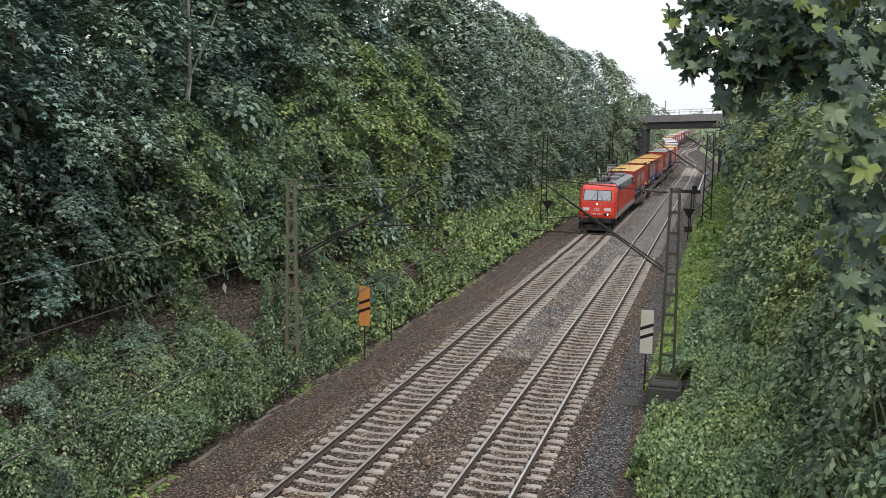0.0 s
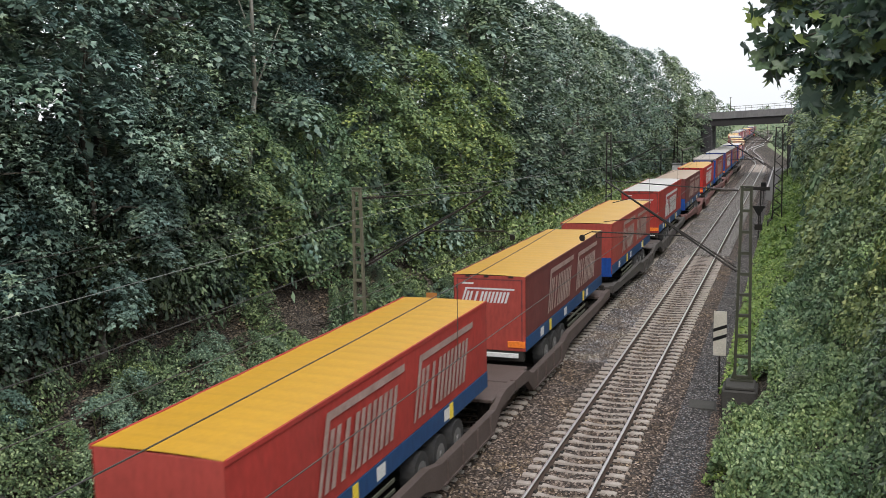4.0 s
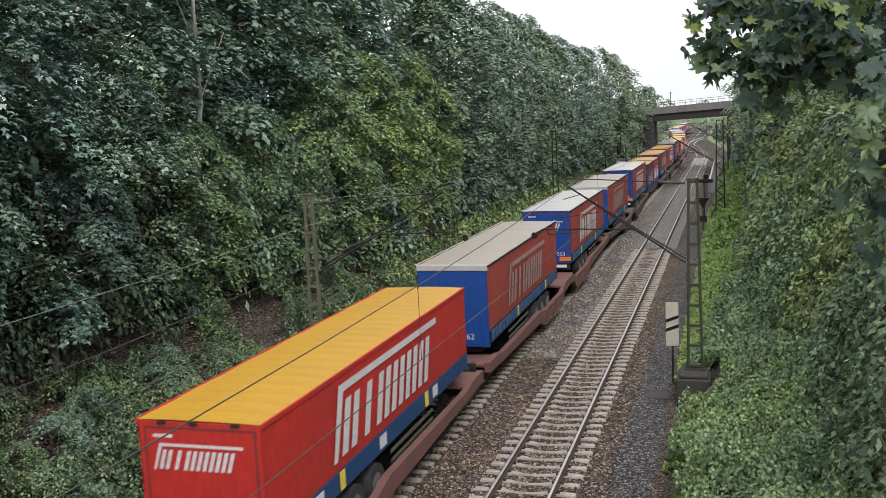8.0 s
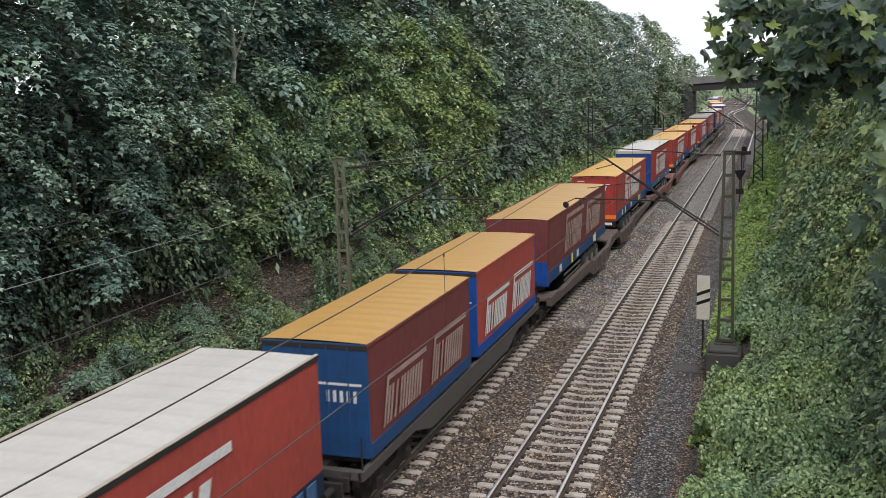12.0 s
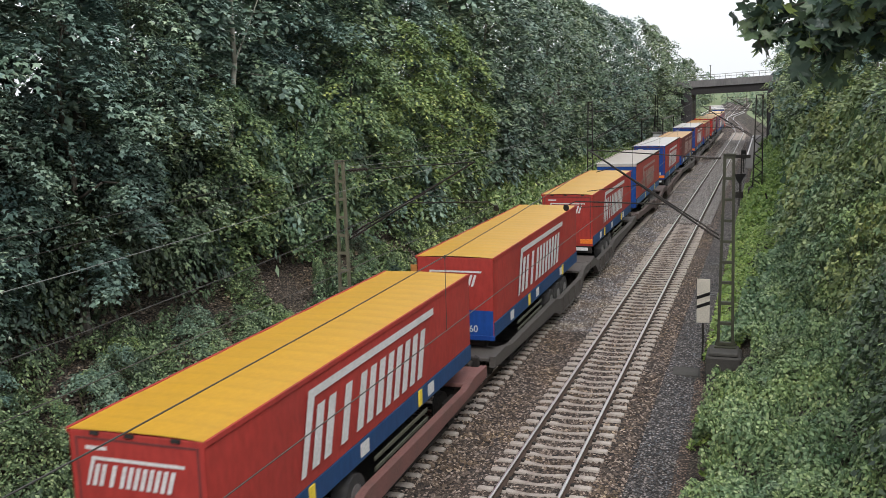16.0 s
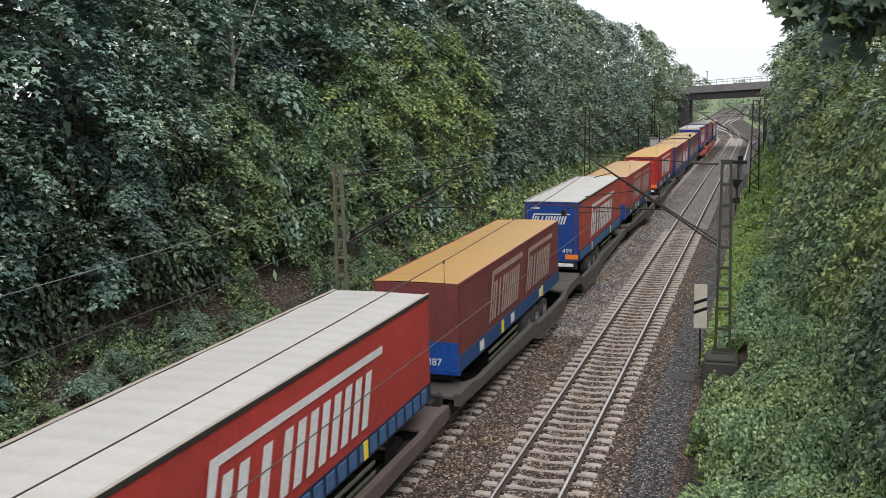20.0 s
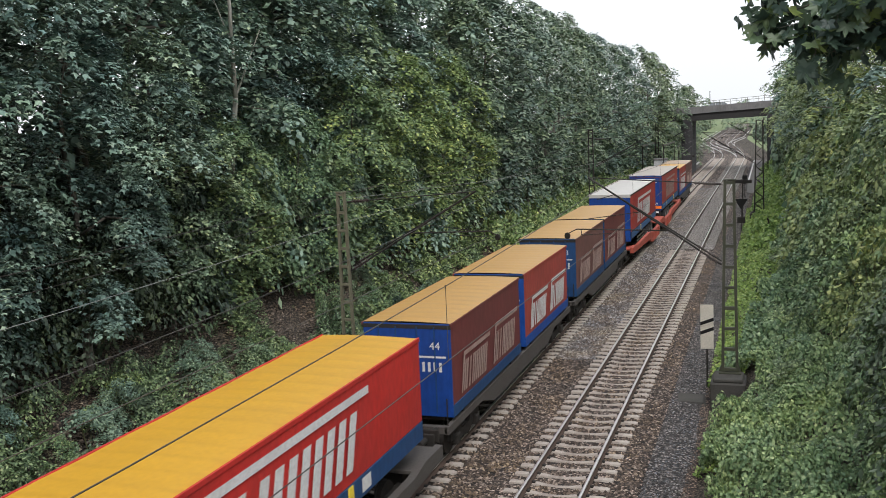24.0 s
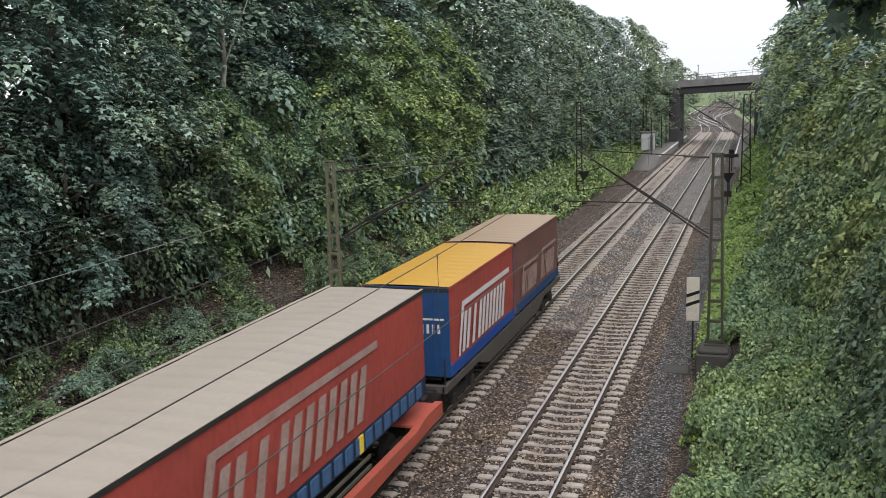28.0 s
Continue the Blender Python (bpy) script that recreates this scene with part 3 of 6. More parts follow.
def cantilever(at, reach, z_low, z_top, z_reg, label, mirror=False, rope=True):
    """A bracket that holds the wires over a track; local x runs from the mast to the track."""
    t = thing("cantilever_bracket", label, "cantilever", "overhead line brackets", at=at)
    lo, end = Vector((0.12, 0, z_low)), Vector((reach, 0, z_top + 0.1))
    up = Vector((0.12, 0, z_top - 0.2))
    for k, (a, b) in enumerate(((lo, end), (up, end))):
        d = (b - a).normalized()
        bm = bm_new()
        insulator(bm, a + d * 0.15, a + d * 0.85, 0.075, 6)
        part("insulator", bm, M["insulator"], t, "ribbed brown ceramic insulator")
        bm = bm_new()
        rod(bm, a, a + d * 0.16, 0.03)
        part("hinge", bm, M["dark_steel"], t)
        bm = rod(bm_new(), a + d * 0.85, b, 0.032 if k == 0 else 0.018, 8)
        part("diagonal_tube" if k == 0 else "top_tie", bm, M["dark_steel"], t)
    off = Vector((0.0, 0.2, 0.16))
    bm = rod(bm_new(), lo + off, end + Vector((0, 0.12, 0.0)), 0.024, 8)
    part("second_tube", bm, M["dark_steel"], t)
    bm = bm_new()
    insulator(bm, lo + off + (end - lo).normalized() * 0.3, lo + off + (end - lo).normalized() * 0.9, 0.065, 5)
    part("insulator", bm, M["insulator"], t)
    k = (z_reg - z_low) / (end.z - z_low)
    joint = lo.lerp(end, k)
    bm = rod(bm_new(), joint, (reach + 0.45, 0, z_reg + 0.06), 0.022, 8)
    part("registration_tube", bm, M["dark_steel"], t)
    bm = rod(bm_new(), (reach + 0.75, 0, z_reg - 0.16), (reach + 0.78, 0.05, z_reg - 0.16), 0.11, 16)
    rod(bm, (reach + 0.45, 0, z_reg + 0.06), (reach + 0.77, 0, z_reg - 0.1), 0.016)
    part("tension_disc", bm, M["dark_steel"], t, "round dark end disc")
    bm = rod(bm_new(), (reach + 0.3, 0, z_reg + 0.05), (reach + 0.28, 0, z_reg - 0.14), 0.014)
    rod(bm, (reach + 0.28, 0, z_reg - 0.14), (reach - 0.75, 0, z_reg - 0.08), 0.012)
    part("steady_arm", bm, M["dark_steel"], t)
    for f, dx, dz in ((0.6, -1.75, -0.22), (0.8, -0.6, -0.16)):
        p = lo.lerp(end, f)
        part("stay_rod", rod(bm_new(), p, (p.x - dx, 0, p.z + dz), 0.013), M["dark_steel"], t)
    return t


Y1, Y2, Y3 = 31.9, 83.8, 135.0
lattice_mast(pose(3.88, Y1, 0.55), 6.35, 0.46, 0.27, "slim dark olive battened steel mast on a concrete block", False, M["mast_olive"])
lattice_mast(pose(-9.72, Y1 - 0.2, -0.1), 6.85, 0.44, 0.26, "slim pale olive battened steel mast on the wooded bank", False, M["mast_pale"])
lattice_mast(pose(4.3, Y2, 0.55), 7.6, 0.75, 0.5, "stout crossed-lattice steel mast beside the track", True, M["dark_steel"])
lattice_mast(pose(-9.75, Y2, 0.1), 7.8, 0.5, 0.34, "dark battened steel mast among the trees", False, M["dark_steel"])
lattice_mast(pose(4.6, Y3, 0.6), 7.2, 0.7, 0.45, "far dark lattice mast by the platform", True, M["dark_steel"])
lattice_mast(pose(-9.6, Y3, 0.6), 7.2, 0.45, 0.3, "far dark mast by the platform", False, M["dark_steel"])
FLIP = Matrix.Rotation(math.pi, 4, "Z")
cantilever(Matrix.Translation((3.75, Y1, 0)) @ FLIP, 4.4, 4.15, 6.98, 5.28, "dark steel bracket arm with brown insulators over the track")
cantilever(Matrix.Translation((-9.6, Y1 - 0.2, 0)), 5.0, 3.85, 6.6, 5.25, "thin steel bracket arm reaching out from the wooded bank")
cantilever(Matrix.Translation((4.05, Y2, 0)) @ FLIP, 4.3, 4.6, 7.2, 5.5, "dark steel bracket arm over the track")
cantilever(Matrix.Translation((-9.5, Y2, 0)), 5.0, 4.6, 7.2, 5.5, "dark steel bracket arm over the track")
cantilever(Matrix.Translation((4.3, Y3, 0)) @ FLIP, 4.5, 4.6, 7.2, 5.5, "far dark steel bracket arm over the track")
cantilever(Matrix.Translation((-9.4, Y3, 0)), 5.0, 4.6, 7.2, 5.5, "far dark steel bracket arm over the track")

# concrete foundations
def foundation(x, y, w, d, z0, z1, label):
    t = thing("mast_foundation", label, "foundation", "mast foundations", at=pose(x, y, z0))
    h = z1 - z0
    part("block", box(bm_new(), -w / 2, w / 2, -d / 2, d / 2, 0, h - 0.12, 0.04), M["old_concrete"], t)
    part("plinth", box(bm_new(), -w * 0.42, w * 0.42, -d * 0.42, d * 0.42, h - 0.12, h, 0.03), M["old_concrete"], t)


foundation(3.85, 31.6, 1.1, 1.3, -0.75, 0.55, "dark weathered concrete foundation block under the mast")
foundation(-9.72, 31.7, 0.9, 0.9, -1.0, -0.1, "weathered concrete mast foundation in ivy")
foundation(4.3, Y2, 1.5, 1.4, -0.7, 0.55, "dark concrete foundation block under a lattice mast")
foundation(-9.75, Y2, 1.2, 1.2, -0.8, 0.1, "dark concrete foundation under a mast")
foundation(4.6, Y3, 1.3, 1.3, -0.7, 0.6, "far concrete mast foundation")
foundation(-9.6, Y3, 1.2, 1.2, -0.8, 0.6, "far concrete mast foundation")


def tube(points, r, seg=5):
    """One round tube through points."""
    bm, last = bm_new(), None
    for i, p in enumerate(points):
        d = Vector(points[min(i + 1, len(points) - 1)]) - Vector(points[max(i - 1, 0)])
        q = d.to_track_quat("Z", "Y")
        ring = [bm.verts.new(Vector(p) + q @ Vector((r * math.cos(6.2832 * k / seg), r * math.sin(6.2832 * k / seg), 0))) for k in range(seg)]
        if last:
            for k in range(seg):
                bm.faces.new((last[k], last[(k + 1) % seg], ring[(k + 1) % seg], ring[k]))
        last = ring
    return bm


def wire(name, points, r, material, label, group="overhead wires"):
    ob = new(name, finish(name, tube(points, r), material))
    return tagged(ob, label, "wire", group)


def sag_line(x0, x1, y0, y1, z_end0, z_end1, dip, n=10):
    out = []
    for i in range(n + 1):
        f = i / n
        out.append((x0 + (x1 - x0) * f, y0 + (y1 - y0) * f, z_end0 + (z_end1 - z_end0) * f - dip * 4 * f * (1 - f)))
    return out


SUPPORTS = (-19.0, Y1, Y2, Y3, 186.0)


def catenary(x, stagger, z_c, z_m, dips, label):
    for i in range(4):
        y0, y1 = SUPPORTS[i], SUPPORTS[i + 1]
        s0, s1 = (stagger, -stagger) if i % 2 else (-stagger, stagger)
        bx = on_line(x, y1)[0] - x
        carry = sag_line(x + s0, x + s1 + bx, y0, y1, z_m[i], z_m[i + 1], dips[i], 12)
        t = thing("catenary_span", label, "overhead wire", "overhead wires")
        part("messenger_wire", tube(carry, 0.0085), M["wire"], t)
        part("contact_wire", rod(bm_new(), (x + s0, y0, z_c[i]), (x + s1 + bx, y1, z_c[i + 1]), 0.0085, 5), M["wire"], t)
        for f in ((0.1, 0.3, 0.5, 0.7, 0.9) if i else (0.22, 0.44, 0.661) if x > -1 else (0.2,)):
            zm = z_m[i] + (z_m[i + 1] - z_m[i]) * f - dips[i] * 4 * f * (1 - f)
            xx, yy, zc = x + s0 + (s1 + bx - s0) * f, y0 + (y1 - y0) * f, z_c[i] + (z_c[i + 1] - z_c[i]) * f
            bm = rod(bm_new(), (xx, yy, zc), (xx, yy, zm), 0.006, 4)
            rod(bm, (xx, yy, zm - 0.05), (xx, yy, zm + 0.02), 0.013, 6)
            part("dropper", bm, M["wire"], t)


catenary(0.0, 0.15, (5.25, 5.2, 5.4, 5.4, 5.4), (7.0, 7.04, 7.25, 7.25, 7.25), (0.62, 0.6, 0.6, 0.6), "thin dark overhead contact and carrying wires")
catenary(-4.15, 0.15, (5.1, 5.15, 5.4, 5.4, 5.4), (6.6, 6.65, 7.25, 7.25, 7.25), (0.75, 0.6, 0.6, 0.6), "thin overhead contact and carrying wires")
for x, z, m in ((-9.55, 6.75, "wire"), (-9.3, 5.75, "wire_pale"), (-9.9, 6.2, "wire")):
    for y0, y1 in ((-19.0, Y1), (Y1, Y2), (Y2, Y3)):
        wire("feeder_wire", sag_line(x, x, y0, y1, z + (0.9 if y0 > Y1 else 0), z + (0.9 if y1 > Y1 else 0), 0.35), 0.009, M[m], "thin line wire carried on the bank-side masts")
# tie wire from the bank mast across to the far mast
wire("tie_wire", sag_line(-9.6, -4.6, Y1, 58, 6.5, 6.3, 0.1), 0.008, M["wire_pale"], "thin pale tie wire above the bank")

# ---- trackside signs ----
def warning_board(at, material, label):
    t = thing("distant_signal_board", label, "sign", "striped trackside boards", at=at)
    part("post", rod(bm_new(), (0, 0, -0.4), (0, 0, 1.55), 0.035, 8), M["dark_steel"], t)
    part("board", box(bm_new(), -0.22, 0.22, -0.055, -0.03, 0.98, 2.55, 0.008), material, t)
    part("board_frame", box(bm_new(), -0.2, 0.2, -0.028, -0.012, 1.0, 2.52), M["dark_steel"], t)
    for z in (1.55, 1.88):
        bm = prism(bm_new(), [(-0.222, z - 0.07), (0.222, z + 0.1), (0.222, z + 0.22), (-0.222, z + 0.05)], "y", -0.062, -0.056)
        part("black_stripe", bm, M["black"], t)
    for z in (1.2, 2.3):
        part("clamp", box(bm_new(), -0.05, 0.05, -0.045, 0.045, z - 0.03, z + 0.03), M["dark_steel"], t)


warning_board(pose(3.05, 33.7, -0.08, 0, 0, 0), M["cream"], "cream white board with two slanted black stripes on a post")
warning_board(pose(-7.8, 34.2, -0.02, 0, 0, 3), M["orange"], "faded orange board with two slanted black stripes on a post")

t = thing("triangle_sign", "small dark downward triangle sign on a thin post", "sign", at=pose(3.0, 78.5, -0.5))
part("post", rod(bm_new(), (0, 0, 0), (0, 0, 2.2), 0.04, 8), M["dark_steel"], t)
part("triangle", prism(bm_new(), [(-0.5, 2.6), (0.5, 2.6), (0, 1.75)], "y", -0.06, -0.04), M["black"], t)
part("lower_plate", box(bm_new(), -0.3, 0.3, -0.06, -0.04, 0.7, 1.15), M["dark_steel"], t)
t = thing("bank_sign_post", "dark triangle sign on a post below the trees", "sign", at=pose(-8.8, 80.5, -0.6))
part("post", rod(bm_new(), (0, 0, 0), (0, 0, 2.2), 0.04, 8), M["dark_steel"], t)
part("triangle", prism(bm_new(), [(-0.5, 2.7), (0.5, 2.7), (0, 1.85)], "y", -0.06, -0.04), M["black"], t)
t = thing("marker_post", "leaning dark wooden marker post on the grass bank", "post", at=pose(5.35, 68, 0.3, 4, -14, 0))
part("pole", rod(bm_new(), (0, 0, -0.3), (0, 0, 1.5), 0.055, 8), M["dark_steel"], t)
t = thing("marker_stake", "short dark stake at the foot of the bank", "post", at=pose(-8.3, 38.8, -0.75))
part("pole", rod(bm_new(), (0, 0, -0.2), (0, 0, 1.0), 0.03, 8), M["dark_steel"], t)
t = thing("cable_cover", "flat dark concrete cover slab in the gravel", "cover slab", at=pose(2.62, 31.9, -0.45, 1, 2, 4))
part("slab", box(bm_new(), -0.42, 0.42, -0.45, 0.45, 0, 0.09, 0.015), M["old_concrete"], t)
part("rim", box(bm_new(), -0.48, 0.48, -0.52, 0.52, -0.05, 0.04, 0.01), M["old_concrete"], t)

# ---- far road bridge, platforms, cabin ----
BY = 150.0
br = thing("road_bridge", "grey concrete road bridge over the railway with dark abutments", "bridge", kind="structure")
bm = prism(bm_new(), [(-30, 8.0), (-7.2, 7.57), (4.6, 7.93), (26, 8.4), (26, 9.4), (4.6, 9.1), (-7.2, 8.6), (-30, 9.0)], "y", BY, BY + 8.5)
part("deck", bm, M["bridge_beam"], br, "dark girder deck")
bm = prism(bm_new(), [(-30, 9.0), (-7.2, 8.6), (4.6, 9.1), (26, 9.4), (26, 10.4), (4.6, 10.15), (-7.2, 9.62), (-30, 9.8)], "y", BY - 0.25, BY + 0.1)
part("parapet", bm, M["bridge_concrete"], br)
bm = prism(bm_new(), [(-30, 9.0), (-7.2, 8.6), (4.6, 9.1), (26, 9.4), (26, 10.4), (4.6, 10.15), (-7.2, 9.62), (-30, 9.8)], "y", BY + 8.4, BY + 8.7)
part("parapet", bm, M["bridge_concrete"], br)
part("abutment", box(bm_new(), -7.6, -6.0, BY - 0.1, BY + 8.4, -1.0, 8.05), M["abutment"], br, "concrete abutment with shade in its dark colour")
part("abutment", box(bm_new(), 4.8, 10.0, BY - 0.1, BY + 8.4, -1.0, 8.3), M["abutment"], br, "concrete abutment with shade in its dark colour")
for i in range(34):
    x = -14 + i * 0.8
    zb = 9.2 + (x + 7.2) * 0.054
    part("railing_post", rod(bm_new(), (x, BY - 0.08, zb), (x, BY - 0.08, zb + 1.1), 0.025, 5), M["steel"], br)
for dz in (0.75, 1.08):
    part("handrail", rod(bm_new(), (-14, BY - 0.08, 8.83 + dz), (12.4, BY - 0.08, 10.26 + dz), 0.03, 5), M["steel"], br)


def platform(name, x0, x1, y0, y1, side, label):
    t = thing(name, label, "platform", "station platforms", "structure")
    ys = [y0] + list(np.linspace(y0 + 8, BEND_Y, 6)) + list(np.arange(168, y1, 8.0))
    tops = [-0.6] + [0.5] * (len(ys) - 1)
    v, f = [], []
    for y, zt in zip(ys, tops):
        for x, z in ((x0, -1), (x0, zt), (x1, zt), (x1, -1)):
            px, py, _ = on_line(x, y)
            v.append((px, py, z))
    for i in range(len(ys) - 1):
        f += [(4 * i + j, 4 * i + j + 1, 4 * i + j + 5, 4 * i + j + 4) for j in range(3)]
    part("slab", array_mesh("slab", v, f, M["platform"]), None, t)
    e = x1 if side > 0 else x0
    v, f = [], []
    for y in ys[1:]:
        for x, z in ((e - 0.16, 0.506), (e + 0.02, 0.506), (e + 0.02, 0.3), (e - 0.16, 0.3)) if side > 0 else ((e + 0.16, 0.506), (e - 0.02, 0.506), (e - 0.02, 0.3), (e + 0.16, 0.3)):
            px, py, _ = on_line(x, y)
            v.append((px, py, z))
    for i in range(len(ys) - 2):
        f += [(4 * i + j, 4 * i + j + 1, 4 * i + j + 5, 4 * i + j + 4) for j in range(3)]
    part("edge_line", array_mesh("edge_line", v, f, M["white_edge"]), None, t, "white painted platform edge")


platform("platform_1", -8.6, -6.15, 112, 176, 1, "grey paved platform with a white painted edge")
platform("platform_2", 2.65, 5.0, 113, 176, -1, "grey paved platform with a white painted edge")
t = thing("service_cabin", "small pale grey cabin beside the far bridge", "cabin", at=pose(-8.7, 131.5, 0.5))
part("wall", box(bm_new(), -0.9, 0.75, -0.8, 0.8, 0, 2.3, 0.03), M["cabin"], t)
part("roof", box(bm_new(), -1.0, 0.85, -0.9, 0.9, 2.3, 2.45, 0.02), M["bridge_concrete"], t)
part("door", box(bm_new(), 0.2, 0.7, -0.82, -0.79, 0.05, 2.0), M["loco_roof"], t)
t = thing("shelter_frame", "thin steel canopy frame before the bridge abutment", "shelter", at=pose(-8.6, 122, 0.5))
for x in (-1.4, 1.2):
    for y in (0, 14):
        part("post", rod(bm_new(), (x, y, 0), (x, y, 4.4), 0.07, 6), M["dark_steel"], t)
for x in (-1.4, 1.2):
    part("beam", box(bm_new(), x - 0.12, x + 0.12, -0.5, 14.5, 4.4, 4.58), M["steel"], t)
t = thing("signal_cabinet", "black trackside post box near the platform ramp", "signal", at=pose(2.6, 108, -0.5))
part("post", rod(bm_new(), (0, 0, 0), (0, 0, 1.6), 0.05, 6), M["dark_steel"], t)
part("signal_box", box(bm_new(), -0.25, 0.25, -0.15, 0.15, 1.6, 2.5, 0.03), M["black"], t)
t = thing("cable_gantry", "dark flat gantry plate on a short post", "sign", at=pose(2.9, 87, -0.5))
part("post", rod(bm_new(), (0, 0, 0), (0, 0, 3.2), 0.06, 6), M["dark_steel"], t)
part("plate", box(bm_new(), -1.3, 0.75, -0.12, 0.12, 3.2, 3.5, 0.02), M["dark_steel"], t)


# ---- road traffic on the far bridge ----
def deck_height(x):
    return float(np.interp(x, [-30, -7.2, 4.6, 26], [9.0, 8.6, 9.1, 9.4]))


def build_car():
    t = thing("car", "silver hatchback car driving over the road bridge", "car", "cars on the bridge")
    part("body", prism(bm_new(), [(-2.1, 0.32), (-2.15, 0.62), (-2.0, 0.86), (-1.1, 0.93), (1.1, 0.9), (1.95, 0.74), (2.1, 0.5), (2.05, 0.3)], "y", -0.85, 0.85), M["car_silver"], t)
    part("glasshouse", prism(bm_new(), [(-1.95, 0.87), (-1.55, 1.36), (0.35, 1.38), (1.1, 0.9)], "y", -0.74, 0.74), M["glass"], t, "dark car windows")
    part("roof", prism(bm_new(), [(-1.6, 1.36), (-1.45, 1.45), (0.1, 1.47), (0.42, 1.37)], "y", -0.7, 0.7), M["car_silver"], t)
    for y in (-0.745, 0.745):
        for x in (-0.95, -0.15):
            part("pillar", prism(bm_new(), [(x - 0.05, 0.88), (x - 0.05, 1.4), (x + 0.05, 1.4), (x + 0.05, 0.88)], "y", y - 0.02, y + 0.02), M["car_silver"], t)
    for x in (-1.3, 1.3):
        for y in (-0.76, 0.76):
            w = part("wheel", rod(bm_new(), (x, y - 0.1, 0.31), (x, y + 0.1, 0.31), 0.31, 16), M["rubber"], t)
            part("rim", rod(bm_new(), (x, y - 0.105, 0.31), (x, y + 0.105, 0.31), 0.19, 12), M["rim"], w)
    part("headlight", box(bm_new(), 2.0, 2.1, -0.75, -0.4, 0.58, 0.72, 0.02), M["white"], t)
    part("headlight", box(bm_new(), 2.0, 2.1, 0.4, 0.75, 0.58, 0.72, 0.02), M["white"], t)
    return t


# car, start, end, when it passes the middle of the track
CARS = [(build_car(), -13.0, 23.5, 15.1), (build_car(), -18.0, 18.0, 24.22), (build_car(), -23.0, 12.5, 26.28), (build_car(), -28.0, 23.5, 28.26)]


def car_rows(start, end, passing):
    rows = []
    for k in range(57):
        t = k * 0.5
        x = min(end, max(start, 7.7 * (t - passing)))
        rows.append((t, pose(x, BY + 2.2, deck_height(x) + 0.01)))
    return rows


t = thing("street_lamp", "thin grey lamp pole on the road bridge", "street lamp", at=pose(-3.8, BY + 7.6, deck_height(-3.8)))
part("pole", rod(bm_new(), (0, 0, 0), (0, 0, 3.2), 0.07, 8, 0.05), M["steel"], t)
part("lamp_head", box(bm_new(), -0.12, 0.12, -0.5, 0.1, 3.2, 3.28, 0.02), M["steel"], t)

# ---- the freight train ----
MESHES = {}


def shared(key, make):
    if key not in MESHES:
        MESHES[key] = make()
    return MESHES[key]


def sheet(nu, nv, place, material, name):
    """A gently uneven sheet: place(u, v) gives the corner at u, v in 0..1."""
    v = [place(i / nu, j / nv) for j in range(nv + 1) for i in range(nu + 1)]
    f = [(j * (nu + 1) + i, j * (nu + 1) + i + 1, (j + 1) * (nu + 1) + i + 1, (j + 1) * (nu + 1) + i) for j in range(nv) for i in range(nu)]
    me = array_mesh(name, v, f, material)
    me.polygons.foreach_set("use_smooth", np.ones(len(f), bool))
    return me


def slanted_mark(length, height):
    """Outlines of a bracket line above six pairs of leaning bars, as lists of (along, up)."""
    lean = height * 0.3
    shapes = [[(0.0, 0.0), (0.026 * length, 0.0), (0.03 * length + lean, height * 0.89), (length, height * 0.89), (length, height), (lean, height)]]
    step = (length * 0.9 - lean) / 6
    for i in range(6):
        for k in range(1 if i == 1 else 2):
            a = 0.06 * length + i * step + k * step * 0.5 + (step * 0.25 if i == 1 else 0)
            w, top = step * 0.3, lean * 0.76
            shapes.append([(a, height * 0.02), (a + w, height * 0.02), (a + w + top, height * 0.76), (a + top, height * 0.76)])
    return shapes


def put_mark(parent, side, origin, length, height, material):
    """The painted company mark as plain leaning bars; side: 'end' on the leading wall, 'right' on the curtain."""
    for s in slanted_mark(length, height):
        bm = bm_new()
        if side == "end":
            pts = [(origin[0] + a, origin[2] + b) for a, b in s]
            prism(bm, pts, "y", origin[1] - 0.006, origin[1])
        else:
            pts = [(origin[1] + a, origin[2] + b) for a, b in s]
            prism(bm, pts, "x", origin[0], origin[0] + 0.006)
        part("mark_bar", bm, material, parent)


def number_mesh(text, size, material):
    cu = bpy.data.curves.new("digits", "FONT")
    cu.body, cu.size, cu.extrude, cu.align_x = text, size, 0.003, "CENTER"
    tmp = new("digits", cu)
    dg = bpy.context.evaluated_depsgraph_get()
    me = bpy.data.meshes.new_from_object(tmp.evaluated_get(dg))
    bpy.data.objects.remove(tmp)
    bpy.data.curves.remove(cu)
    me.materials.clear()
    me.materials.append(material)
    return me


def wheel_pair(parent, x, y, z, r, w):
    me = shared(("tyre", r), lambda: finish("wheel", rod(bm_new(), (-w / 2, 0, 0), (w / 2, 0, 0), r, 20), M["rubber"]))
    o = part("wheel", me, None, parent)
    o.matrix_basis = pose(x, y, z)
    def rim():
        bm = rod(bm_new(), (-w / 2 - 0.012, 0, 0), (w / 2 + 0.012, 0, 0), r * 0.56, 14)
        rod(bm, (-w / 2 - 0.05, 0, 0), (w / 2 + 0.05, 0, 0), r * 0.2, 10)
        return finish("rim", bm, M["rim"])
    part("rim", shared(("rim", r), rim), None, o, "grey steel rim")


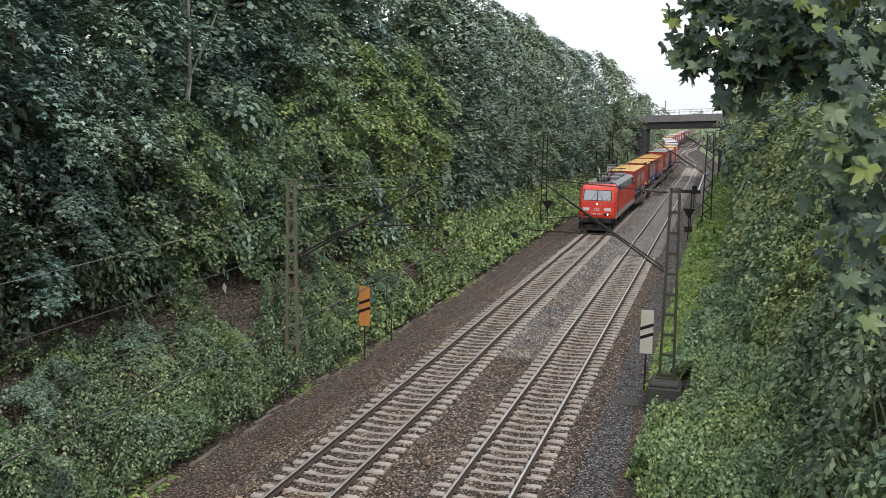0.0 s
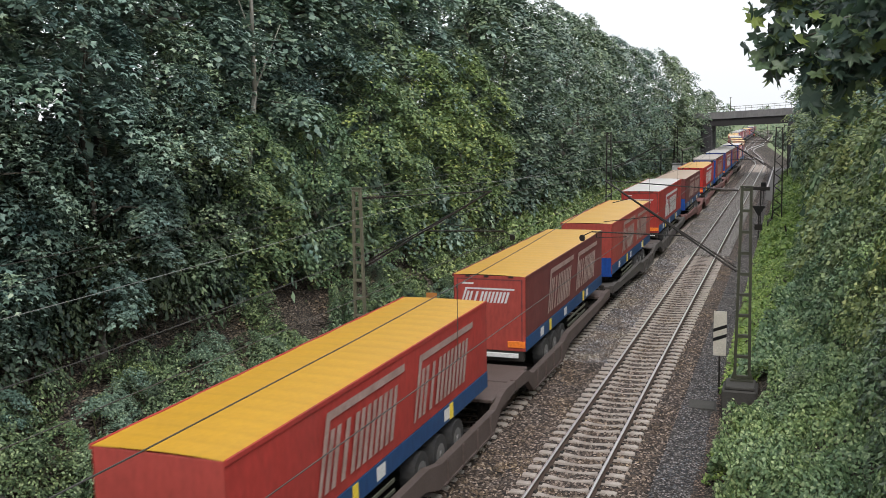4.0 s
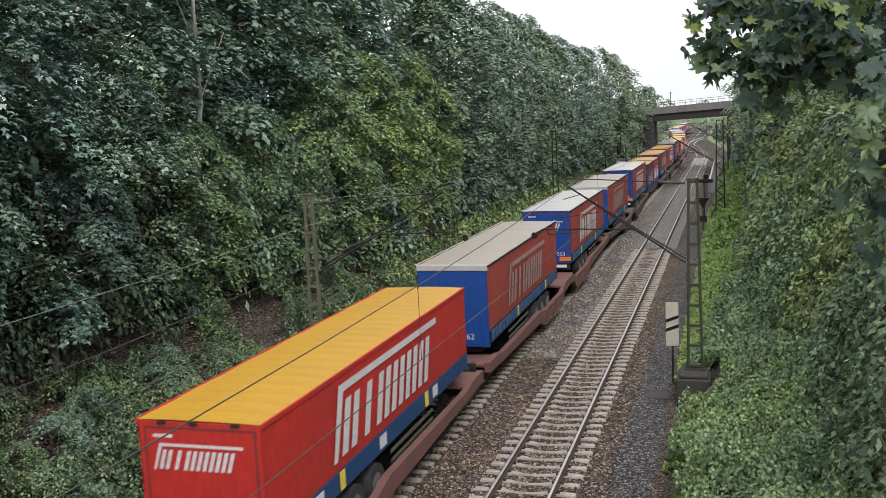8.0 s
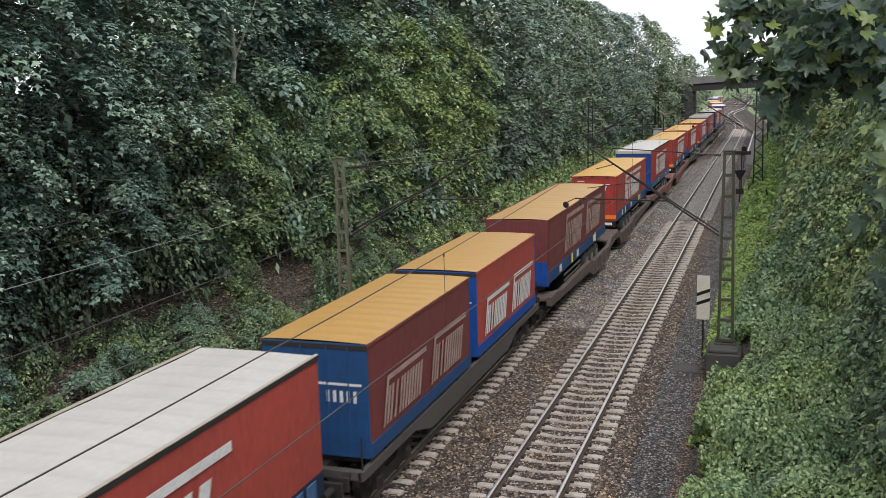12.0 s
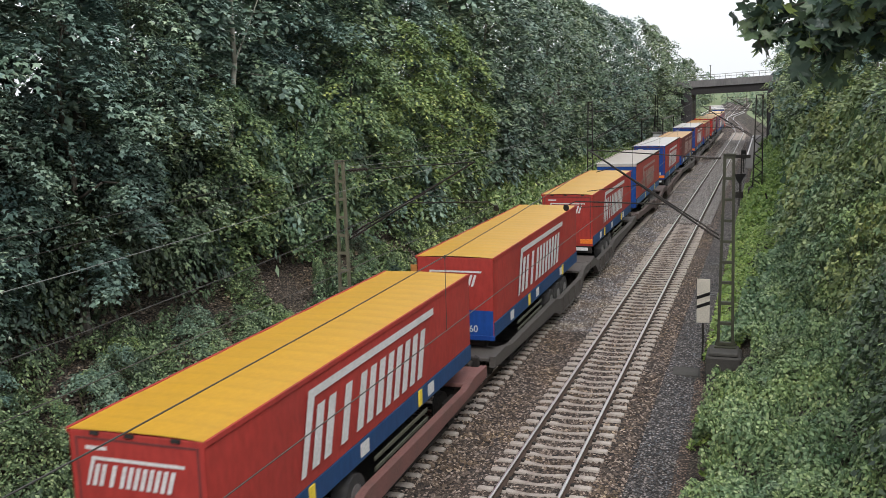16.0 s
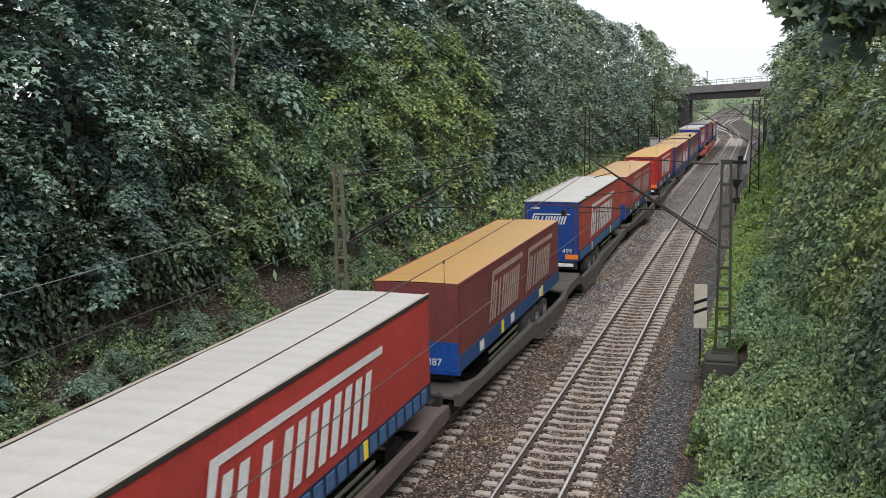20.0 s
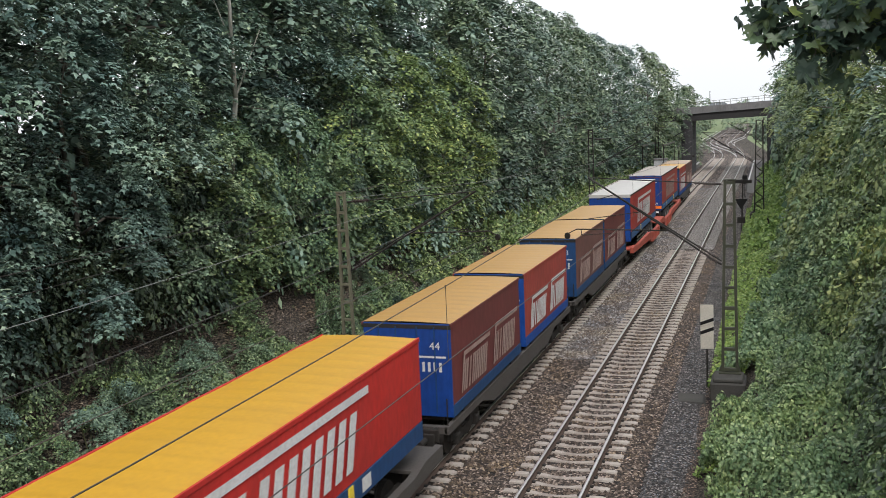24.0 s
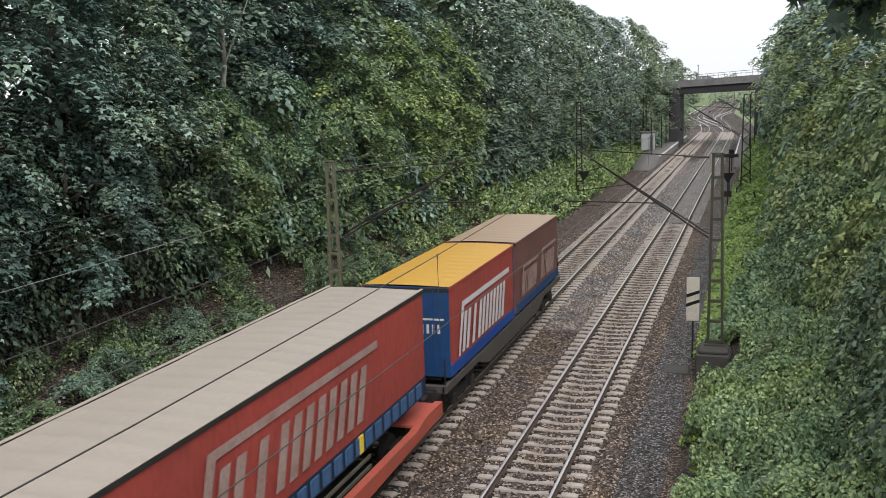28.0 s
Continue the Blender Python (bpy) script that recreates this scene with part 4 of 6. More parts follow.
def build_trailer(roof, side, front, kind, number, label, mark=1, h=4.25):
    """A 13.5 m curtain-sided semi-trailer; its leading wall is at y = 0, the rail at z = 0. kind: rear or front leads."""
    L, W, Z0, Z1 = 13.5, 1.275, 1.98, h
    t = thing("semi_trailer", label, "trailer", "trailers on the train")
    seed = len(label) * 7 + len(roof) * 3 + (int(number) if number else 5)
    rs = np.random.default_rng(seed)
    ph = rs.uniform(0, 6, 6)

    def curtain(sx):
        def place(u, v):
            y, z = u * L, Z0 + v * (Z1 - 0.1 - Z0)
            bulge = math.sin(math.pi * v) * (0.018 + 0.012 * math.sin(y * 1.1 + ph[0]) + 0.007 * math.sin(y * 4.2 + ph[1] + 2 * v))
            return (sx * (W - 0.02 + bulge * (0 if u in (0, 1) else 1)), y, z)
        return sheet(54, 6, place, M[side], "curtain")

    for sx in (-1, 1):
        part("curtain", curtain(sx), None, t, "weathered tarpaulin side curtain")

    def roof_sheet(u, v):
        y, x = u * L, (v * 2 - 1) * W
        crown = 0.028 * (1 - (v * 2 - 1) ** 2) - (0.016 if roof in ("cream", "white") else 0.012) * (math.sin(y / 0.62 * math.pi) ** 2) * (1 if 0 < v < 1 else 0) + 0.006 * math.sin(3 * y + 5 * v + ph[2])
        return (x, y, Z1 + crown - 0.03)
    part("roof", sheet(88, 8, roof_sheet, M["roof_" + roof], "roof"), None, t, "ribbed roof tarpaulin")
    rail_c = "white" if front in ("blue", "navy") else side
    for sx in (-1, 1):
        bm = box(bm_new(), sx * W - 0.035, sx * W + 0.012, 0, L, Z1 - 0.11, Z1 - 0.01, 0.01)
        part("roof_rail", bm, M["dark_steel" if rail_c == "white" else side], t)
        if rail_c == "white":
            part("rail_cap", box(bm_new(), sx * W - 0.06, sx * W + 0.016, 0, L, Z1 - 0.012, Z1 + 0.01, 0.006), M["roof_cream"], t)
    for y0, y1, nm in ((0.0, 0.06, "leading_wall"), (L - 0.06, L, "trailing_wall")):
        part(nm, box(bm_new(), -W + 0.035, W - 0.035, y0, y1, 1.5, Z1 - 0.04, 0.01), M[front], t)
    # lower side boards with ribs
    for sx in (-1, 1):
        bm = box(bm_new(), sx * W - 0.03, sx * W + 0.0, 0.02, L - 0.02, 1.52, Z0 - 0.01)
        # behind slats a near-black blue board stands in for shade in the open gaps
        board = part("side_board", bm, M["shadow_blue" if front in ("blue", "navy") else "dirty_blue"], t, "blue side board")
        if front in ("blue", "navy"):
            rib = shared("rib", lambda: finish("slat", box(bm_new(), -0.01, 0.025, 0, 0.37, 1.57, Z0 - 0.05, 0.01), M["slat_blue"]))
            for i in range(24 if sx > 0 else 0):
                part("slat", rib, None, board).matrix_basis = pose(W, 0.22 + i * 0.545, 0)
        else:
            for y in (1.9, 5.6, 9.8):
                part("white_tag", box(bm_new(), sx * W + 0.001, sx * W + 0.008, y, y + 0.45, 1.6, Z0 - 0.08), M["white"], board)
    for y in ((3.2, 9.1) if kind == "rear" else (4.4, 10.2)):
        part("yellow_marker", box(bm_new(), W + 0.003, W + 0.03, y, y + 0.22, 1.56, 1.95), M["yellow_tag"], t)
    part("chassis", box(bm_new(), -0.9, 0.9, 0.3, L - 0.3, 1.15, 1.52), M["dark_steel"], t)
    ys = (2.7, 4.0, 5.3) if kind == "rear" else (L - 2.7, L - 4.0, L - 5.3)
    for y in ys:
        for sx in (-1, 1):
            wheel_pair(t, sx * (W - 0.19), y, 0.86, 0.5, 0.36)
        part("axle", rod(bm_new(), (-W + 0.3, y, 0.86), (W - 0.3, y, 0.86), 0.07, 8), M["dark_steel"], t)
    for z in (0.98, 1.22):
        part("side_guard", box(bm_new(), W - 0.06, W - 0.02, 6.4 if kind == "rear" else 3.0, 9.8 if kind == "rear" else 6.6, z, z + 0.1, 0.01), M["steel"], t, "grey side guard rail")
    # painted mark on the curtain and the wall
    if mark:
        ink = M["faded_mark"] if mark == 2 or roof == "cream" else M["white"]
        put_mark(t, "right", (W + 0.022, 2.9, 2.22), 7.4 if mark == 1 else 4.3, 1.55, ink)
        if mark == 2:
            put_mark(t, "right", (W + 0.022, 7.7, 2.22), 4.4, 1.5, ink)
    if kind == "rear":
        for sx in (-1, 1):
            part("tail_light", box(bm_new(), sx * 0.93 - 0.3, sx * 0.93 + 0.3, -0.03, 0.01, 1.62, 1.84, 0.01), M["lamp_orange"], t, "orange reflector panel")
            part("red_stripe", box(bm_new(), sx * 1.12 - 0.02, sx * 1.12 + 0.02, -0.006, 0.001, 1.7, Z1 - 0.14), M["maroon"], t)
        part("red_stripe", box(bm_new(), -1.09, 1.09, -0.006, 0.001, Z1 - 0.18, Z1 - 0.14), M["maroon"], t)
        part("bumper", box(bm_new(), -1.0, 1.0, -0.08, 0.02, 1.28, 1.42, 0.01), M["bumper"], t, "white under-run bumper")
        # dark box added in place of the shade behind the bumper
        part("bumper_shade", box(bm_new(), -1.15, 1.15, 0.03, 0.3, 1.15, 1.5), M["dark_steel"], t)
        part("maker_plate", box(bm_new(), -0.95, -0.55, -0.008, 0.0, Z1 - 0.34, Z1 - 0.28), M["white"], t)
        for x in (-0.75, 0.75, -0.1):
            part("hinge_strap", box(bm_new(), x - 0.08, x + 0.08, -0.03, 0.0, Z1 - 0.09, Z1 - 0.03), M["dark_steel"], t)
    else:
        if front in ("blue", "navy"):
            part("roof_header", box(bm_new(), -W, W, -0.03, 0.12, Z1 - 0.2, Z1 + 0.012, 0.02), M["roof_white"], t, "greyish white roof header")
        part("lower_panel", box(bm_new(), 0.0, W - 0.05, -0.012, 0.002, 1.5, 2.35), M["blue"], t, "blue lower wall panel")
        part("bottom_beam", box(bm_new(), -W + 0.02, W - 0.02, -0.03, 0.1, 1.4, 1.55, 0.01), M["navy"], t)
    if mark and (kind == "rear" or front in ("bright", "red")):
        put_mark(t, "end", (-0.98, -0.008, 3.22 if h > 4.1 else 3.1), 1.85, 0.5, M["white"])
    if number:
        me = number_mesh(number, 0.3, M["white"])
        o = part("fleet_number", me, None, t, "white fleet number")
        o.matrix_basis = pose(0.72 if kind == "rear" else 0.5, -0.012 if kind == "rear" else -0.016, 1.9 if kind == "rear" else 1.66, 90, 0, 0)
    return t


def build_swap_body(roof, side, front, label, number=""):
    """A 7.4 m curtain-sided swap body with flat blue ends."""
    L, W, Z0, Z1 = 7.4, 1.26, 1.28, 3.85
    t = thing("swap_body", label, "swap body", "swap bodies on the train")
    ph = len(label)

    def curtain(sx):
        def place(u, v):
            y, z = u * L, Z0 + 0.32 + v * (Z1 - 0.42 - Z0)
            b = math.sin(math.pi * v) * (0.014 + 0.012 * math.sin(y * 1.3 + ph))
            return (sx * (W - 0.02 + (0 if u in (0, 1) else b)), y, z)
        return sheet(32, 6, place, M[side], "curtain")
    for sx in (-1, 1):
        part("curtain", curtain(sx), None, t, "dusty tarpaulin side curtain")
        part("side_board", box(bm_new(), sx * W - 0.02, sx * W + 0.004, 0.02, L - 0.02, Z0, Z0 + 0.32), M["blue" if side == "rust" else "dirty_blue"], t, "grimy blue side board")
        part("roof_rail", box(bm_new(), sx * W - 0.05, sx * W + 0.01, 0, L, Z1 - 0.1, Z1 - 0.02, 0.01), M[side], t)
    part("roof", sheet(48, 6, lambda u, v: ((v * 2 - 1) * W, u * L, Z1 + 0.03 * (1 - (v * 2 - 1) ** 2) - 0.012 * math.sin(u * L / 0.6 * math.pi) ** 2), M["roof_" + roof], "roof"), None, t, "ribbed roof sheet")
    for y0, y1, nm in ((0, 0.06, "leading_wall"), (L - 0.06, L, "trailing_wall")):
        w = part(nm, box(bm_new(), -W + 0.01, W - 0.01, y0, y1, Z0, Z1 - 0.02, 0.01), M[front], t)
        if y0 == 0:
            for x in (-0.8, -0.3, 0.3, 0.8):
                part("lock_rod", rod(bm_new(), (x, -0.02, Z0 + 0.1), (x, -0.02, Z1 - 0.1), 0.018, 6), M["dirty_blue"], w)
            for x0 in (0.3, 0.46, 0.62, 0.78, 0.94):
                part("mark_bar", box(bm_new(), x0 - 0.035, x0 + 0.035, -0.012, 0.0, Z0 + 1.24, Z0 + 1.5), M["white"], w)
            part("mark_line", box(bm_new(), 0.05, 1.1, -0.01, 0.0, Z0 + 1.62, Z0 + 1.67), M["white"], w)
            part("frame_beam", box(bm_new(), -W, W, -0.01, 0.02, Z1 - 0.16, Z1 - 0.05), M["dark_steel"], w)
    if number:
        o = part("fleet_number", number_mesh(number, 0.3, M["white"]), None, t, "white fleet number")
        o.matrix_basis = pose(0.8, -0.012, Z0 + 1.85, 90, 0, 0)
    ink = M["white"] if side == "rust" else M["faded_mark"]
    if side != "rust" or roof != "yellow":
        put_mark(t, "right", (W + 0.022, 0.7, 1.75), 2.9, 1.1, ink)
        put_mark(t, "right", (W + 0.022, 3.9, 1.75), 3.0, 1.2, ink)
    else:
        put_mark(t, "right", (W + 0.022, 0.7, 1.7), 5.9, 1.5, ink)
    for y in (1.0, 6.2):
        for sx in (-1, 1):
            part("support_leg", box(bm_new(), sx * (W - 0.1) - 0.05, sx * (W - 0.1) + 0.05, y - 0.05, y + 0.05, Z0 - 0.12, Z0), M["dark_steel"], t)
    part("underframe", box(bm_new(), -0.95, 0.95, 0.1, L - 0.1, Z0 - 0.12, Z0), M["dark_steel"], t)
    return t


def rail_wheelset(parent, y, r=0.46):
    def make():
        bm = rod(bm_new(), (-0.75, 0, 0), (0.75, 0, 0), 0.08, 8)
        for sx in (-1, 1):
            rod(bm, (sx * 0.69, 0, 0), (sx * 0.82, 0, 0), r, 20)
            rod(bm, (sx * 0.66, 0, 0), (sx * 0.7, 0, 0), r + 0.028, 20)
        return finish("wheelset", bm, M["dark_steel"])
    o = part("wheelset", shared(("wheelset", r), make), None, parent)
    o.matrix_basis = pose(0, y, r)


def bogie(parent, y, wagon_paint):
    b = part("bogie", box(bm_new(), -0.95, 0.95, -0.25, 0.25, 0.55, 0.82), M["dark_steel"], parent, "dark steel bogie")
    b.matrix_basis = pose(0, y, 0)
    for sx in (-1, 1):
        part("side_frame", prism(bm_new(), [(-1.35, 0.5), (-1.3, 0.72), (-0.5, 0.74), (-0.3, 0.56), (0.3, 0.56), (0.5, 0.74), (1.3, 0.72), (1.35, 0.5), (0.9, 0.42), (0.4, 0.32), (-0.4, 0.32), (-0.9, 0.42)], "x", sx * 0.98 - 0.06, sx * 0.98 + 0.06), M["dark_steel"], b)
    for dy in (-0.9, 0.9):
        rail_wheelset(b, dy)
        for sx in (-1, 1):
            part("axle_box", box(bm_new(), sx * 1.04 - 0.1, sx * 1.04 + 0.1, dy - 0.16, dy + 0.16, 0.3, 0.6, 0.03), M["dark_steel"], b)


def buffers(parent, y, out, material):
    for sx in (-1, 1):
        bm = rod(bm_new(), (sx * 0.875, y, 1.05), (sx * 0.875, y + out * 0.42, 1.05), 0.09, 10)
        part("buffer_stem", bm, M["dark_steel"], parent)
        part("buffer_head", box(bm_new(), sx * 0.875 - 0.25, sx * 0.875 + 0.25, min(y + out * 0.4, y + out * 0.47), max(y + out * 0.4, y + out * 0.47), 0.88, 1.22, 0.02), M["dark_steel"], parent)
    part("coupling_hook", box(bm_new(), -0.09, 0.09, min(y, y + out * 0.5), max(y, y + out * 0.5), 0.92, 1.1, 0.02), M["dark_steel"], parent)


def build_pocket_wagon(length, colour, first, last, label, flip=False):
    """One half of an articulated pocket wagon; its leading end is at y = 0. first, last: ends with buffers."""
    t = thing("pocket_wagon", label, "railway wagon", "wagons of the train")
    m = M[colour]
    L = length
    for sx in (-1, 1):
        top = [(0.0, 1.12), (1.0, 1.14), (1.5, 1.05), (2.1, 0.82), (6.7, 0.82), (7.5, 1.0), (L - 2.0, 1.0), (L - 1.2, 1.14), (L, 1.12)]
        low = [(L, 0.78), (L - 1.6, 0.72), (7.8, 0.52), (6.8, 0.2), (2.2, 0.2), (1.5, 0.7), (0.0, 0.78)]
        if flip:
            top, low = [(L - y, z) for y, z in top[::-1]], [(L - y, z) for y, z in low[::-1]]
        part("side_beam", prism(bm_new(), top + low, "x", sx * 1.4 - 0.1, sx * 1.4 + 0.1), m, t, "deep kinked side beam")
        f0 = L - 6.6 if flip else 2.3
        for y in np.arange(f0 + 0.3, f0 + 4.2, 1.2):
            part("beam_rib", box(bm_new(), sx * 1.5, sx * 1.55, y, y + 0.09, 0.24, 0.8), m, t)
        part("beam_flange", box(bm_new(), sx * 1.5, sx * 1.54, f0, f0 + 4.3, 0.2, 0.25), m, t)
    part("pocket_floor", box(bm_new(), -1.25, 1.25, 2.0, L - 2.4, 0.22, 0.3), M["dark_steel"], t)
    for y0, y1 in ((0.0, 1.4 if first else 1.95), (L - (1.7 if last else 1.95), L)):
        part("end_deck", box(bm_new(), -1.35, 1.35, y0, y1, 0.95, 1.06, 0.02), m, t, "flat worn end deck")
    part("kingpin_stand", box(bm_new(), -0.5, 0.5, L - 2.2, L - 1.5, 1.06, 1.2, 0.03), M["dark_steel"], t)
    for y in np.linspace(2.6, L - 3.0, 6):
        part("cross_member", box(bm_new(), -1.3, 1.3, y - 0.09, y + 0.09, 0.3, 0.42), M["dark_steel"], t)
    bogie(t, 1.0 if first else 0.0, m)
    if last:
        bogie(t, L - 1.2, m)
    if first:
        buffers(t, 0.0, -1, m)
    if last:
        buffers(t, L, 1, m)
    return t


def build_flat_wagon(length, colour, label):
    """A flat container wagon for two swap bodies."""
    t = thing("flat_wagon", label, "railway wagon", "wagons of the train")
    m, L = M[colour], length
    for sx in (-1, 1):
        part("side_sill", prism(bm_new(), [(0, 1.16), (L, 1.16), (L, 0.95), (L - 3.2, 0.95), (L - 4.4, 0.6), (4.4, 0.6), (3.2, 0.95), (0, 0.95)], "x", sx * 1.2 - 0.06, sx * 1.2 + 0.06), m, t)
    for y in np.linspace(0.1, L - 0.1, 9):
        part("cross_member", box(bm_new(), -1.2, 1.2, y - 0.1, y + 0.1, 0.96, 1.14), m, t)
    part("centre_beam", box(bm_new(), -0.25, 0.25, 0, L, 0.9, 1.12), M["dark_steel"], t)
    for y in (2.1, L - 2.1):
        bogie(t, y, m)
    buffers(t, 0.0, -1, m)
    buffers(t, L, 1, m)
    part("hand_rail", rod(bm_new(), (1.2, L - 0.1, 1.1), (1.2, L - 0.1, 2.0), 0.02, 5), M["dark_steel"], t)
    part("hand_rail", rod(bm_new(), (1.2, 0.1, 1.1), (1.2, 0.1, 1.9), 0.02, 5), M["dark_steel"], t)
    return t


def build_locomotive():
    t = thing("electric_locomotive", "bright red four-axle electric locomotive with a sooty grey roof", "locomotive")
    # nose outline: z, set-back of the front face, half width at the front, half width of the side
    rows = [(1.18, 0.62, 1.3, 1.46), (1.5, 0.55, 1.3, 1.49), (2.5, 0.6, 1.28, 1.49), (3.45, 0.98, 1.2, 1.44), (3.66, 1.14, 1.12, 1.34), (3.82, 1.6, 0.95, 1.18)]
    END = 18.9
    bm = bm_new()
    cols = []
    for z, f, hf, hs in rows:
        back = 0.35 if z < 3.3 else 0.4
        line = [(-hf, f), (hf, f), (hs, f + back), (hs, END - f - back), (hf, END - f), (-hf, END - f), (-hs, END - f - back), (-hs, f + back)]
        cols.append([bm.verts.new((x, y, z)) for x, y in line])
    for a, b in zip(cols, cols[1:]):
        for i in range(8):
            bm.faces.new((a[i], a[(i + 1) % 8], b[(i + 1) % 8], b[i]))
    bm.faces.new(cols[0][::-1])
    bm.faces.new(cols[-1])
    bmesh.ops.recalc_face_normals(bm, faces=bm.faces[:])
    bmesh.ops.bevel(bm, geom=[e for e in bm.edges if e.calc_face_angle(0) > 0.2], offset=0.03, segments=2, affect="EDGES")
    body = part("body", bm, M["loco_red"], t, "glossy traffic-red body shell")
    # grey roof with sloped vent panels, short of both cabs
    bm = prism(bm_new(), [(-1.5, 3.24), (1.5, 3.24), (1.4, 3.72), (1.15, 3.93), (-1.15, 3.93), (-1.4, 3.72)], "y", 2.55, END - 2.55)
    part("roof", bm, M["loco_roof"], t, "sooty grey roof with sloped sides")
    for i in range(8):
        y = 2.9 + i * 1.65
        for sx in (-1, 1):
            bm = prism(bm_new(), [(sx * 1.512, 3.29), (sx * 1.43, 3.69), (sx * 1.41, 3.685), (sx * 1.49, 3.28)], "y", y, y + 1.35)
            part("vent_panel", bm, M["dark_steel" if i in (0, 7) else "loco_roof"], t)
    part("roof_walkway", box(bm_new(), -0.35, 0.35, 2.7, END - 2.7, 3.93, 3.99, 0.01), M["dark_steel"], t)
    for sx in (-1, 1):
        part("skirt", box(bm_new(), sx * 1.47 - 0.03, sx * 1.47 + 0.032, 1.1, END - 1.1, 1.12, 1.56, 0.01), M["loco_grey"], t, "dusty light grey lower band")
    # cab faces, both ends
    for end in (0, 1):
        s = 1 if end == 0 else -1
        Y = (lambda v: v) if end == 0 else (lambda v: END - v)

        def quad(name, pts, material, label="", parent=t):
            bm = bm_new()
            lo = [bm.verts.new((x, Y(y), z)) for x, y, z in pts]
            hi = [bm.verts.new((x, Y(y + 0.03), z)) for x, y, z in pts]
            bm.faces.new(lo)
            bm.faces.new(hi[::-1])
            for i in range(len(pts)):
                bm.faces.new((lo[i], hi[i], hi[(i + 1) % len(pts)], lo[(i + 1) % len(pts)]))
            bmesh.ops.recalc_face_normals(bm, faces=bm.faces[:])
            return part(name, bm, material, parent, label)

        fy = lambda z: 0.6 + max(0, z - 2.5) * 0.4 - 0.02
        quad("windscreen_frame", [(-1.17, fy(2.58) - 0.002, 2.58), (1.17, fy(2.58) - 0.002, 2.58), (1.12, fy(3.42) - 0.002, 3.42), (-1.12, fy(3.42) - 0.002, 3.42)], M["black"])
        for x0, x1 in ((-1.1, -0.04), (0.04, 1.1)):
            quad("windscreen_pane", [(x0, fy(2.62) - 0.012, 2.62), (x1, fy(2.62) - 0.012, 2.62), (x1 * 0.96, fy(3.38) - 0.012, 3.38), (x0 * 0.96, fy(3.38) - 0.012, 3.38)], M["glass"], "reflecting windscreen pane")
        for sx in (-1, 1):
            part("wiper", rod(bm_new(), (sx * 0.55, Y(fy(2.5) - 0.04), 2.5), (sx * 0.12, Y(fy(3.2) - 0.04), 3.2), 0.012, 5), M["black"], t)
            quad("white_plate", [(sx * 0.86 - 0.26, 0.55, 1.78), (sx * 0.86 + 0.26, 0.55, 1.78), (sx * 0.86 + 0.26, 0.57, 2.02), (sx * 0.86 - 0.26, 0.57, 2.02)], M["white"], "blank white marker plate")
            part("headlamp", rod(bm_new(), (sx * 0.88, Y(0.5), 1.5), (sx * 0.88, Y(0.6), 1.5), 0.07, 14), M["headlamp" if end == 0 else "white"], t, "lit round headlamp")
            part("lamp_housing", box(bm_new(), sx * 0.82 - 0.24, sx * 0.82 + 0.2, min(Y(0.53), Y(0.6)), max(Y(0.53), Y(0.6)), 1.41, 1.59, 0.02), M["black"], t)
            part("mirror_box", box(bm_new(), sx * 1.0 - 0.06, sx * 1.0 + 0.06, min(Y(1.75), Y(1.9)), max(Y(1.75), Y(1.9)), 3.86, 4.02, 0.02), M["dark_steel"], t)
        part("top_lamp", rod(bm_new(), (0, Y(0.54), 2.32), (0, Y(0.64), 2.32), 0.066, 14), M["headlamp" if end == 0 else "white"], t, "lit upper headlamp")
        quad("emblem_plate", [(-0.19, 0.553, 1.78), (0.19, 0.553, 1.78), (0.19, 0.565, 2.0), (-0.19, 0.565, 2.0)], M["white"], "white emblem plate")
        for x in (-0.08, 0.08):
            quad("emblem_bar", [(x - 0.055, 0.545, 1.82), (x + 0.055, 0.545, 1.82), (x + 0.055, 0.557, 1.96), (x - 0.055, 0.557, 1.96)], M["loco_red"])
        for k in range(7):
            if k not in (3,):
                quad("number_bar", [(-0.42 + k * 0.12, 0.535, 1.47), (-0.35 + k * 0.12, 0.535, 1.47), (-0.35 + k * 0.12, 0.54, 1.57), (-0.42 + k * 0.12, 0.54, 1.57)], M["white"])
        a, b = sorted((Y(0.45), Y(0.95)))
        part("buffer_beam", box(bm_new(), -1.4, 1.4, a, b, 0.8, 1.2, 0.03), M["black"], t, "black sooty buffer beam")
        bm = prism(bm_new(), [(Y(0.7), 0.82), (Y(0.4), 0.2), (Y(0.55), 0.18), (Y(1.0), 0.82)], "x", -1.15, 1.15)
        part("snow_plough", bm, M["black"], t)
        for sx in (-1, 1):
            a, b = sorted((Y(0.0), Y(0.06)))
            part("buffer_head", box(bm_new(), sx * 0.9 - 0.3, sx * 0.9 + 0.3, a, b, 0.85, 1.22, 0.03), M["dark_steel"], t)
            part("buffer_stem", rod(bm_new(), (sx * 0.9, Y(0.05), 1.04), (sx * 0.9, Y(0.5), 1.04), 0.13, 12), M["black"], t)
            part("cab_step", box(bm_new(), sx * 1.3 - 0.08, sx * 1.3 + 0.08, min(Y(0.6), Y(0.75)), max(Y(0.6), Y(0.75)), 0.3, 0.85), M["black"], t)
        a, b = sorted((Y(0.1), Y(0.5)))
        part("coupling_hook", box(bm_new(), -0.1, 0.1, a, b, 0.75, 1.15, 0.03), M["black"], t)
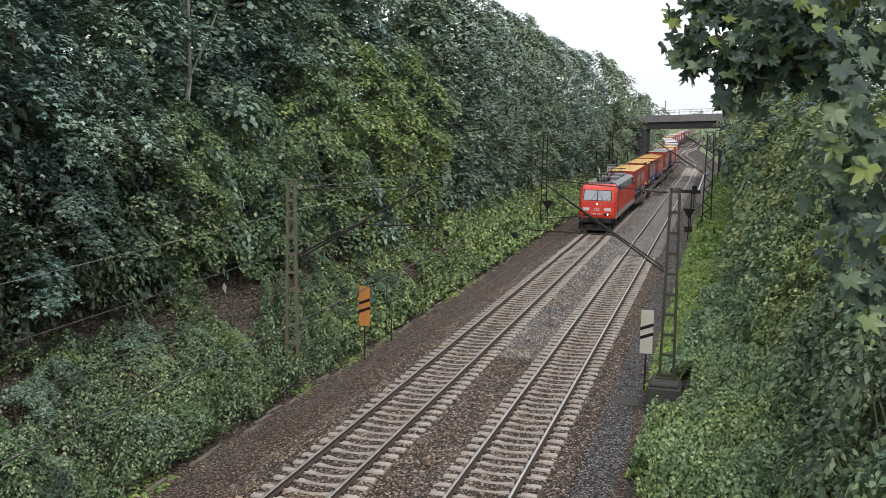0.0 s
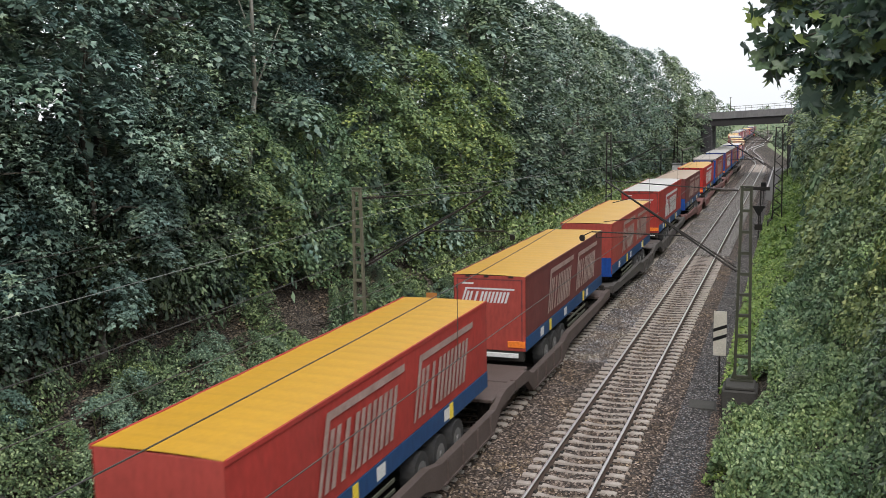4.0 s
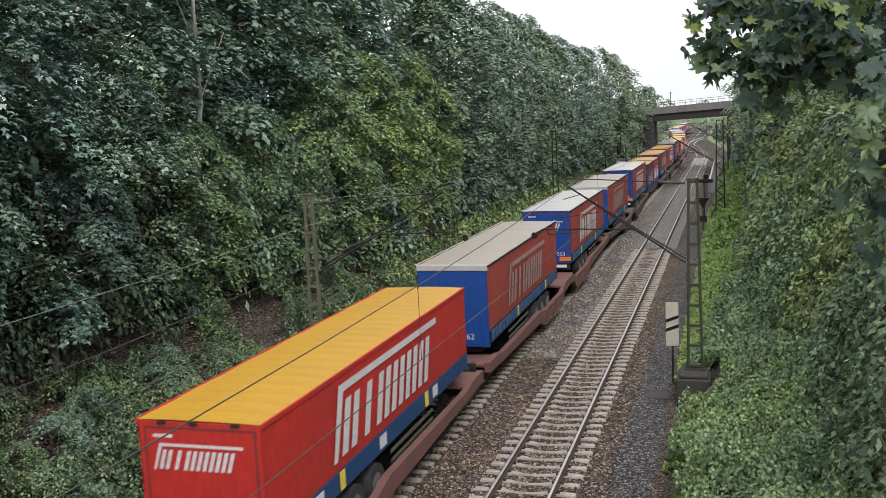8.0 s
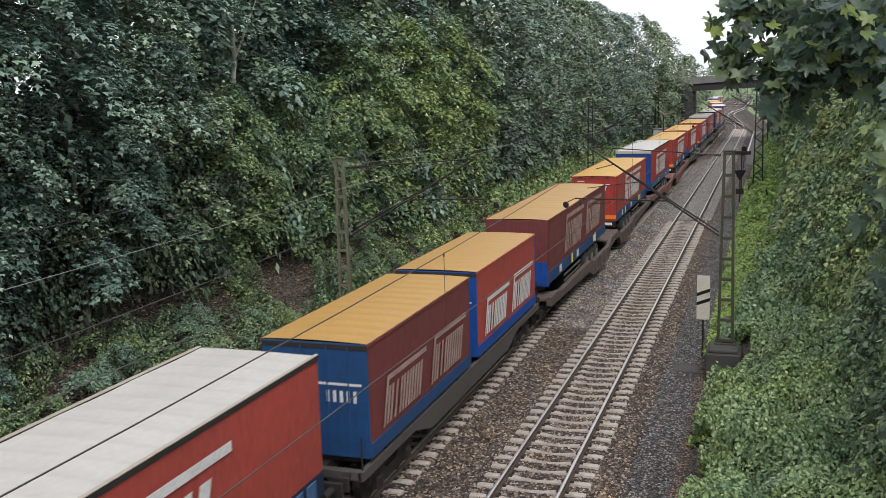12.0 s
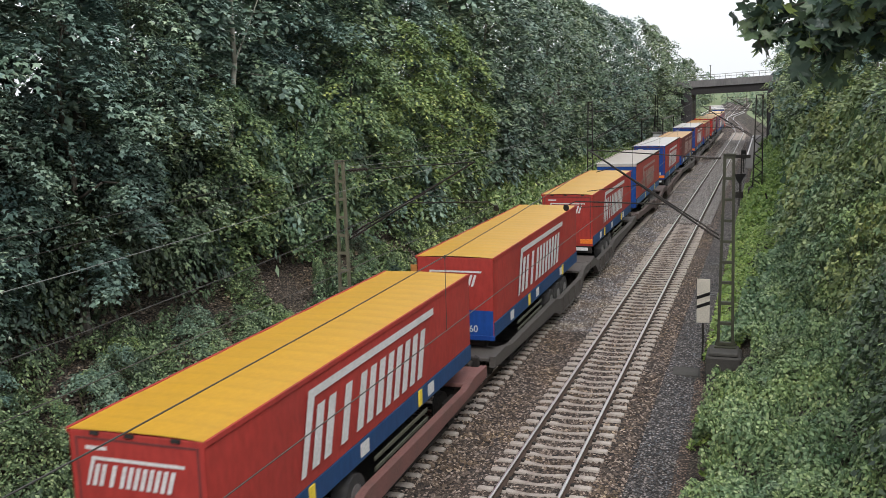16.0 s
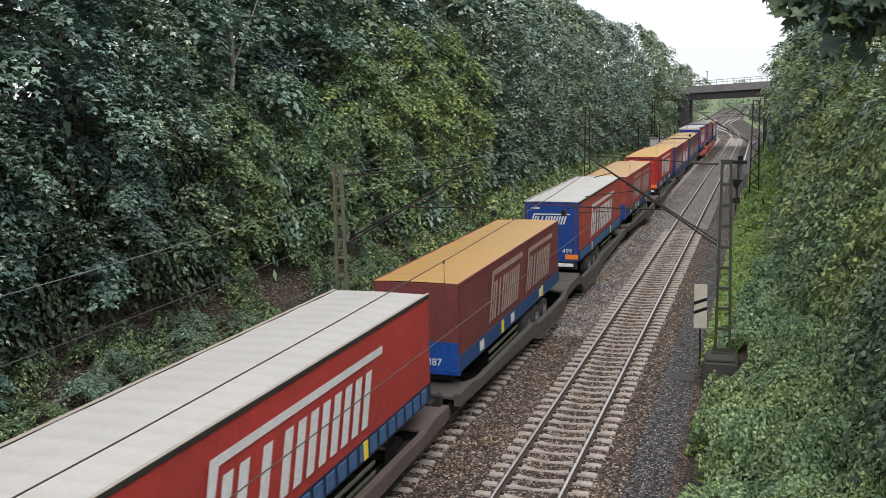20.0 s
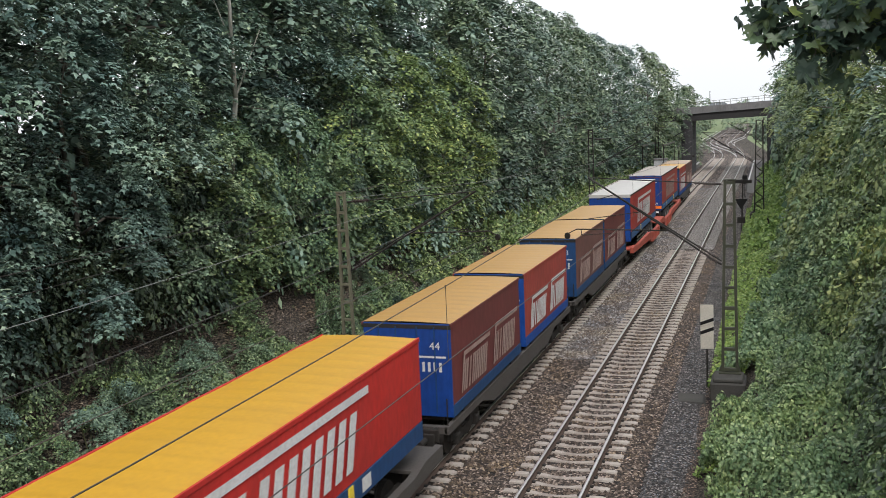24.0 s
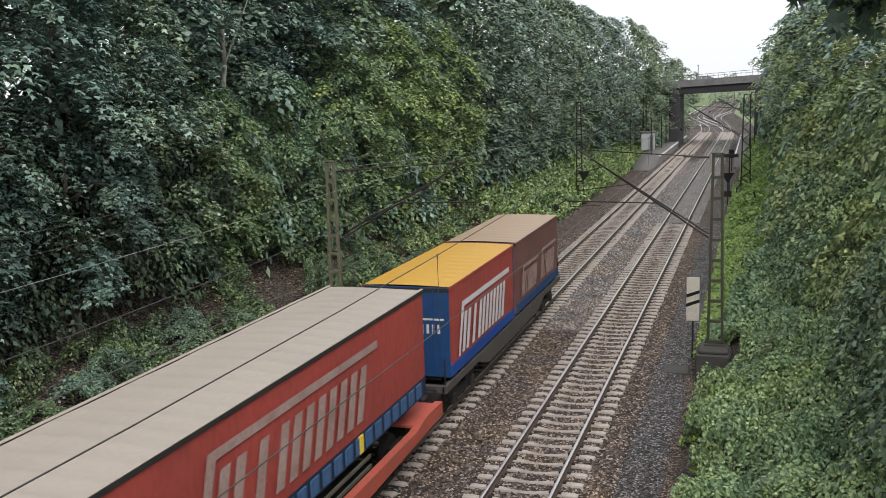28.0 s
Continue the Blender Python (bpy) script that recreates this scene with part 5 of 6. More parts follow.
        for sx in (-1, 1):
            a, b = sorted((Y(1.55), Y(2.05)))
            part("cab_window", box(bm_new(), sx * 1.47 - 0.03, sx * 1.47 + 0.035, a, b, 2.5, 3.15, 0.02), M["glass"], t)
            a, b = sorted((Y(2.25), Y(2.95)))
            d = part("cab_door", box(bm_new(), sx * 1.47 - 0.02, sx * 1.47 + 0.028, a, b, 1.35, 3.2, 0.01), M["loco_red"], t)
            for yy in (a - 0.06, b + 0.06):
                part("door_gap", box(bm_new(), sx * 1.47 - 0.02, sx * 1.47 + 0.034, yy - 0.035, yy + 0.035, 1.35, 3.2), M["black"], d)
    for sx in (-1, 1):
        part("side_emblem", box(bm_new(), sx * 1.495 - 0.01, sx * 1.495 + 0.008, 8.4, 8.9, 2.2, 2.5), M["white"], t)
    for y in (4.6, END - 4.6):
        b = part("bogie", box(bm_new(), -1.0, 1.0, -0.4, 0.4, 0.6, 0.95), M["dark_steel"], t, "dark steel bogie")
        b.matrix_basis = pose(0, y, 0)
        for sx in (-1, 1):
            part("side_frame", prism(bm_new(), [(-1.9, 0.6), (-1.8, 0.95), (1.8, 0.95), (1.9, 0.6), (0.9, 0.35), (-0.9, 0.35)], "x", sx * 1.05 - 0.08, sx * 1.05 + 0.08), M["dark_steel"], b)
        for dy in (-1.3, 1.3):
            rail_wheelset(b, dy, 0.6)
            for sx in (-1, 1):
                part("axle_box", box(bm_new(), sx * 1.15 - 0.1, sx * 1.15 + 0.1, dy - 0.2, dy + 0.2, 0.4, 0.8, 0.03), M["dark_steel"], b)
    part("transformer_tank", box(bm_new(), -1.2, 1.2, 7.3, 11.6, 0.35, 1.15, 0.05), M["dark_steel"], t)
    # roof gear: two folded pantographs, insulators and bus bars
    for yc, s in ((4.3, 1), (END - 4.3, -1)):
        p = part("pantograph", box(bm_new(), -0.55, 0.55, yc - 0.5, yc + 0.5, 4.2, 4.24), M["dark_steel"], t, "folded dark pantograph")
        for sx in (-1, 1):
            part("arm", rod(bm_new(), (sx * 0.5, yc - 0.4 * s, 4.25), (sx * 0.35, yc + 1.5 * s, 4.36), 0.03, 6), M["dark_steel"], p)
            part("upper_arm", rod(bm_new(), (sx * 0.35, yc + 1.5 * s, 4.36), (sx * 0.5, yc - 0.3 * s, 4.45), 0.025, 6), M["dark_steel"], p)
            for dy in (-0.4, 0.4):
                bm = bm_new()
                insulator(bm, (sx * 0.45, yc + dy, 3.92), (sx * 0.45, yc + dy, 4.2), 0.09, 3)
                part("insulator", bm, M["insulator"], p)
        for dy in (-0.35, -0.05):
            part("collector_bar", rod(bm_new(), (-0.85, yc + dy * s, 4.5), (0.85, yc + dy * s, 4.5), 0.025, 6), M["dark_steel"], p)
    for y in (6.6, 7.6, 9.45, 11.3, 12.3):
        bm = bm_new()
        insulator(bm, (-0.55, y, 3.93), (-0.55, y, 4.25), 0.08, 3)
        part("insulator", bm, M["insulator"], t)
    part("bus_bar", rod(bm_new(), (-0.55, 5.2, 4.27), (-0.55, END - 5.2, 4.27), 0.025, 6), M["steel"], t)
    for y, h in ((6.2, 0.28), (8.4, 0.18), (11.0, 0.26), (13.2, 0.2)):
        part("roof_box", box(bm_new(), 0.15, 0.85, y, y + 1.1, 3.93, 3.93 + h, 0.03), M["loco_roof"], t)
    part("raised_rod", rod(bm_new(), (-0.9, 9.0, 3.95), (-1.05, 9.6, 4.75), 0.03, 6), M["white"], t)
    return t


# distance from the locomotive's buffers to each vehicle's leading wall, and what it looks like
NOSE = 76.2
LOADS = [
    (19.27, "T", "yellow", "red", "rust", "front", "", 2, "red curtain-sided trailer with a dusty yellow roof"),
    (37.13, "T", "yellow", "maroon", "rust", "rear", "", 2, "maroon curtain-sided trailer with a yellow-orange roof"),
    (53.36, "T", "yellow", "rust", "rust", "front", "248", 2, "rust-red trailer with a yellow roof and a blue end panel"),
    (71.35, "T", "white", "red", "red", "rear", "", 1, "red curtain-sided trailer with a white roof"),
    (88.29, "T", "tan", "maroon", "maroon", "front", "398", 2, "faded maroon trailer with a dusty tan roof"),
    (105.73, "T", "yellow", "bright", "bright", "rear", "", 1, "bright red trailer with a bright yellow roof"),
    (122.23, "T", "cream", "rust", "blue", "front", "362", 1, "faded red trailer with a cream roof and blue end wall"),
    (140.2, "T", "white", "rust", "blue", "rear", "503", 1, "red-sided trailer with white roof and blue rear doors"),
    (156.18, "T", "cream", "rust", "blue", "front", "", 1, "red-sided trailer with a stained beige roof and blue end"),
    (174.15, "T", "white", "rust", "navy", "rear", "495", 1, "red-sided trailer with white roof and deep blue rear doors"),
    (189.96, "S", "ochre", "maroon", "dirty_blue", "", "", 0, "grimy maroon swap body with an ochre roof and blue end"),
    (198.04, "S", "ochre", "rust", "blue", "", "", 0, "orange-red swap body with ochre roof and blue end"),
    (207.71, "T", "ochre", "maroon", "maroon", "front", "321", 2, "maroon trailer with a tan roof and a blue end panel"),
    (225.2, "T", "yellow", "rust", "red", "rear", "", 1, "red trailer with a yellow roof and white bumper"),
    (241.55, "T", "white", "red", "navy", "front", "497", 1, "red-sided trailer with a white roof and plain blue end"),
    (259.26, "T", "yellow", "red", "red", "rear", "", 1, "red curtain-sided trailer with a bright yellow roof"),
    (275.33, "T", "yellow", "red", "red", "front", "260", 1, "crumpled red trailer with a bright yellow roof"),
    (293.14, "T", "yellow", "red", "red", "rear", "", 1, "red trailer with yellow roof and orange reflector panels"),
    (309.12, "T", "cream", "rust", "blue", "front", "467", 1, "red-sided trailer with a pale roof and blue end wall"),
    (327.16, "T", "white", "red", "navy", "rear", "508", 1, "red-sided trailer with white roof and deep blue rear doors"),
    (343.17, "T", "ochre", "maroon", "maroon", "front", "387", 2, "maroon trailer with an ochre roof and a blue end panel"),
    (361.25, "T", "white", "rust", "navy", "rear", "499", 1, "faded red trailer with white roof and blue rear doors"),
    (376.94, "T", "ochre", "rust", "rust", "front", "", 2, "rust-red trailer with an ochre roof and blue end panel"),
    (394.91, "T", "yellow", "bright", "bright", "rear", "", 1, "bright red trailer with a vivid yellow roof"),
    (410.82, "S", "ochre", "maroon", "navy", "", "44", 0, "maroon swap body with an ochre roof and dark blue end"),
    (418.85, "S", "ochre", "rust", "blue", "", "", 0, "orange-red swap body with an ochre roof and blue end"),
    (428.2, "S", "ochre", "brown", "dirty_blue", "", "73", 0, "brown swap body with an ochre roof and grimy blue end"),
    (435.95, "S", "ochre", "maroon", "dirty_blue", "", "", 0, "maroon swap body with a dusty ochre roof"),
    (445.66, "T", "white", "red", "navy", "front", "493", 1, "red-sided trailer with a white roof and plain blue end"),
    (463.62, "T", "cream", "rust", "navy", "rear", "469", 1, "red-sided trailer with a stained pale roof and blue rear doors"),
    (479.28, "S", "yellow", "rust", "dirty_blue", "", "", 0, "orange-red swap body with a yellow roof and blue end"),
    (487.0, "S", "tan", "brown", "brown", "", "", 0, "dusty brown swap body at the train's end"),
]
HEIGHT = {"white": 4.28, "cream": 4.25}
rolling = [(build_locomotive(), 0.0, 18.9)]
for s, kind, roof, side, front, lead, number, mark, label in LOADS:
    if kind == "T":
        rolling.append((build_trailer(roof, side, front, lead, number, label, mark, HEIGHT.get(roof, 4.05)), s, 13.5))
    else:
        rolling.append((build_swap_body(roof, side, front, label, number), s, 7.4))
# wagons under them: pocket wagons join their two halves over a shared bogie
PAIR_PAINT = ["wagon_brown", "wagon_grey", "wagon_red", "wagon_red", "wagon_brown", "", "wagon_brown", "wagon_red", "wagon_grey", "wagon_brown", "wagon_grey", "wagon_grey", "", "", "wagon_orange", ""]
COLOURS = [PAIR_PAINT[k // 2] for k in range(32)]
i = 0
while i < len(LOADS):
    s = LOADS[i][0]
    if LOADS[i][1] == "T":
        prev_gap = s - (LOADS[i - 1][0] + (13.5 if LOADS[i - 1][1] == "T" else 7.4)) if i else 0.6
        nxt_gap = (LOADS[i + 1][0] - s - 13.5) if i + 1 < len(LOADS) else 2
        lead_end, rear_end = i % 2 == 0, i % 2 == 1
        a = min(1.3, prev_gap / 2 - 0.47) if lead_end else prev_gap / 2 - 0.05
        b = min(1.3, nxt_gap / 2 - 0.47) if rear_end else nxt_gap / 2 - 0.05
        w = build_pocket_wagon(13.5 + a + b, COLOURS[i], lead_end, rear_end, "%s pocket wagon carrying a trailer" % {"wagon_red": "faded red", "wagon_orange": "orange-red", "wagon_brown": "brown", "wagon_grey": "dusty grey"}[COLOURS[i]], LOADS[i][5] == "front")
        rolling.append((w, s - a, 13.5 + a + b))
        i += 1
    else:
        e = LOADS[i + 1][0] + 7.4
        w = build_flat_wagon(e - s + 0.9, "wagon_grey", "dark sooty flat wagon carrying two swap bodies")
        rolling.append((w, s - 0.45, e - s + 0.9))
        i += 2


# metres gone by the train at each second
TRAVEL = [0.0, 20.58, 41.33, 62.26, 83.36, 104.54, 125.7, 146.72, 167.56, 188.17, 208.51, 228.52, 248.17, 267.49, 286.51, 305.23, 323.64, 341.76, 359.62, 377.3, 394.82, 412.22, 429.48, 446.6, 463.61, 480.55, 497.46, 514.37, 531.26]


def train_rows(offset, length):
    rows = []
    for k in range(29):
        t = float(k)
        y = NOSE + offset - TRAVEL[k]
        xa, ya, _ = on_line(XL, y)
        xb, yb, _ = on_line(XL, y + length)
        th = math.degrees(math.atan2(-(xb - xa), yb - ya))
        rows.append((t, pose(xa, ya, 0, 0, 0, th)))
    return rows

# ---- vegetation ----
veg = np.random.default_rng(11)


def unit(v):
    return v / np.maximum(np.linalg.norm(v, axis=-1, keepdims=True), 1e-9)


def leaf_arrays(pos, facing, size, r, droop=0.3, spread=0.3, lobed=False, wide=0.36):
    """Leaves at pos that hang like shingles and roughly face the given way; lobed ones have three points."""
    n = len(pos)
    nrm = unit(facing + r.normal(0, spread, (n, 3)))
    down = facing * (1, 1, 0) + r.normal(0, 0.45, (n, 3))
    down[:, 2] -= droop
    ax = unit(down - nrm * (down * nrm).sum(1, keepdims=True))
    sd = np.cross(nrm, ax)
    s = (size * r.uniform(0.65, 1.3, n))[:, None]
    if lobed:
        outline = ((-0.42, 0.0, 0.0), (0.02, 0.5, -0.1), (0.1, 0.2, 0.04), (0.56, 0.0, -0.12), (0.1, -0.2, 0.04), (0.02, -0.5, -0.1))
    else:
        outline = ((-0.48, 0.0, 0.0), (-0.05, wide, -0.1), (0.55, 0.0, -0.08), (-0.05, -wide, -0.1))
    v = np.stack([pos + (ax * a + sd * b + nrm * c) * s for a, b, c in outline], 1).reshape(-1, 3)
    k = len(outline)
    return v, np.arange(k * n).reshape(n, k)


def clump_leaves(centres, axes, radii, per, r, deep=0.42, sky=0.9):
    """Leaves over the upper face of spreading boughs, each bough a ragged shallow dome round its axis."""
    c, a = np.repeat(centres, per, 0), np.repeat(axes, per, 0)
    rad = np.repeat(radii, per)[:, None]
    t1 = unit(np.cross(a, np.array((0.0, 0.0, 1.0)) + 1e-3))
    t2 = np.cross(a, t1)
    q, th = np.sqrt(r.uniform(0, 1, (len(c), 1))), r.uniform(0, 2 * np.pi, (len(c), 1))
    ragged = 1 + 0.25 * np.sin(5 * th + 7 * c[:, :1]) + 0.15 * np.sin(9 * th + 5 * c[:, 1:2])
    u, w = q * np.cos(th) * ragged, q * np.sin(th) * ragged
    bulge = deep * (1 - q * q) + 0.09 * np.sin(9 * u + 3 * c[:, :1]) * np.sin(9 * w) - r.uniform(0, 0.5, (len(c), 1)) ** 2
    p = c + (t1 * u * 1.2 + t2 * w + a * bulge) * rad
    p[:, 2] -= 0.22 * (q * q * rad)[:, 0]
    return p, unit(a * 0.35 + (t1 * u + t2 * w) * 0.6 + (0, 0, sky))


def crown_mesh(seed, height, radius, base, clumps, per, size, material, wrap=math.pi, lobed=False, big=(0.17, 0.3), upright=1.3, sky=0.9):
    """A crown of boughs set over its outer face; wrap < pi leaves the back, unseen by the camera, bare."""
    r = np.random.default_rng(seed)
    h = r.permutation((np.arange(clumps) + r.uniform(0, 1, clumps)) / clumps)
    ang = r.uniform(-wrap, wrap, clumps)
    prof = np.clip(0.5 + 1.5 * h, 0, 1) * np.sqrt(np.clip(1.02 - h ** 2.3, 0, 1))
    lobes = 1 + 0.13 * np.sin(3 * ang + seed) + 0.13 * np.sin(2.3 * ang + 11 * h + seed) + 0.17 * np.sin(height * 2.1 * h + 3 * ang + seed)
    rr = radius * prof * lobes * r.uniform(0.76, 1.05, clumps)
    out = np.stack([np.cos(ang), np.sin(ang), np.zeros(clumps)], 1)
    cen = out * rr[:, None]
    cen[:, 2] = base + h * (height - base)
    rad = r.uniform(*big, clumps) * radius
    axes = unit(out + np.stack([np.zeros(clumps), np.zeros(clumps), upright + 0.9 * h ** 3], 1) + r.normal(0, 0.22, (clumps, 3)))
    p, f = clump_leaves(cen, axes, rad, per, r, sky=sky)
    v, q = leaf_arrays(p, f, size, r, spread=0.24, lobed=lobed)
    return array_mesh("crown", v, q, material), cen


def tree_meshes(seed, height, radius, base, clumps, per, size, material, **more):
    """A trunk, limbs and a crown, as three meshes."""
    crown, cen = crown_mesh(seed, height, radius, base, clumps, per, size, material, **more)
    r = random.Random(seed)
    bm = bm_new()
    pts = [Vector((0, 0, -0.6))]
    for k in range(1, 7):
        pts.append(Vector((r.uniform(-0.25, 0.25) * k / 3, r.uniform(-0.25, 0.25) * k / 3, height * 0.14 * k)))
    r0 = height * 0.014
    for k in range(6):
        rod(bm, pts[k], pts[k + 1], r0 * (1 - k * 0.14), 8, r0 * (1 - (k + 1) * 0.14))
    trunk = finish("trunk", bm, M["bark"], True)
    limbs = []
    order = sorted(range(len(cen)), key=lambda i: r.random())[:6]
    for i in order:
        bm = bm_new()
        c = Vector(cen[i])
        z = max(base * 0.7, min(c.z - 1.0, height * 0.8))
        k = min(5, int(z / (height * 0.14)))
        s = pts[k].lerp(pts[k + 1], 0.5)
        mid = s.lerp(c, 0.5) + Vector((0, 0, 0.3))
        rod(bm, s, mid, r0 * 0.35, 5, r0 * 0.22)
        rod(bm, mid, c, r0 * 0.22, 5, r0 * 0.08)
        limbs.append(finish("limb", bm, M["bark"], True))
    return trunk, limbs, crown


EDGE = 1.9
TREES = {
    "near_dark": [tree_meshes(20 + k, 17.5, 3.9, 2.4, 104, 118, 0.225, M["leaf_dark"], wrap=1.75, lobed=True, big=(0.15, 0.26), sky=1.25) for k in range(3)],
    "low_dark": [tree_meshes(26 + k, 10.5, 2.5, 1.2, 64, 100, 0.17, M["leaf_dark"], wrap=1.8, lobed=True, big=(0.16, 0.28), sky=1.25) for k in range(2)],
    "near_mid": [tree_meshes(30 + k, 15.5, 3.7, 0.8, 100, 150, 0.195, M["leaf_mid"], wrap=1.7, big=(0.14, 0.25), sky=1.1) for k in range(2)],
    "near_light": [tree_meshes(40 + k, 9.6, 3.1, 0.2, 86, 135, 0.18, M["leaf_light"], wrap=1.8, big=(0.14, 0.25)) for k in range(2)],
    "far_dark": [tree_meshes(50 + k, 16.5, 4.3, 0.3, 92, 80, 0.3, M["leaf_far_dark"], wrap=EDGE, big=(0.13, 0.25)) for k in range(2)],
    "far_mid": [tree_meshes(60 + k, 15.0, 4.2, 0.3, 92, 80, 0.29, M["leaf_far_mid"], wrap=EDGE, big=(0.13, 0.25)) for k in range(2)],
    "back_dark": [tree_meshes(65 + k, 16.5, 4.6, 0.5, 64, 62, 0.4, M["leaf_dark"], wrap=2.0, big=(0.14, 0.26)) for k in range(2)],
    "fill_dark": [tree_meshes(95 + k, 16.5, 4.6, 0.5, 58, 92, 0.28, M["leaf_dark"], wrap=1.7, big=(0.14, 0.25)) for k in range(2)],
    "back_mid": [tree_meshes(75 + k, 15.0, 4.4, 0.3, 92, 72, 0.32, M["leaf_bank"], wrap=2.3, big=(0.14, 0.25)) for k in range(2)],
    "back_light": [tree_meshes(85 + k, 14.0, 4.4, 0.3, 92, 72, 0.31, M["leaf_olive"], wrap=2.3, big=(0.14, 0.25)) for k in range(2)],
    "slim_mid": [tree_meshes(80 + k, 15.0, 4.6, 0.5, 50, 20, 0.8, M["leaf_mid"]) for k in range(2)],
}


def plant(kind, k, x, y, label, scale=1.0, group="trees along the cutting", squash=1.0):
    trunk, limbs, crown = TREES[kind][k % len(TREES[kind])]
    z = float(bank_height(x, y))
    px, py, _ = on_line(x, y)
    turn = (0 if x < 0 else 180) - 12 + ((x * 77 + y * 131) % 70) - 35  # the leafy side is turned to the track, where the camera sees it
    t = thing("tree", label, "tree", group, at=pose(px, py, z, 0, 0, turn) @ Matrix.Diagonal((scale, scale, scale * squash, 1)))
    part("trunk", trunk, None, t, "grey-brown bark")
    for m in limbs if kind != "slim_mid" else ():
        part("limb", m, None, t)
    part("crown", crown, None, t)
    return t


DARK = "tall dark green broadleaf tree on the wooded bank"
MID = "mid-green broadleaf tree on the wooded bank"
LIGHT = "low light green young tree at the wood's edge"
# left bank, front row: x, y, kind, scale
LEFT_FRONT = [(-16.2, 15.5, "near_dark", 1.0), (-15.6, 20.0, "near_dark", 1.05), (-15.9, 25.4, "near_dark", 0.98), (-17.6, 30.5, "near_dark", 1.05), (-14.5, 18.2, "low_dark", 1.0), (-14.3, 23.0, "low_dark", 1.06), (-14.9, 28.2, "low_dark", 0.96), (-14.9, 32.0, "near_light", 0.74), (-17.8, 35.5, "near_mid", 1.05),
              (-14.6, 37.6, "near_light", 0.8), (-18.2, 41.5, "near_dark", 1.08), (-14.7, 43.6, "near_light", 0.98), (-18.2, 48.0, "near_mid", 1.12), (-14.8, 50.6, "near_light", 1.1), (-18.0, 55.5, "near_dark", 1.08), (-14.8, 58.0, "near_light", 1.12),
              (-15.8, 63.5, "far_mid", 1.0), (-15.2, 69, "far_dark", 1.02), (-15.0, 75.5, "far_mid", 1.02), (-15.2, 82, "far_dark", 1.0), (-15.0, 89, "far_mid", 1.08), (-15.0, 96, "far_dark", 1.0), (-14.8, 103.5, "far_mid", 1.05), (-14.4, 111, "far_dark", 0.98), (-13.8, 119, "far_mid", 1.05), (-13.4, 127, "far_dark", 0.98), (-12.4, 135, "far_dark", 1.02), (-11.6, 142, "far_mid", 1.1), (-11.0, 148, "far_mid", 1.06), (-9.4, 166, "far_mid", 0.92), (-9.0, 178, "far_dark", 0.86), (-10.6, 190, "far_mid", 0.9)]
for i, (x, y, k, s) in enumerate(LEFT_FRONT):
    plant(k, i, x, y, {"dark": DARK, "mid": MID, "light": LIGHT}[k.split("_")[1]], s)
for i in range(24):
    y = 6 + i * 6.5
    plant("fill_dark" if y < 62 else "back_dark", i, -21.0 - (i * 37 % 5) * 0.5, y, DARK, (1.25 if y < 62 else 0.98 if y < 80 else 0.86) + 0.04 * math.sin(i * 2.1))
for i in range(13):
    plant("fill_dark" if i < 9 else "back_dark", i + 1, -19.0 - 0.3 * (i % 3), 9 + i * 5.6, DARK, 1.1 + 0.06 * (i % 3))
for i in range(8):
    plant("back_dark", i, -25.4, 6 + i * 8.0, DARK, 1.2)
for i in range(7):
    plant("back_dark", i + 1, -23.0, 17 + i * 5.5, DARK, 1.25)
# the other bank: low near the viewpoint, taller and closer to the line farther on
for i in range(20):
    y = 24 + i * 6.2
    x = np.interp(y, [24, 50, 75, 100, 145], [11.6, 11.0, 10.2, 9.2, 8.9]) + (i * 53 % 7) * 0.12
    kind = ("back_mid", "back_light", "back_mid", "back_dark", "back_light")[i % 5]
    plant(kind, i, float(x), y, "leafy %s tree on the bank" % {"dark": "dark green", "mid": "mid-green", "light": "yellow-green"}[kind.split("_")[1]], float(np.interp(y, [24, 45, 70, 145], [0.55, 0.66, 0.78, 0.8])) + 0.03 * (i % 4))
# beyond the bridge
for i in range(36):
    y = 175 + (i // 2) * 9
    x = (-15.5 - (i * 29 % 7)) if i % 2 else (13 + (i * 31 % 9))
    plant("slim_mid", i, x, y, "distant green tree beyond the bridge", (0.62 if i % 2 and y < 260 else 0.42) + 0.03 * (i % 5), "distant trees")

for i in range(30):
    plant("slim_mid", i, -75 + i * 5.2 + (i * 7 % 3), 430 + (i * 13 % 5) * 12, "distant hazy green tree", 0.75 + 0.05 * (i % 4), "distant trees")

# a pale bare trunk that leans out of the wood
def bare_trunk(x, y, height, lean, label):
    t = thing("tree", label, "tree", "trees along the cutting", at=pose(x, y, float(bank_height(x, y))))
    bm = bm_new()
    pts = [Vector((lean * min(1, k / 4) ** 0.8, 0.06 * math.sin(k), height * k / 7 - 0.4)) for k in range(8)]
    for k in range(7):
        rod(bm, pts[k], pts[k + 1], 0.15 - 0.014 * k, 9, 0.136 - 0.014 * k)
    part("trunk", bm, M["pale_bark"], t, "smooth pale grey trunk", True)
    for dx, dy, k in ((-0.6, -0.7, 5), (0.5, 1.3, 4), (-0.2, 1.0, 6)):
        part("limb", rod(bm_new(), pts[k], pts[k] + Vector((dx, dy, 2.6)), 0.04, 7, 0.015), M["pale_bark"], t)
    return t


bare_trunk(-15.7, 32.4, 14.0, 1.5, "slender tree with a pale bare trunk at the wood's edge")

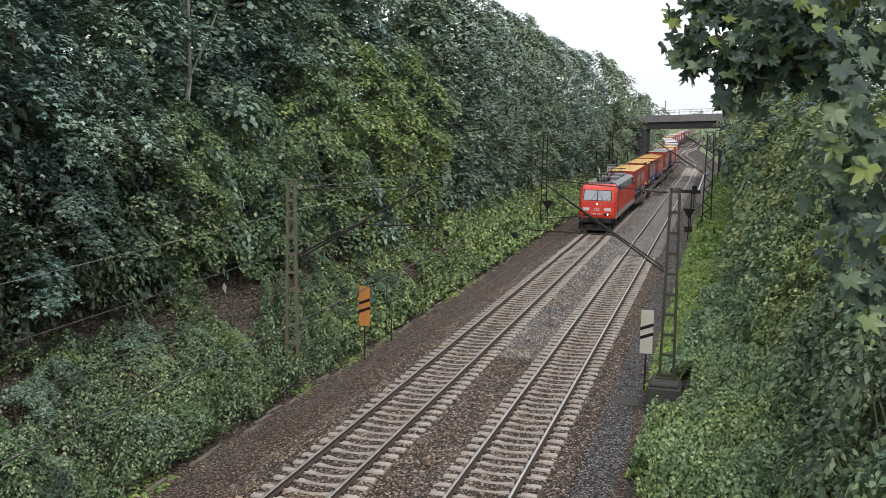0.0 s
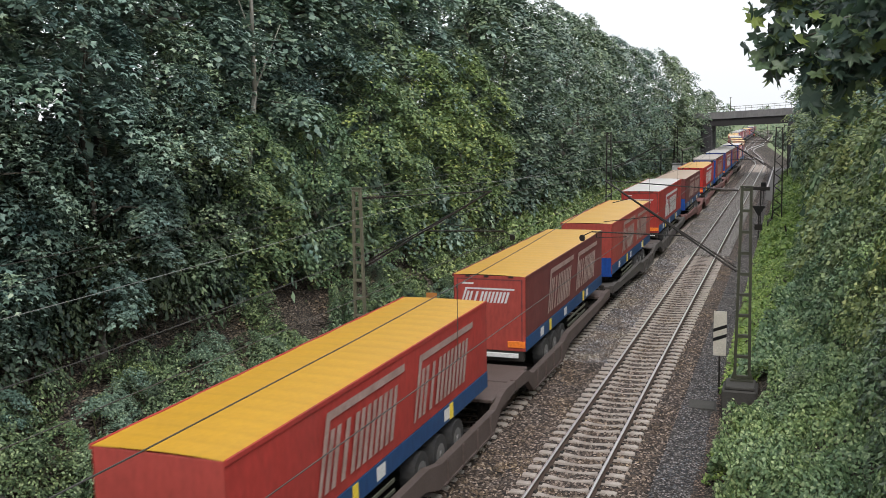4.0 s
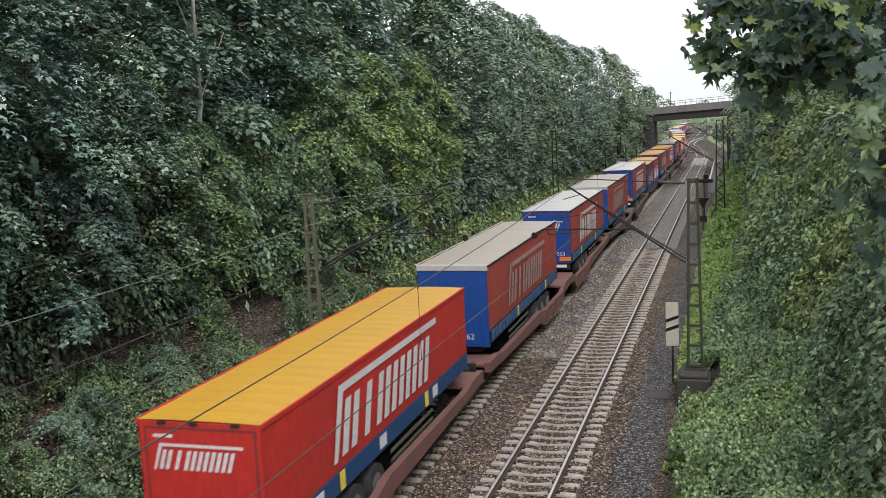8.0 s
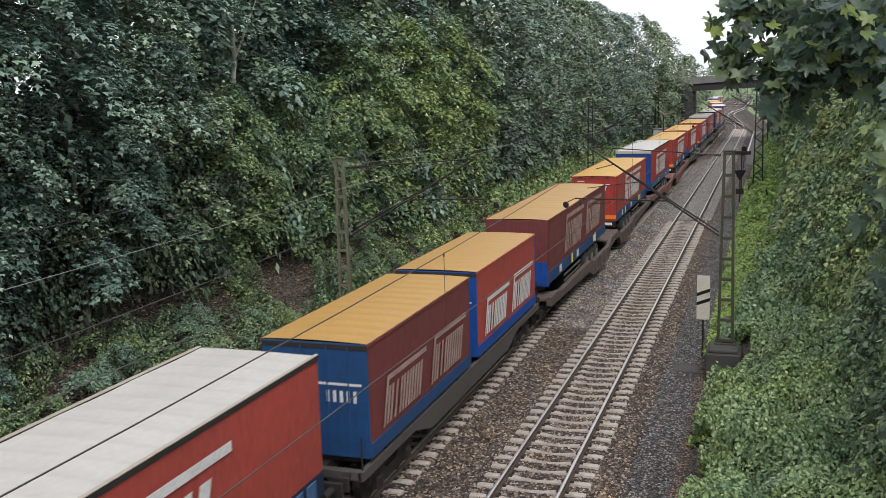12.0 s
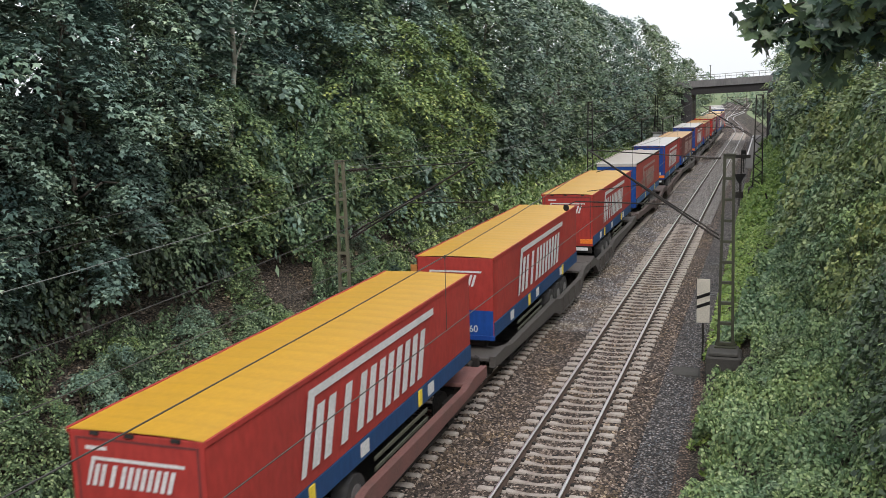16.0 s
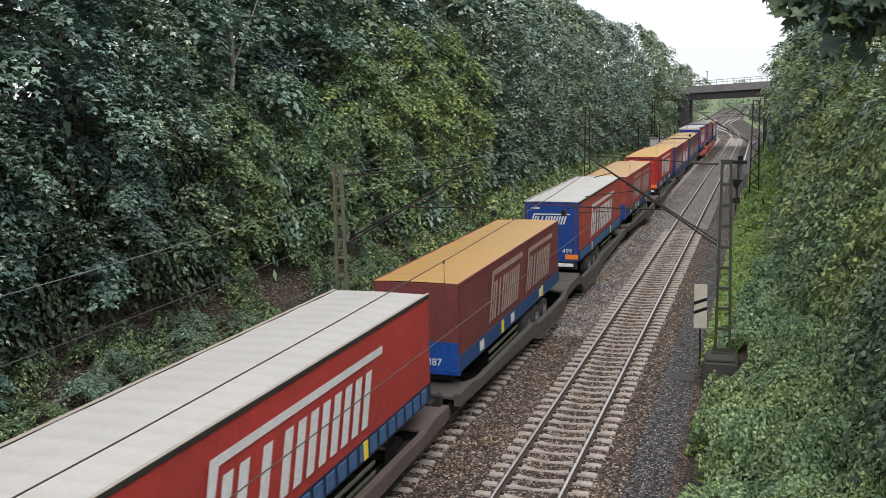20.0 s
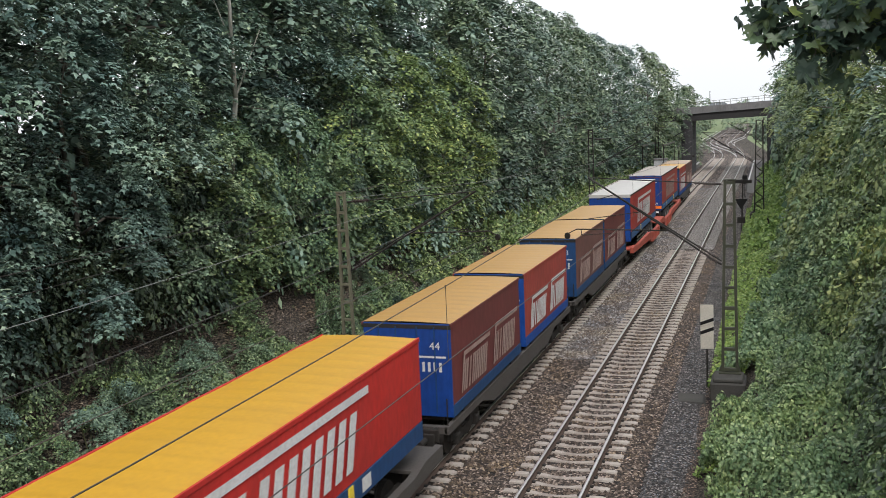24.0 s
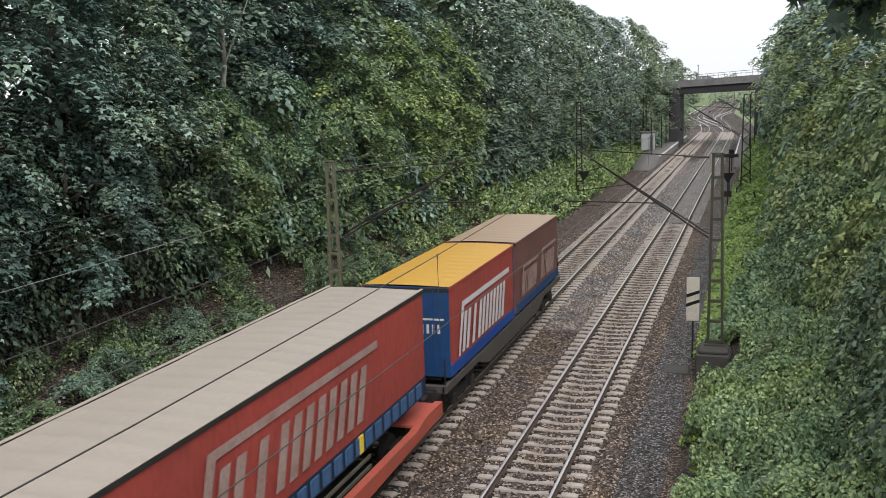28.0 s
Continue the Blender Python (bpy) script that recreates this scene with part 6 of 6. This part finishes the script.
# shrubs: domes of small drooping boughs
SHRUBS = {}
for far in (0, 1, 2):
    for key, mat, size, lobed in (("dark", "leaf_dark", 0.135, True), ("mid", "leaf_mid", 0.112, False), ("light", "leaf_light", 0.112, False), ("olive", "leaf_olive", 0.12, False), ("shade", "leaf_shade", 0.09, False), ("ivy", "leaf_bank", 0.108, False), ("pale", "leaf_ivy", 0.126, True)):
        SHRUBS[key, far] = []
        for k in range(2):
            r = np.random.default_rng(70 + k + len(key))
            n = 40
            h = r.permutation((np.arange(n) + r.uniform(0, 1, n)) / n)
            ang = r.uniform(0, 6.28, n)
            rr = 1.3 * np.sqrt(np.clip(1.03 - h ** 2, 0, 1)) * r.uniform(0.72, 1.1, n)
            cen = np.stack([rr * np.cos(ang), rr * np.sin(ang), 0.12 + 1.65 * h], 1)
            axes = unit(np.stack([np.cos(ang), np.sin(ang), 1.0 + 1.2 * h], 1) + r.normal(0, 0.25, (n, 3)))
            p, f = clump_leaves(cen, axes, r.uniform(0.26, 0.44, n), (34 if lobed else 76 if key == "shade" else 56) // (1, 4, 2)[far], r)
            v, q = leaf_arrays(p, f, size * (1.04, 2.1, 1.5)[far], r, lobed=lobed and far == 0)
            bm = bm_new()
            for c in cen[:10]:
                rod(bm, (0, 0, -0.2), tuple(c), 0.025, 5, 0.01)
            SHRUBS[key, far].append((array_mesh("foliage", v, q, M[mat]), finish("stem", bm, M["stem"])))


def shrub(key, k, x, y, s, label, squash=1.0):
    z = float(bank_height(x, y))
    px, py, _ = on_line(x, y)
    t = thing("shrub", label, "shrub", "shrubs on the banks", at=pose(px, py, z - 0.1, 0, 0, (x * 91 + y * 57) % 360) @ Matrix.Diagonal((s, s, s * squash, 1)))
    leaves, stem = SHRUBS[key, 1 if y > 62 else 2 if s < 0.5 or y > 45 else 0][k % 2]
    part("stem", stem, None, t)
    part("foliage", leaves, None, t)


sr = random.Random(3)
NAMED = {"dark": "dark green", "mid": "green", "light": "yellow-green", "ivy": "green", "shade": "shade-darkened green", "olive": "olive green", "pale": "pale green"}
for i in range(66):  # closed skirt of the left wood, down to the ground
    y = 15 + i * (1.45 if i < 32 else 2.6) + (0 if i < 32 else -36.8)
    # near plants take leaf_shade, with the overhang's shade in their colour
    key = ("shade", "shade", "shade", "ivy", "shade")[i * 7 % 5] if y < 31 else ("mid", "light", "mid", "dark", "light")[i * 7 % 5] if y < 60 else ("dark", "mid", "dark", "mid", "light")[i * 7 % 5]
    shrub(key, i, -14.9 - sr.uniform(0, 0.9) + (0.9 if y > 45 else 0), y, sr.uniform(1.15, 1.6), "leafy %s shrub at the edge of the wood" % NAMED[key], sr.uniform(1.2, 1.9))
for i in range(26):  # second tier behind it
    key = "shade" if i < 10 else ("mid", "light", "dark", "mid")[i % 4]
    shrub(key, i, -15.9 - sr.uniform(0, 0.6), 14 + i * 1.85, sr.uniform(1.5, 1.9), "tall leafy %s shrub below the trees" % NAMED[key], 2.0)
for x, y, s, key in ((-11.3, 25.5, 0.62, "mid"), (-12.0, 20.0, 0.7, "mid"), (-10.6, 29.2, 0.6, "light"), (-10.3, 22.0, 0.55, "mid"), (-11.0, 33.5, 0.55, "ivy"), (-9.9, 26.5, 0.5, "ivy"), (-12.2, 29.5, 0.5, "ivy"), (-11.5, 17.0, 0.75, "ivy"), (-9.9, 18.5, 0.6, "mid")):
    shrub(key, int(y), x, y, s, "small leafy green shrub on the bare bank")
for i in range(64):
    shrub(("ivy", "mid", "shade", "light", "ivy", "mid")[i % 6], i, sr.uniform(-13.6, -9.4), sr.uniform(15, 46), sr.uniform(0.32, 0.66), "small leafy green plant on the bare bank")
for i in range(34):  # hedge wall on the other bank
    y = 13 + i * (2.0 if i < 24 else 4.2) - (0 if i < 24 else 50.6)
    sc = sr.uniform(0.8, 1.4)
    x = float(np.interp(y, [13, 24, 42, 70, 120], [7.1, 6.9, 6.5, 6.6, 6.6])) + 1.15 * sc + sr.uniform(-0.5, 0.5)
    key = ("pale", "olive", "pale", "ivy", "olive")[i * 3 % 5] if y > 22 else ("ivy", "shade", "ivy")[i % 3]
    shrub(key, i, x, y, sc, "dense %s shrub overgrown with climbing leaves" % NAMED[key], sr.uniform(1.5, 1.9))
for i in range(30):
    y = 22 + i * 3.4
    sc = sr.uniform(1.35, 1.7)
    shrub(("olive", "pale", "olive", "light")[i % 4], i, 8.3 + 1.1 * sc - 0.006 * max(0, y - 40), y, sc, "tall dense green shrub on the bank", 2.0)
for i in range(8):  # below the far bridge's abutment
    shrub(("dark", "mid")[i % 2], i, -9.9 - 0.5 * (i % 3), 138 + 1.6 * i, 1.4, "dark green shrub beside the bridge abutment", 1.8)


for i in range(9):
    shrub(("mid", "dark", "ivy")[i % 3], i, 7.4 + 0.2 * (i % 3), 112 + 4.2 * i, 1.5, "tall green shrub near the far bridge", 2.6)


for i in range(60):  # low bushes on the open bank
    y = 13 + 46 * (i / 60) + sr.uniform(-0.8, 0.8)
    x = sr.choice((sr.uniform(5.6, 6.8), sr.uniform(4.8, 6.2)))
    if (abs(y - 31) < 2.4 and x < 5.2) or (y > 40 and x < 5.9):
        continue
    shrub(("pale", "ivy", "pale", "ivy", "pale", "light")[i % 6], i, x, y, sr.uniform(0.3, 0.5) + 0.12 * (x - 4.6), "low green bush with broad leaves on the slope", 0.7)


# ground cover: leaves strewn over the banks
def cover(name, x0, x1, y0, y1, count, size, material, lift, label, bare=None, category="ground cover"):
    r = np.random.default_rng(int(count) % 997)
    n = int(count)
    x, y = r.uniform(x0, x1, n), r.uniform(y0, y1, n)
    if bare is not None:
        k = bare(x, y, r)
        x, y = x[k], y[k]
    def lumps(x, y):
        a = np.abs(np.sin(x * 2.1 + 1.3 * np.sin(y * 0.9)) * np.sin(y * 1.7 + x + 0.8 * np.sin(1.9 * x)))
        c = np.abs(np.sin(x * 4.3 + y * 2.2) * np.sin(y * 3.7 - 1.9 * x))
        e = np.abs(np.sin(x * 9.1 + 1.7 * np.sin(3 * y)) * np.sin(y * 8.3 + 1.5 * np.sin(4 * x)))
        return lift * (0.1 + 0.8 * np.sqrt(a) + 0.35 * np.sqrt(c) + 0.2 * np.sqrt(e)) * (0.75 + 0.5 * np.sin(0.7 * y + 1.1 * x) ** 2)
    h = lumps(x, y)
    z = bank_height(x, y) + h * (1 - 0.6 * r.uniform(0, 1, len(x)) ** 3)
    b = -drift(y)
    f = np.stack([-(lumps(x + 0.04, y) - h) / 0.04, -(lumps(x, y + 0.04) - h) / 0.04 - 0.1, np.full(len(x), 1.3)], 1)
    f = unit(f)
    v, q = leaf_arrays(np.stack([x - b, y, z], 1), f, size, r, 0.35, 0.2)
    ob = new(name, array_mesh(name, v, q, material))
    return tagged(ob, label, category, kind="stuff")


def off_block(x, y, r):
    """Keeps the mast's concrete block and the path's uneven edge clear."""
    return ~((np.abs(x - 3.85) < 0.85) & (y > 29.4) & (y < 32.6)) & (x > 3.55 + 0.3 * np.sin(0.9 * y) + 0.2 * np.sin(2.7 * y))


def patchy(x, y, r):
    g = np.sin(x * 0.9 + 0.6 * y) * np.sin(0.45 * y - 0.7 * x) + 0.35 * np.sin(2.3 * x + y) + np.clip((y - 44) / 25, 0, 1.2) - 0.22 * np.clip(-(x + 10.4), 0, 2) * (y < 46) + 0.7 * (x > -10.6) + 0.42
    return g > r.uniform(-0.25, 0.3, len(x))


cover("ivy_cover", -13.6, -8.7, 12, 36, 90000, 0.102, M["leaf_bank"], 0.72, "low dark green ivy and bramble on the near slope", patchy)
cover("ivy_cover", -13.6, -8.7, 36, 60, 34000, 0.17, M["leaf_bank"], 0.55, "low green ivy and bramble on the cutting slope", patchy)
cover("ivy_cover", -13.4, -8.6, 60, 150, 36000, 0.26, M["leaf_ivy"], 0.8, "low green undergrowth on the slope")
cover("leaf_litter", -15, -8.8, 12, 60, 24000, 0.13, M["dead_leaf"], 0.06, "dry brown leaf litter on the bare slope")
cover("bank_cover", 3.35, 8.2, 9, 33, 100000, 0.098, M["leaf_ivy"], 0.75, "dense low green leaves covering the near slope", off_block)
cover("bank_cover", 3.35, 8.2, 33, 62, 42000, 0.16, M["leaf_ivy"], 0.7, "dense low green leaves covering the cutting slope", lambda x, y, r: x > 3.6 + np.clip((y - 36) * 0.16, 0, 2.0) + 0.5 * np.sin(0.8 * y) * np.sin(0.31 * y))
cover("bank_cover", 3.6, 8.4, 62, 150, 26000, 0.26, M["grass"], 0.55, "light green grass and weeds on the slope")
cover("grass_edge", 3.1, 4.4, 8, 34, 7000, 0.11, M["grass"], 0.28, "light green grass along the path's edge", off_block)
cover("grass_edge", -9.0, -8.3, 13, 60, 5000, 0.12, M["grass"], 0.14, "grass tufts along the bank foot", lambda x, y, r: np.sin(1.3 * y) + np.sin(0.37 * y + 1) > 0.2)
cover("grass_edge", 3.1, 6.2, 33, 95, 38000, 0.15, M["grass"], 0.36, "light green grass along the path's edge")
cover("ivy_cover", 8, 14, 6, 150, 16000, 0.3, M["leaf_mid"], 1.0, "green undergrowth under the trees")
cover("far_meadow", -40, 40, 190, 420, 16000, 1.1, M["leaf_far"], 1.2, "distant green scrub beside the station tracks", lambda x, y, r: np.abs(x + 2.5) > 9)


# overhanging maple beside the camera
def maple_leaf():
    pts = []
    for a, d in ((-90, 0.05), (-52, 0.34), (-30, 0.46), (-8, 0.68), (8, 0.56), (22, 0.49), (34, 0.66), (44, 0.92), (55, 0.72), (68, 0.53), (76, 0.7), (82, 0.82), (90, 1.08)):
        pts.append((d * math.cos(radians(a)), d * math.sin(radians(a))))
    pts = pts + [(-x, y) for x, y in pts[-2:0:-1]]
    bm = bm_new()
    c = bm.verts.new((0, 0.1, 0))
    ring = [bm.verts.new((x, y, 0.1 * abs(x) - 0.42 * x * x - 0.28 * max(0, y) ** 2 + 0.04 * math.sin(9 * x))) for x, y in pts]
    for i in range(len(ring)):
        bm.faces.new((c, ring[i], ring[(i + 1) % len(ring)]))
    me = finish("leaf", bm, M["leaf_maple"])
    for p in me.polygons:
        p.use_smooth = True
    return me


MAPLE = maple_leaf()


def maple_branch(start, centre, radii, leaves, size, label, seed):
    """A bough that ends in a dense spray of large five-lobed leaves."""
    r = random.Random(seed)
    a, c = Vector(start), Vector(centre)
    t = thing("maple_branch", label, "branch", "overhanging maple branches", at=pose(*start))
    bm = bm_new()
    pts = [Vector((0, 0, 0)).lerp(c - a, k / 6) + Vector((0, 0, 0.12 * math.sin(math.pi * k / 6))) for k in range(7)]
    for k in range(6):
        rod(bm, pts[k], pts[k + 1], 0.02 * (1 - k / 7), 6, 0.02 * (1 - (k + 1) / 7))
    tips = []
    for k in range(max(5, leaves // 6)):
        d = Vector((r.gauss(0, 1), r.gauss(0, 1), r.gauss(0, 1))).normalized() * r.uniform(0.3, 1.0) ** 0.5
        e = (c - a) + Vector((d.x * radii[0], d.y * radii[1], d.z * radii[2]))
        s = min(pts[3:] + tips, key=lambda q: (q - e).length)
        rod(bm, s, e, 0.0025, 4, 0.0015)
        tips.append(e)
    part("bough", bm, M["bark"], t)
    for k in range(leaves):
        p = tips[k % len(tips)] + Vector((r.uniform(-1, 1), r.uniform(-1, 1), r.uniform(-1, 0.6))) * 0.085
        o = part("leaf", MAPLE, None, t)
        sc = size * r.uniform(0.65, 1.2)
        o.matrix_basis = Matrix.LocRotScale(p, Euler((radians(r.gauss(-118, 24)), radians(r.gauss(0, 22)), radians(r.gauss(0, 45)))), (sc, sc, sc))
    return t


# loose stones lying on the bed and the path
def loose_stones(name, x0, x1, y0, y1, count, size, z_of, material, label, keep=None):
    r = np.random.default_rng(count)
    x, y = r.uniform(x0, x1, count), y0 + (y1 - y0) * r.uniform(0, 1, count) ** 1.25
    if keep is not None:
        k = keep(x, y)
        x, y = x[k], y[k]
    n = len(x)
    octa = np.array([(1, 0, 0), (0, 1, 0), (-1, 0, 0), (0, -1, 0), (0, 0, 0.8)], float)
    tri = np.array([(0, 1, 4), (1, 2, 4), (2, 3, 4), (3, 0, 4)])
    v = octa[None] * (size * r.uniform(0.55, 1.35, (n, 1, 3))) + r.normal(0, size * 0.16, (n, 5, 3))
    a = r.uniform(0, 6.28, n)[:, None]
    v = np.stack([v[..., 0] * np.cos(a) - v[..., 1] * np.sin(a), v[..., 0] * np.sin(a) + v[..., 1] * np.cos(a), v[..., 2]], -1)
    v += np.stack([x, y, z_of(x) + size * 0.15], 1)[:, None, :]
    f = (tri[None] + 5 * np.arange(n)[:, None, None]).reshape(-1, 3)
    ob = new(name, array_mesh(name, v.reshape(-1, 3), f, material))
    return tagged(ob, label, "stones", kind="stuff")


def off_sleepers(x, y):
    near = np.minimum(np.abs(x - XR), np.abs(x - XL))
    first = np.where(np.abs(x - XR) < np.abs(x - XL), 12.2, 12.5)
    ph = np.mod(y - first + 0.3, SLEEPER) - 0.3
    return ((near > 1.33) | (np.abs(ph) > 0.11)) & (np.abs(near - RAIL_X) > 0.1)


bed_z = lambda x: np.interp(x, [-7.3, -6.4, -5.85, -5.2, -4.15, -3.1, -2.55, -2.1, -1.6, -1.05, 0, 1.05, 1.7, 2.0], [-0.86, -0.5, -0.27, -0.235, -0.25, -0.235, -0.27, -0.33, -0.27, -0.235, -0.25, -0.235, -0.27, -0.36])
path_z = lambda x: np.interp(x, [1.95, 2.2, 2.75, 3.15, 3.5], [-0.4, -0.37, -0.42, -0.5, -0.75])
loose_stones("ballast_stones", -6.6, 1.95, 16, 62, 44000, 0.05, bed_z, M["stone"], "loose grey-brown ballast stones between the sleepers", off_sleepers)
loose_stones("path_stones", 1.9, 3.2, 18, 55, 5000, 0.035, path_z, M["stone_dark"], "loose dark grey stones on the path")
loose_stones("soil_stones", -8.5, -6.5, 16, 55, 3500, 0.035, lambda x: np.full(len(x), -0.68), M["stone"], "small stones strewn on the soil path")

loose_stones("pale_stones", -2.95, -1.15, 36, 120, 12000, 0.06, bed_z, M["stone_pale"], "pale fresh ballast stones between the tracks", off_sleepers)

# the maple that the branches belong to stands beside the view
maple = thing("maple_tree", "grey-barked maple trunk beside the viewpoint", "tree", at=pose(8.6, 4.8, float(bank_height(8.6, 4.8))))
bm = bm_new()
for k in range(6):
    rod(bm, (0.03 * k, 0, 1.5 * k - 0.5), (0.03 * k + 0.03, 0, 1.5 * k + 1.0), 0.2 - 0.02 * k, 10, 0.18 - 0.02 * k)
part("trunk", bm, M["bark"], maple, "", True)
BRANCHES = []
for start, centre, radii, count, seed in (((8.7, 4.8, 10.3), (5.42, 5.1, 9.6), (0.37, 0.28, 0.27), 380, 4), ((8.7, 4.8, 10.1), (5.78, 5.0, 9.62), (0.36, 0.3, 0.36), 300, 5), ((8.7, 4.8, 10.0), (5.36, 5.05, 9.33), (0.12, 0.12, 0.12), 34, 7), ((8.7, 4.8, 10.3), (5.07, 5.1, 9.76), (0.17, 0.12, 0.1), 50, 8), ((8.7, 4.8, 10.2), (5.1, 5.12, 9.52), (0.12, 0.1, 0.09), 32, 9),
                                           ((8.7, 4.8, 9.9), (5.84, 3.9, 8.92), (0.24, 0.25, 0.52), 230, 6)):
    BRANCHES.append((maple_branch(start, centre, radii, int(count * 1.2), 0.074, "dark green maple branch with broad lobed leaves", seed), start))
# how the branches sway, fitted to the camera's view: seconds, sideways, up
SWAY = [(0, 0, 0), (1, -0.007, -0.018), (2, -0.016, -0.043), (4.6, -0.055, -0.013), (5, -0.091, -0.034), (6, -0.103, -0.017), (7, -0.093, -0.028), (8, -0.141, -0.06), (9, -0.167, -0.085), (10, -0.163, -0.093), (11, -0.169, -0.191), (12, -0.192, -0.227), (12.5, -0.19, -0.199), (14.5, -0.114, -0.1), (15, -0.134, -0.123), (16, -0.083, -0.039), (17, -0.126, -0.104), (18, -0.137, -0.136), (19, 0.006, 0.026), (20, 0.038, 0.104), (21, 0.018, 0.057), (21.5, 0.009, 0.031), (23.5, 0.006, 0.097), (24, 0.008, 0.078), (25, 0.017, 0.057), (26, 0.044, 0.079), (27, 0.02, 0.1), (28, 0.13, 0.17)]


# ---- what moves ----
def motions():
    for ob, offset, length in rolling:
        walk(ob, train_rows(offset, length))
    for ob, start, end, passing in CARS:
        walk(ob, car_rows(start, end, passing))
    for ob, (x, y, z) in BRANCHES:
        walk(ob, [(t, pose(x + dx, y, z + dz)) for t, dx, dz in SWAY])


motions()
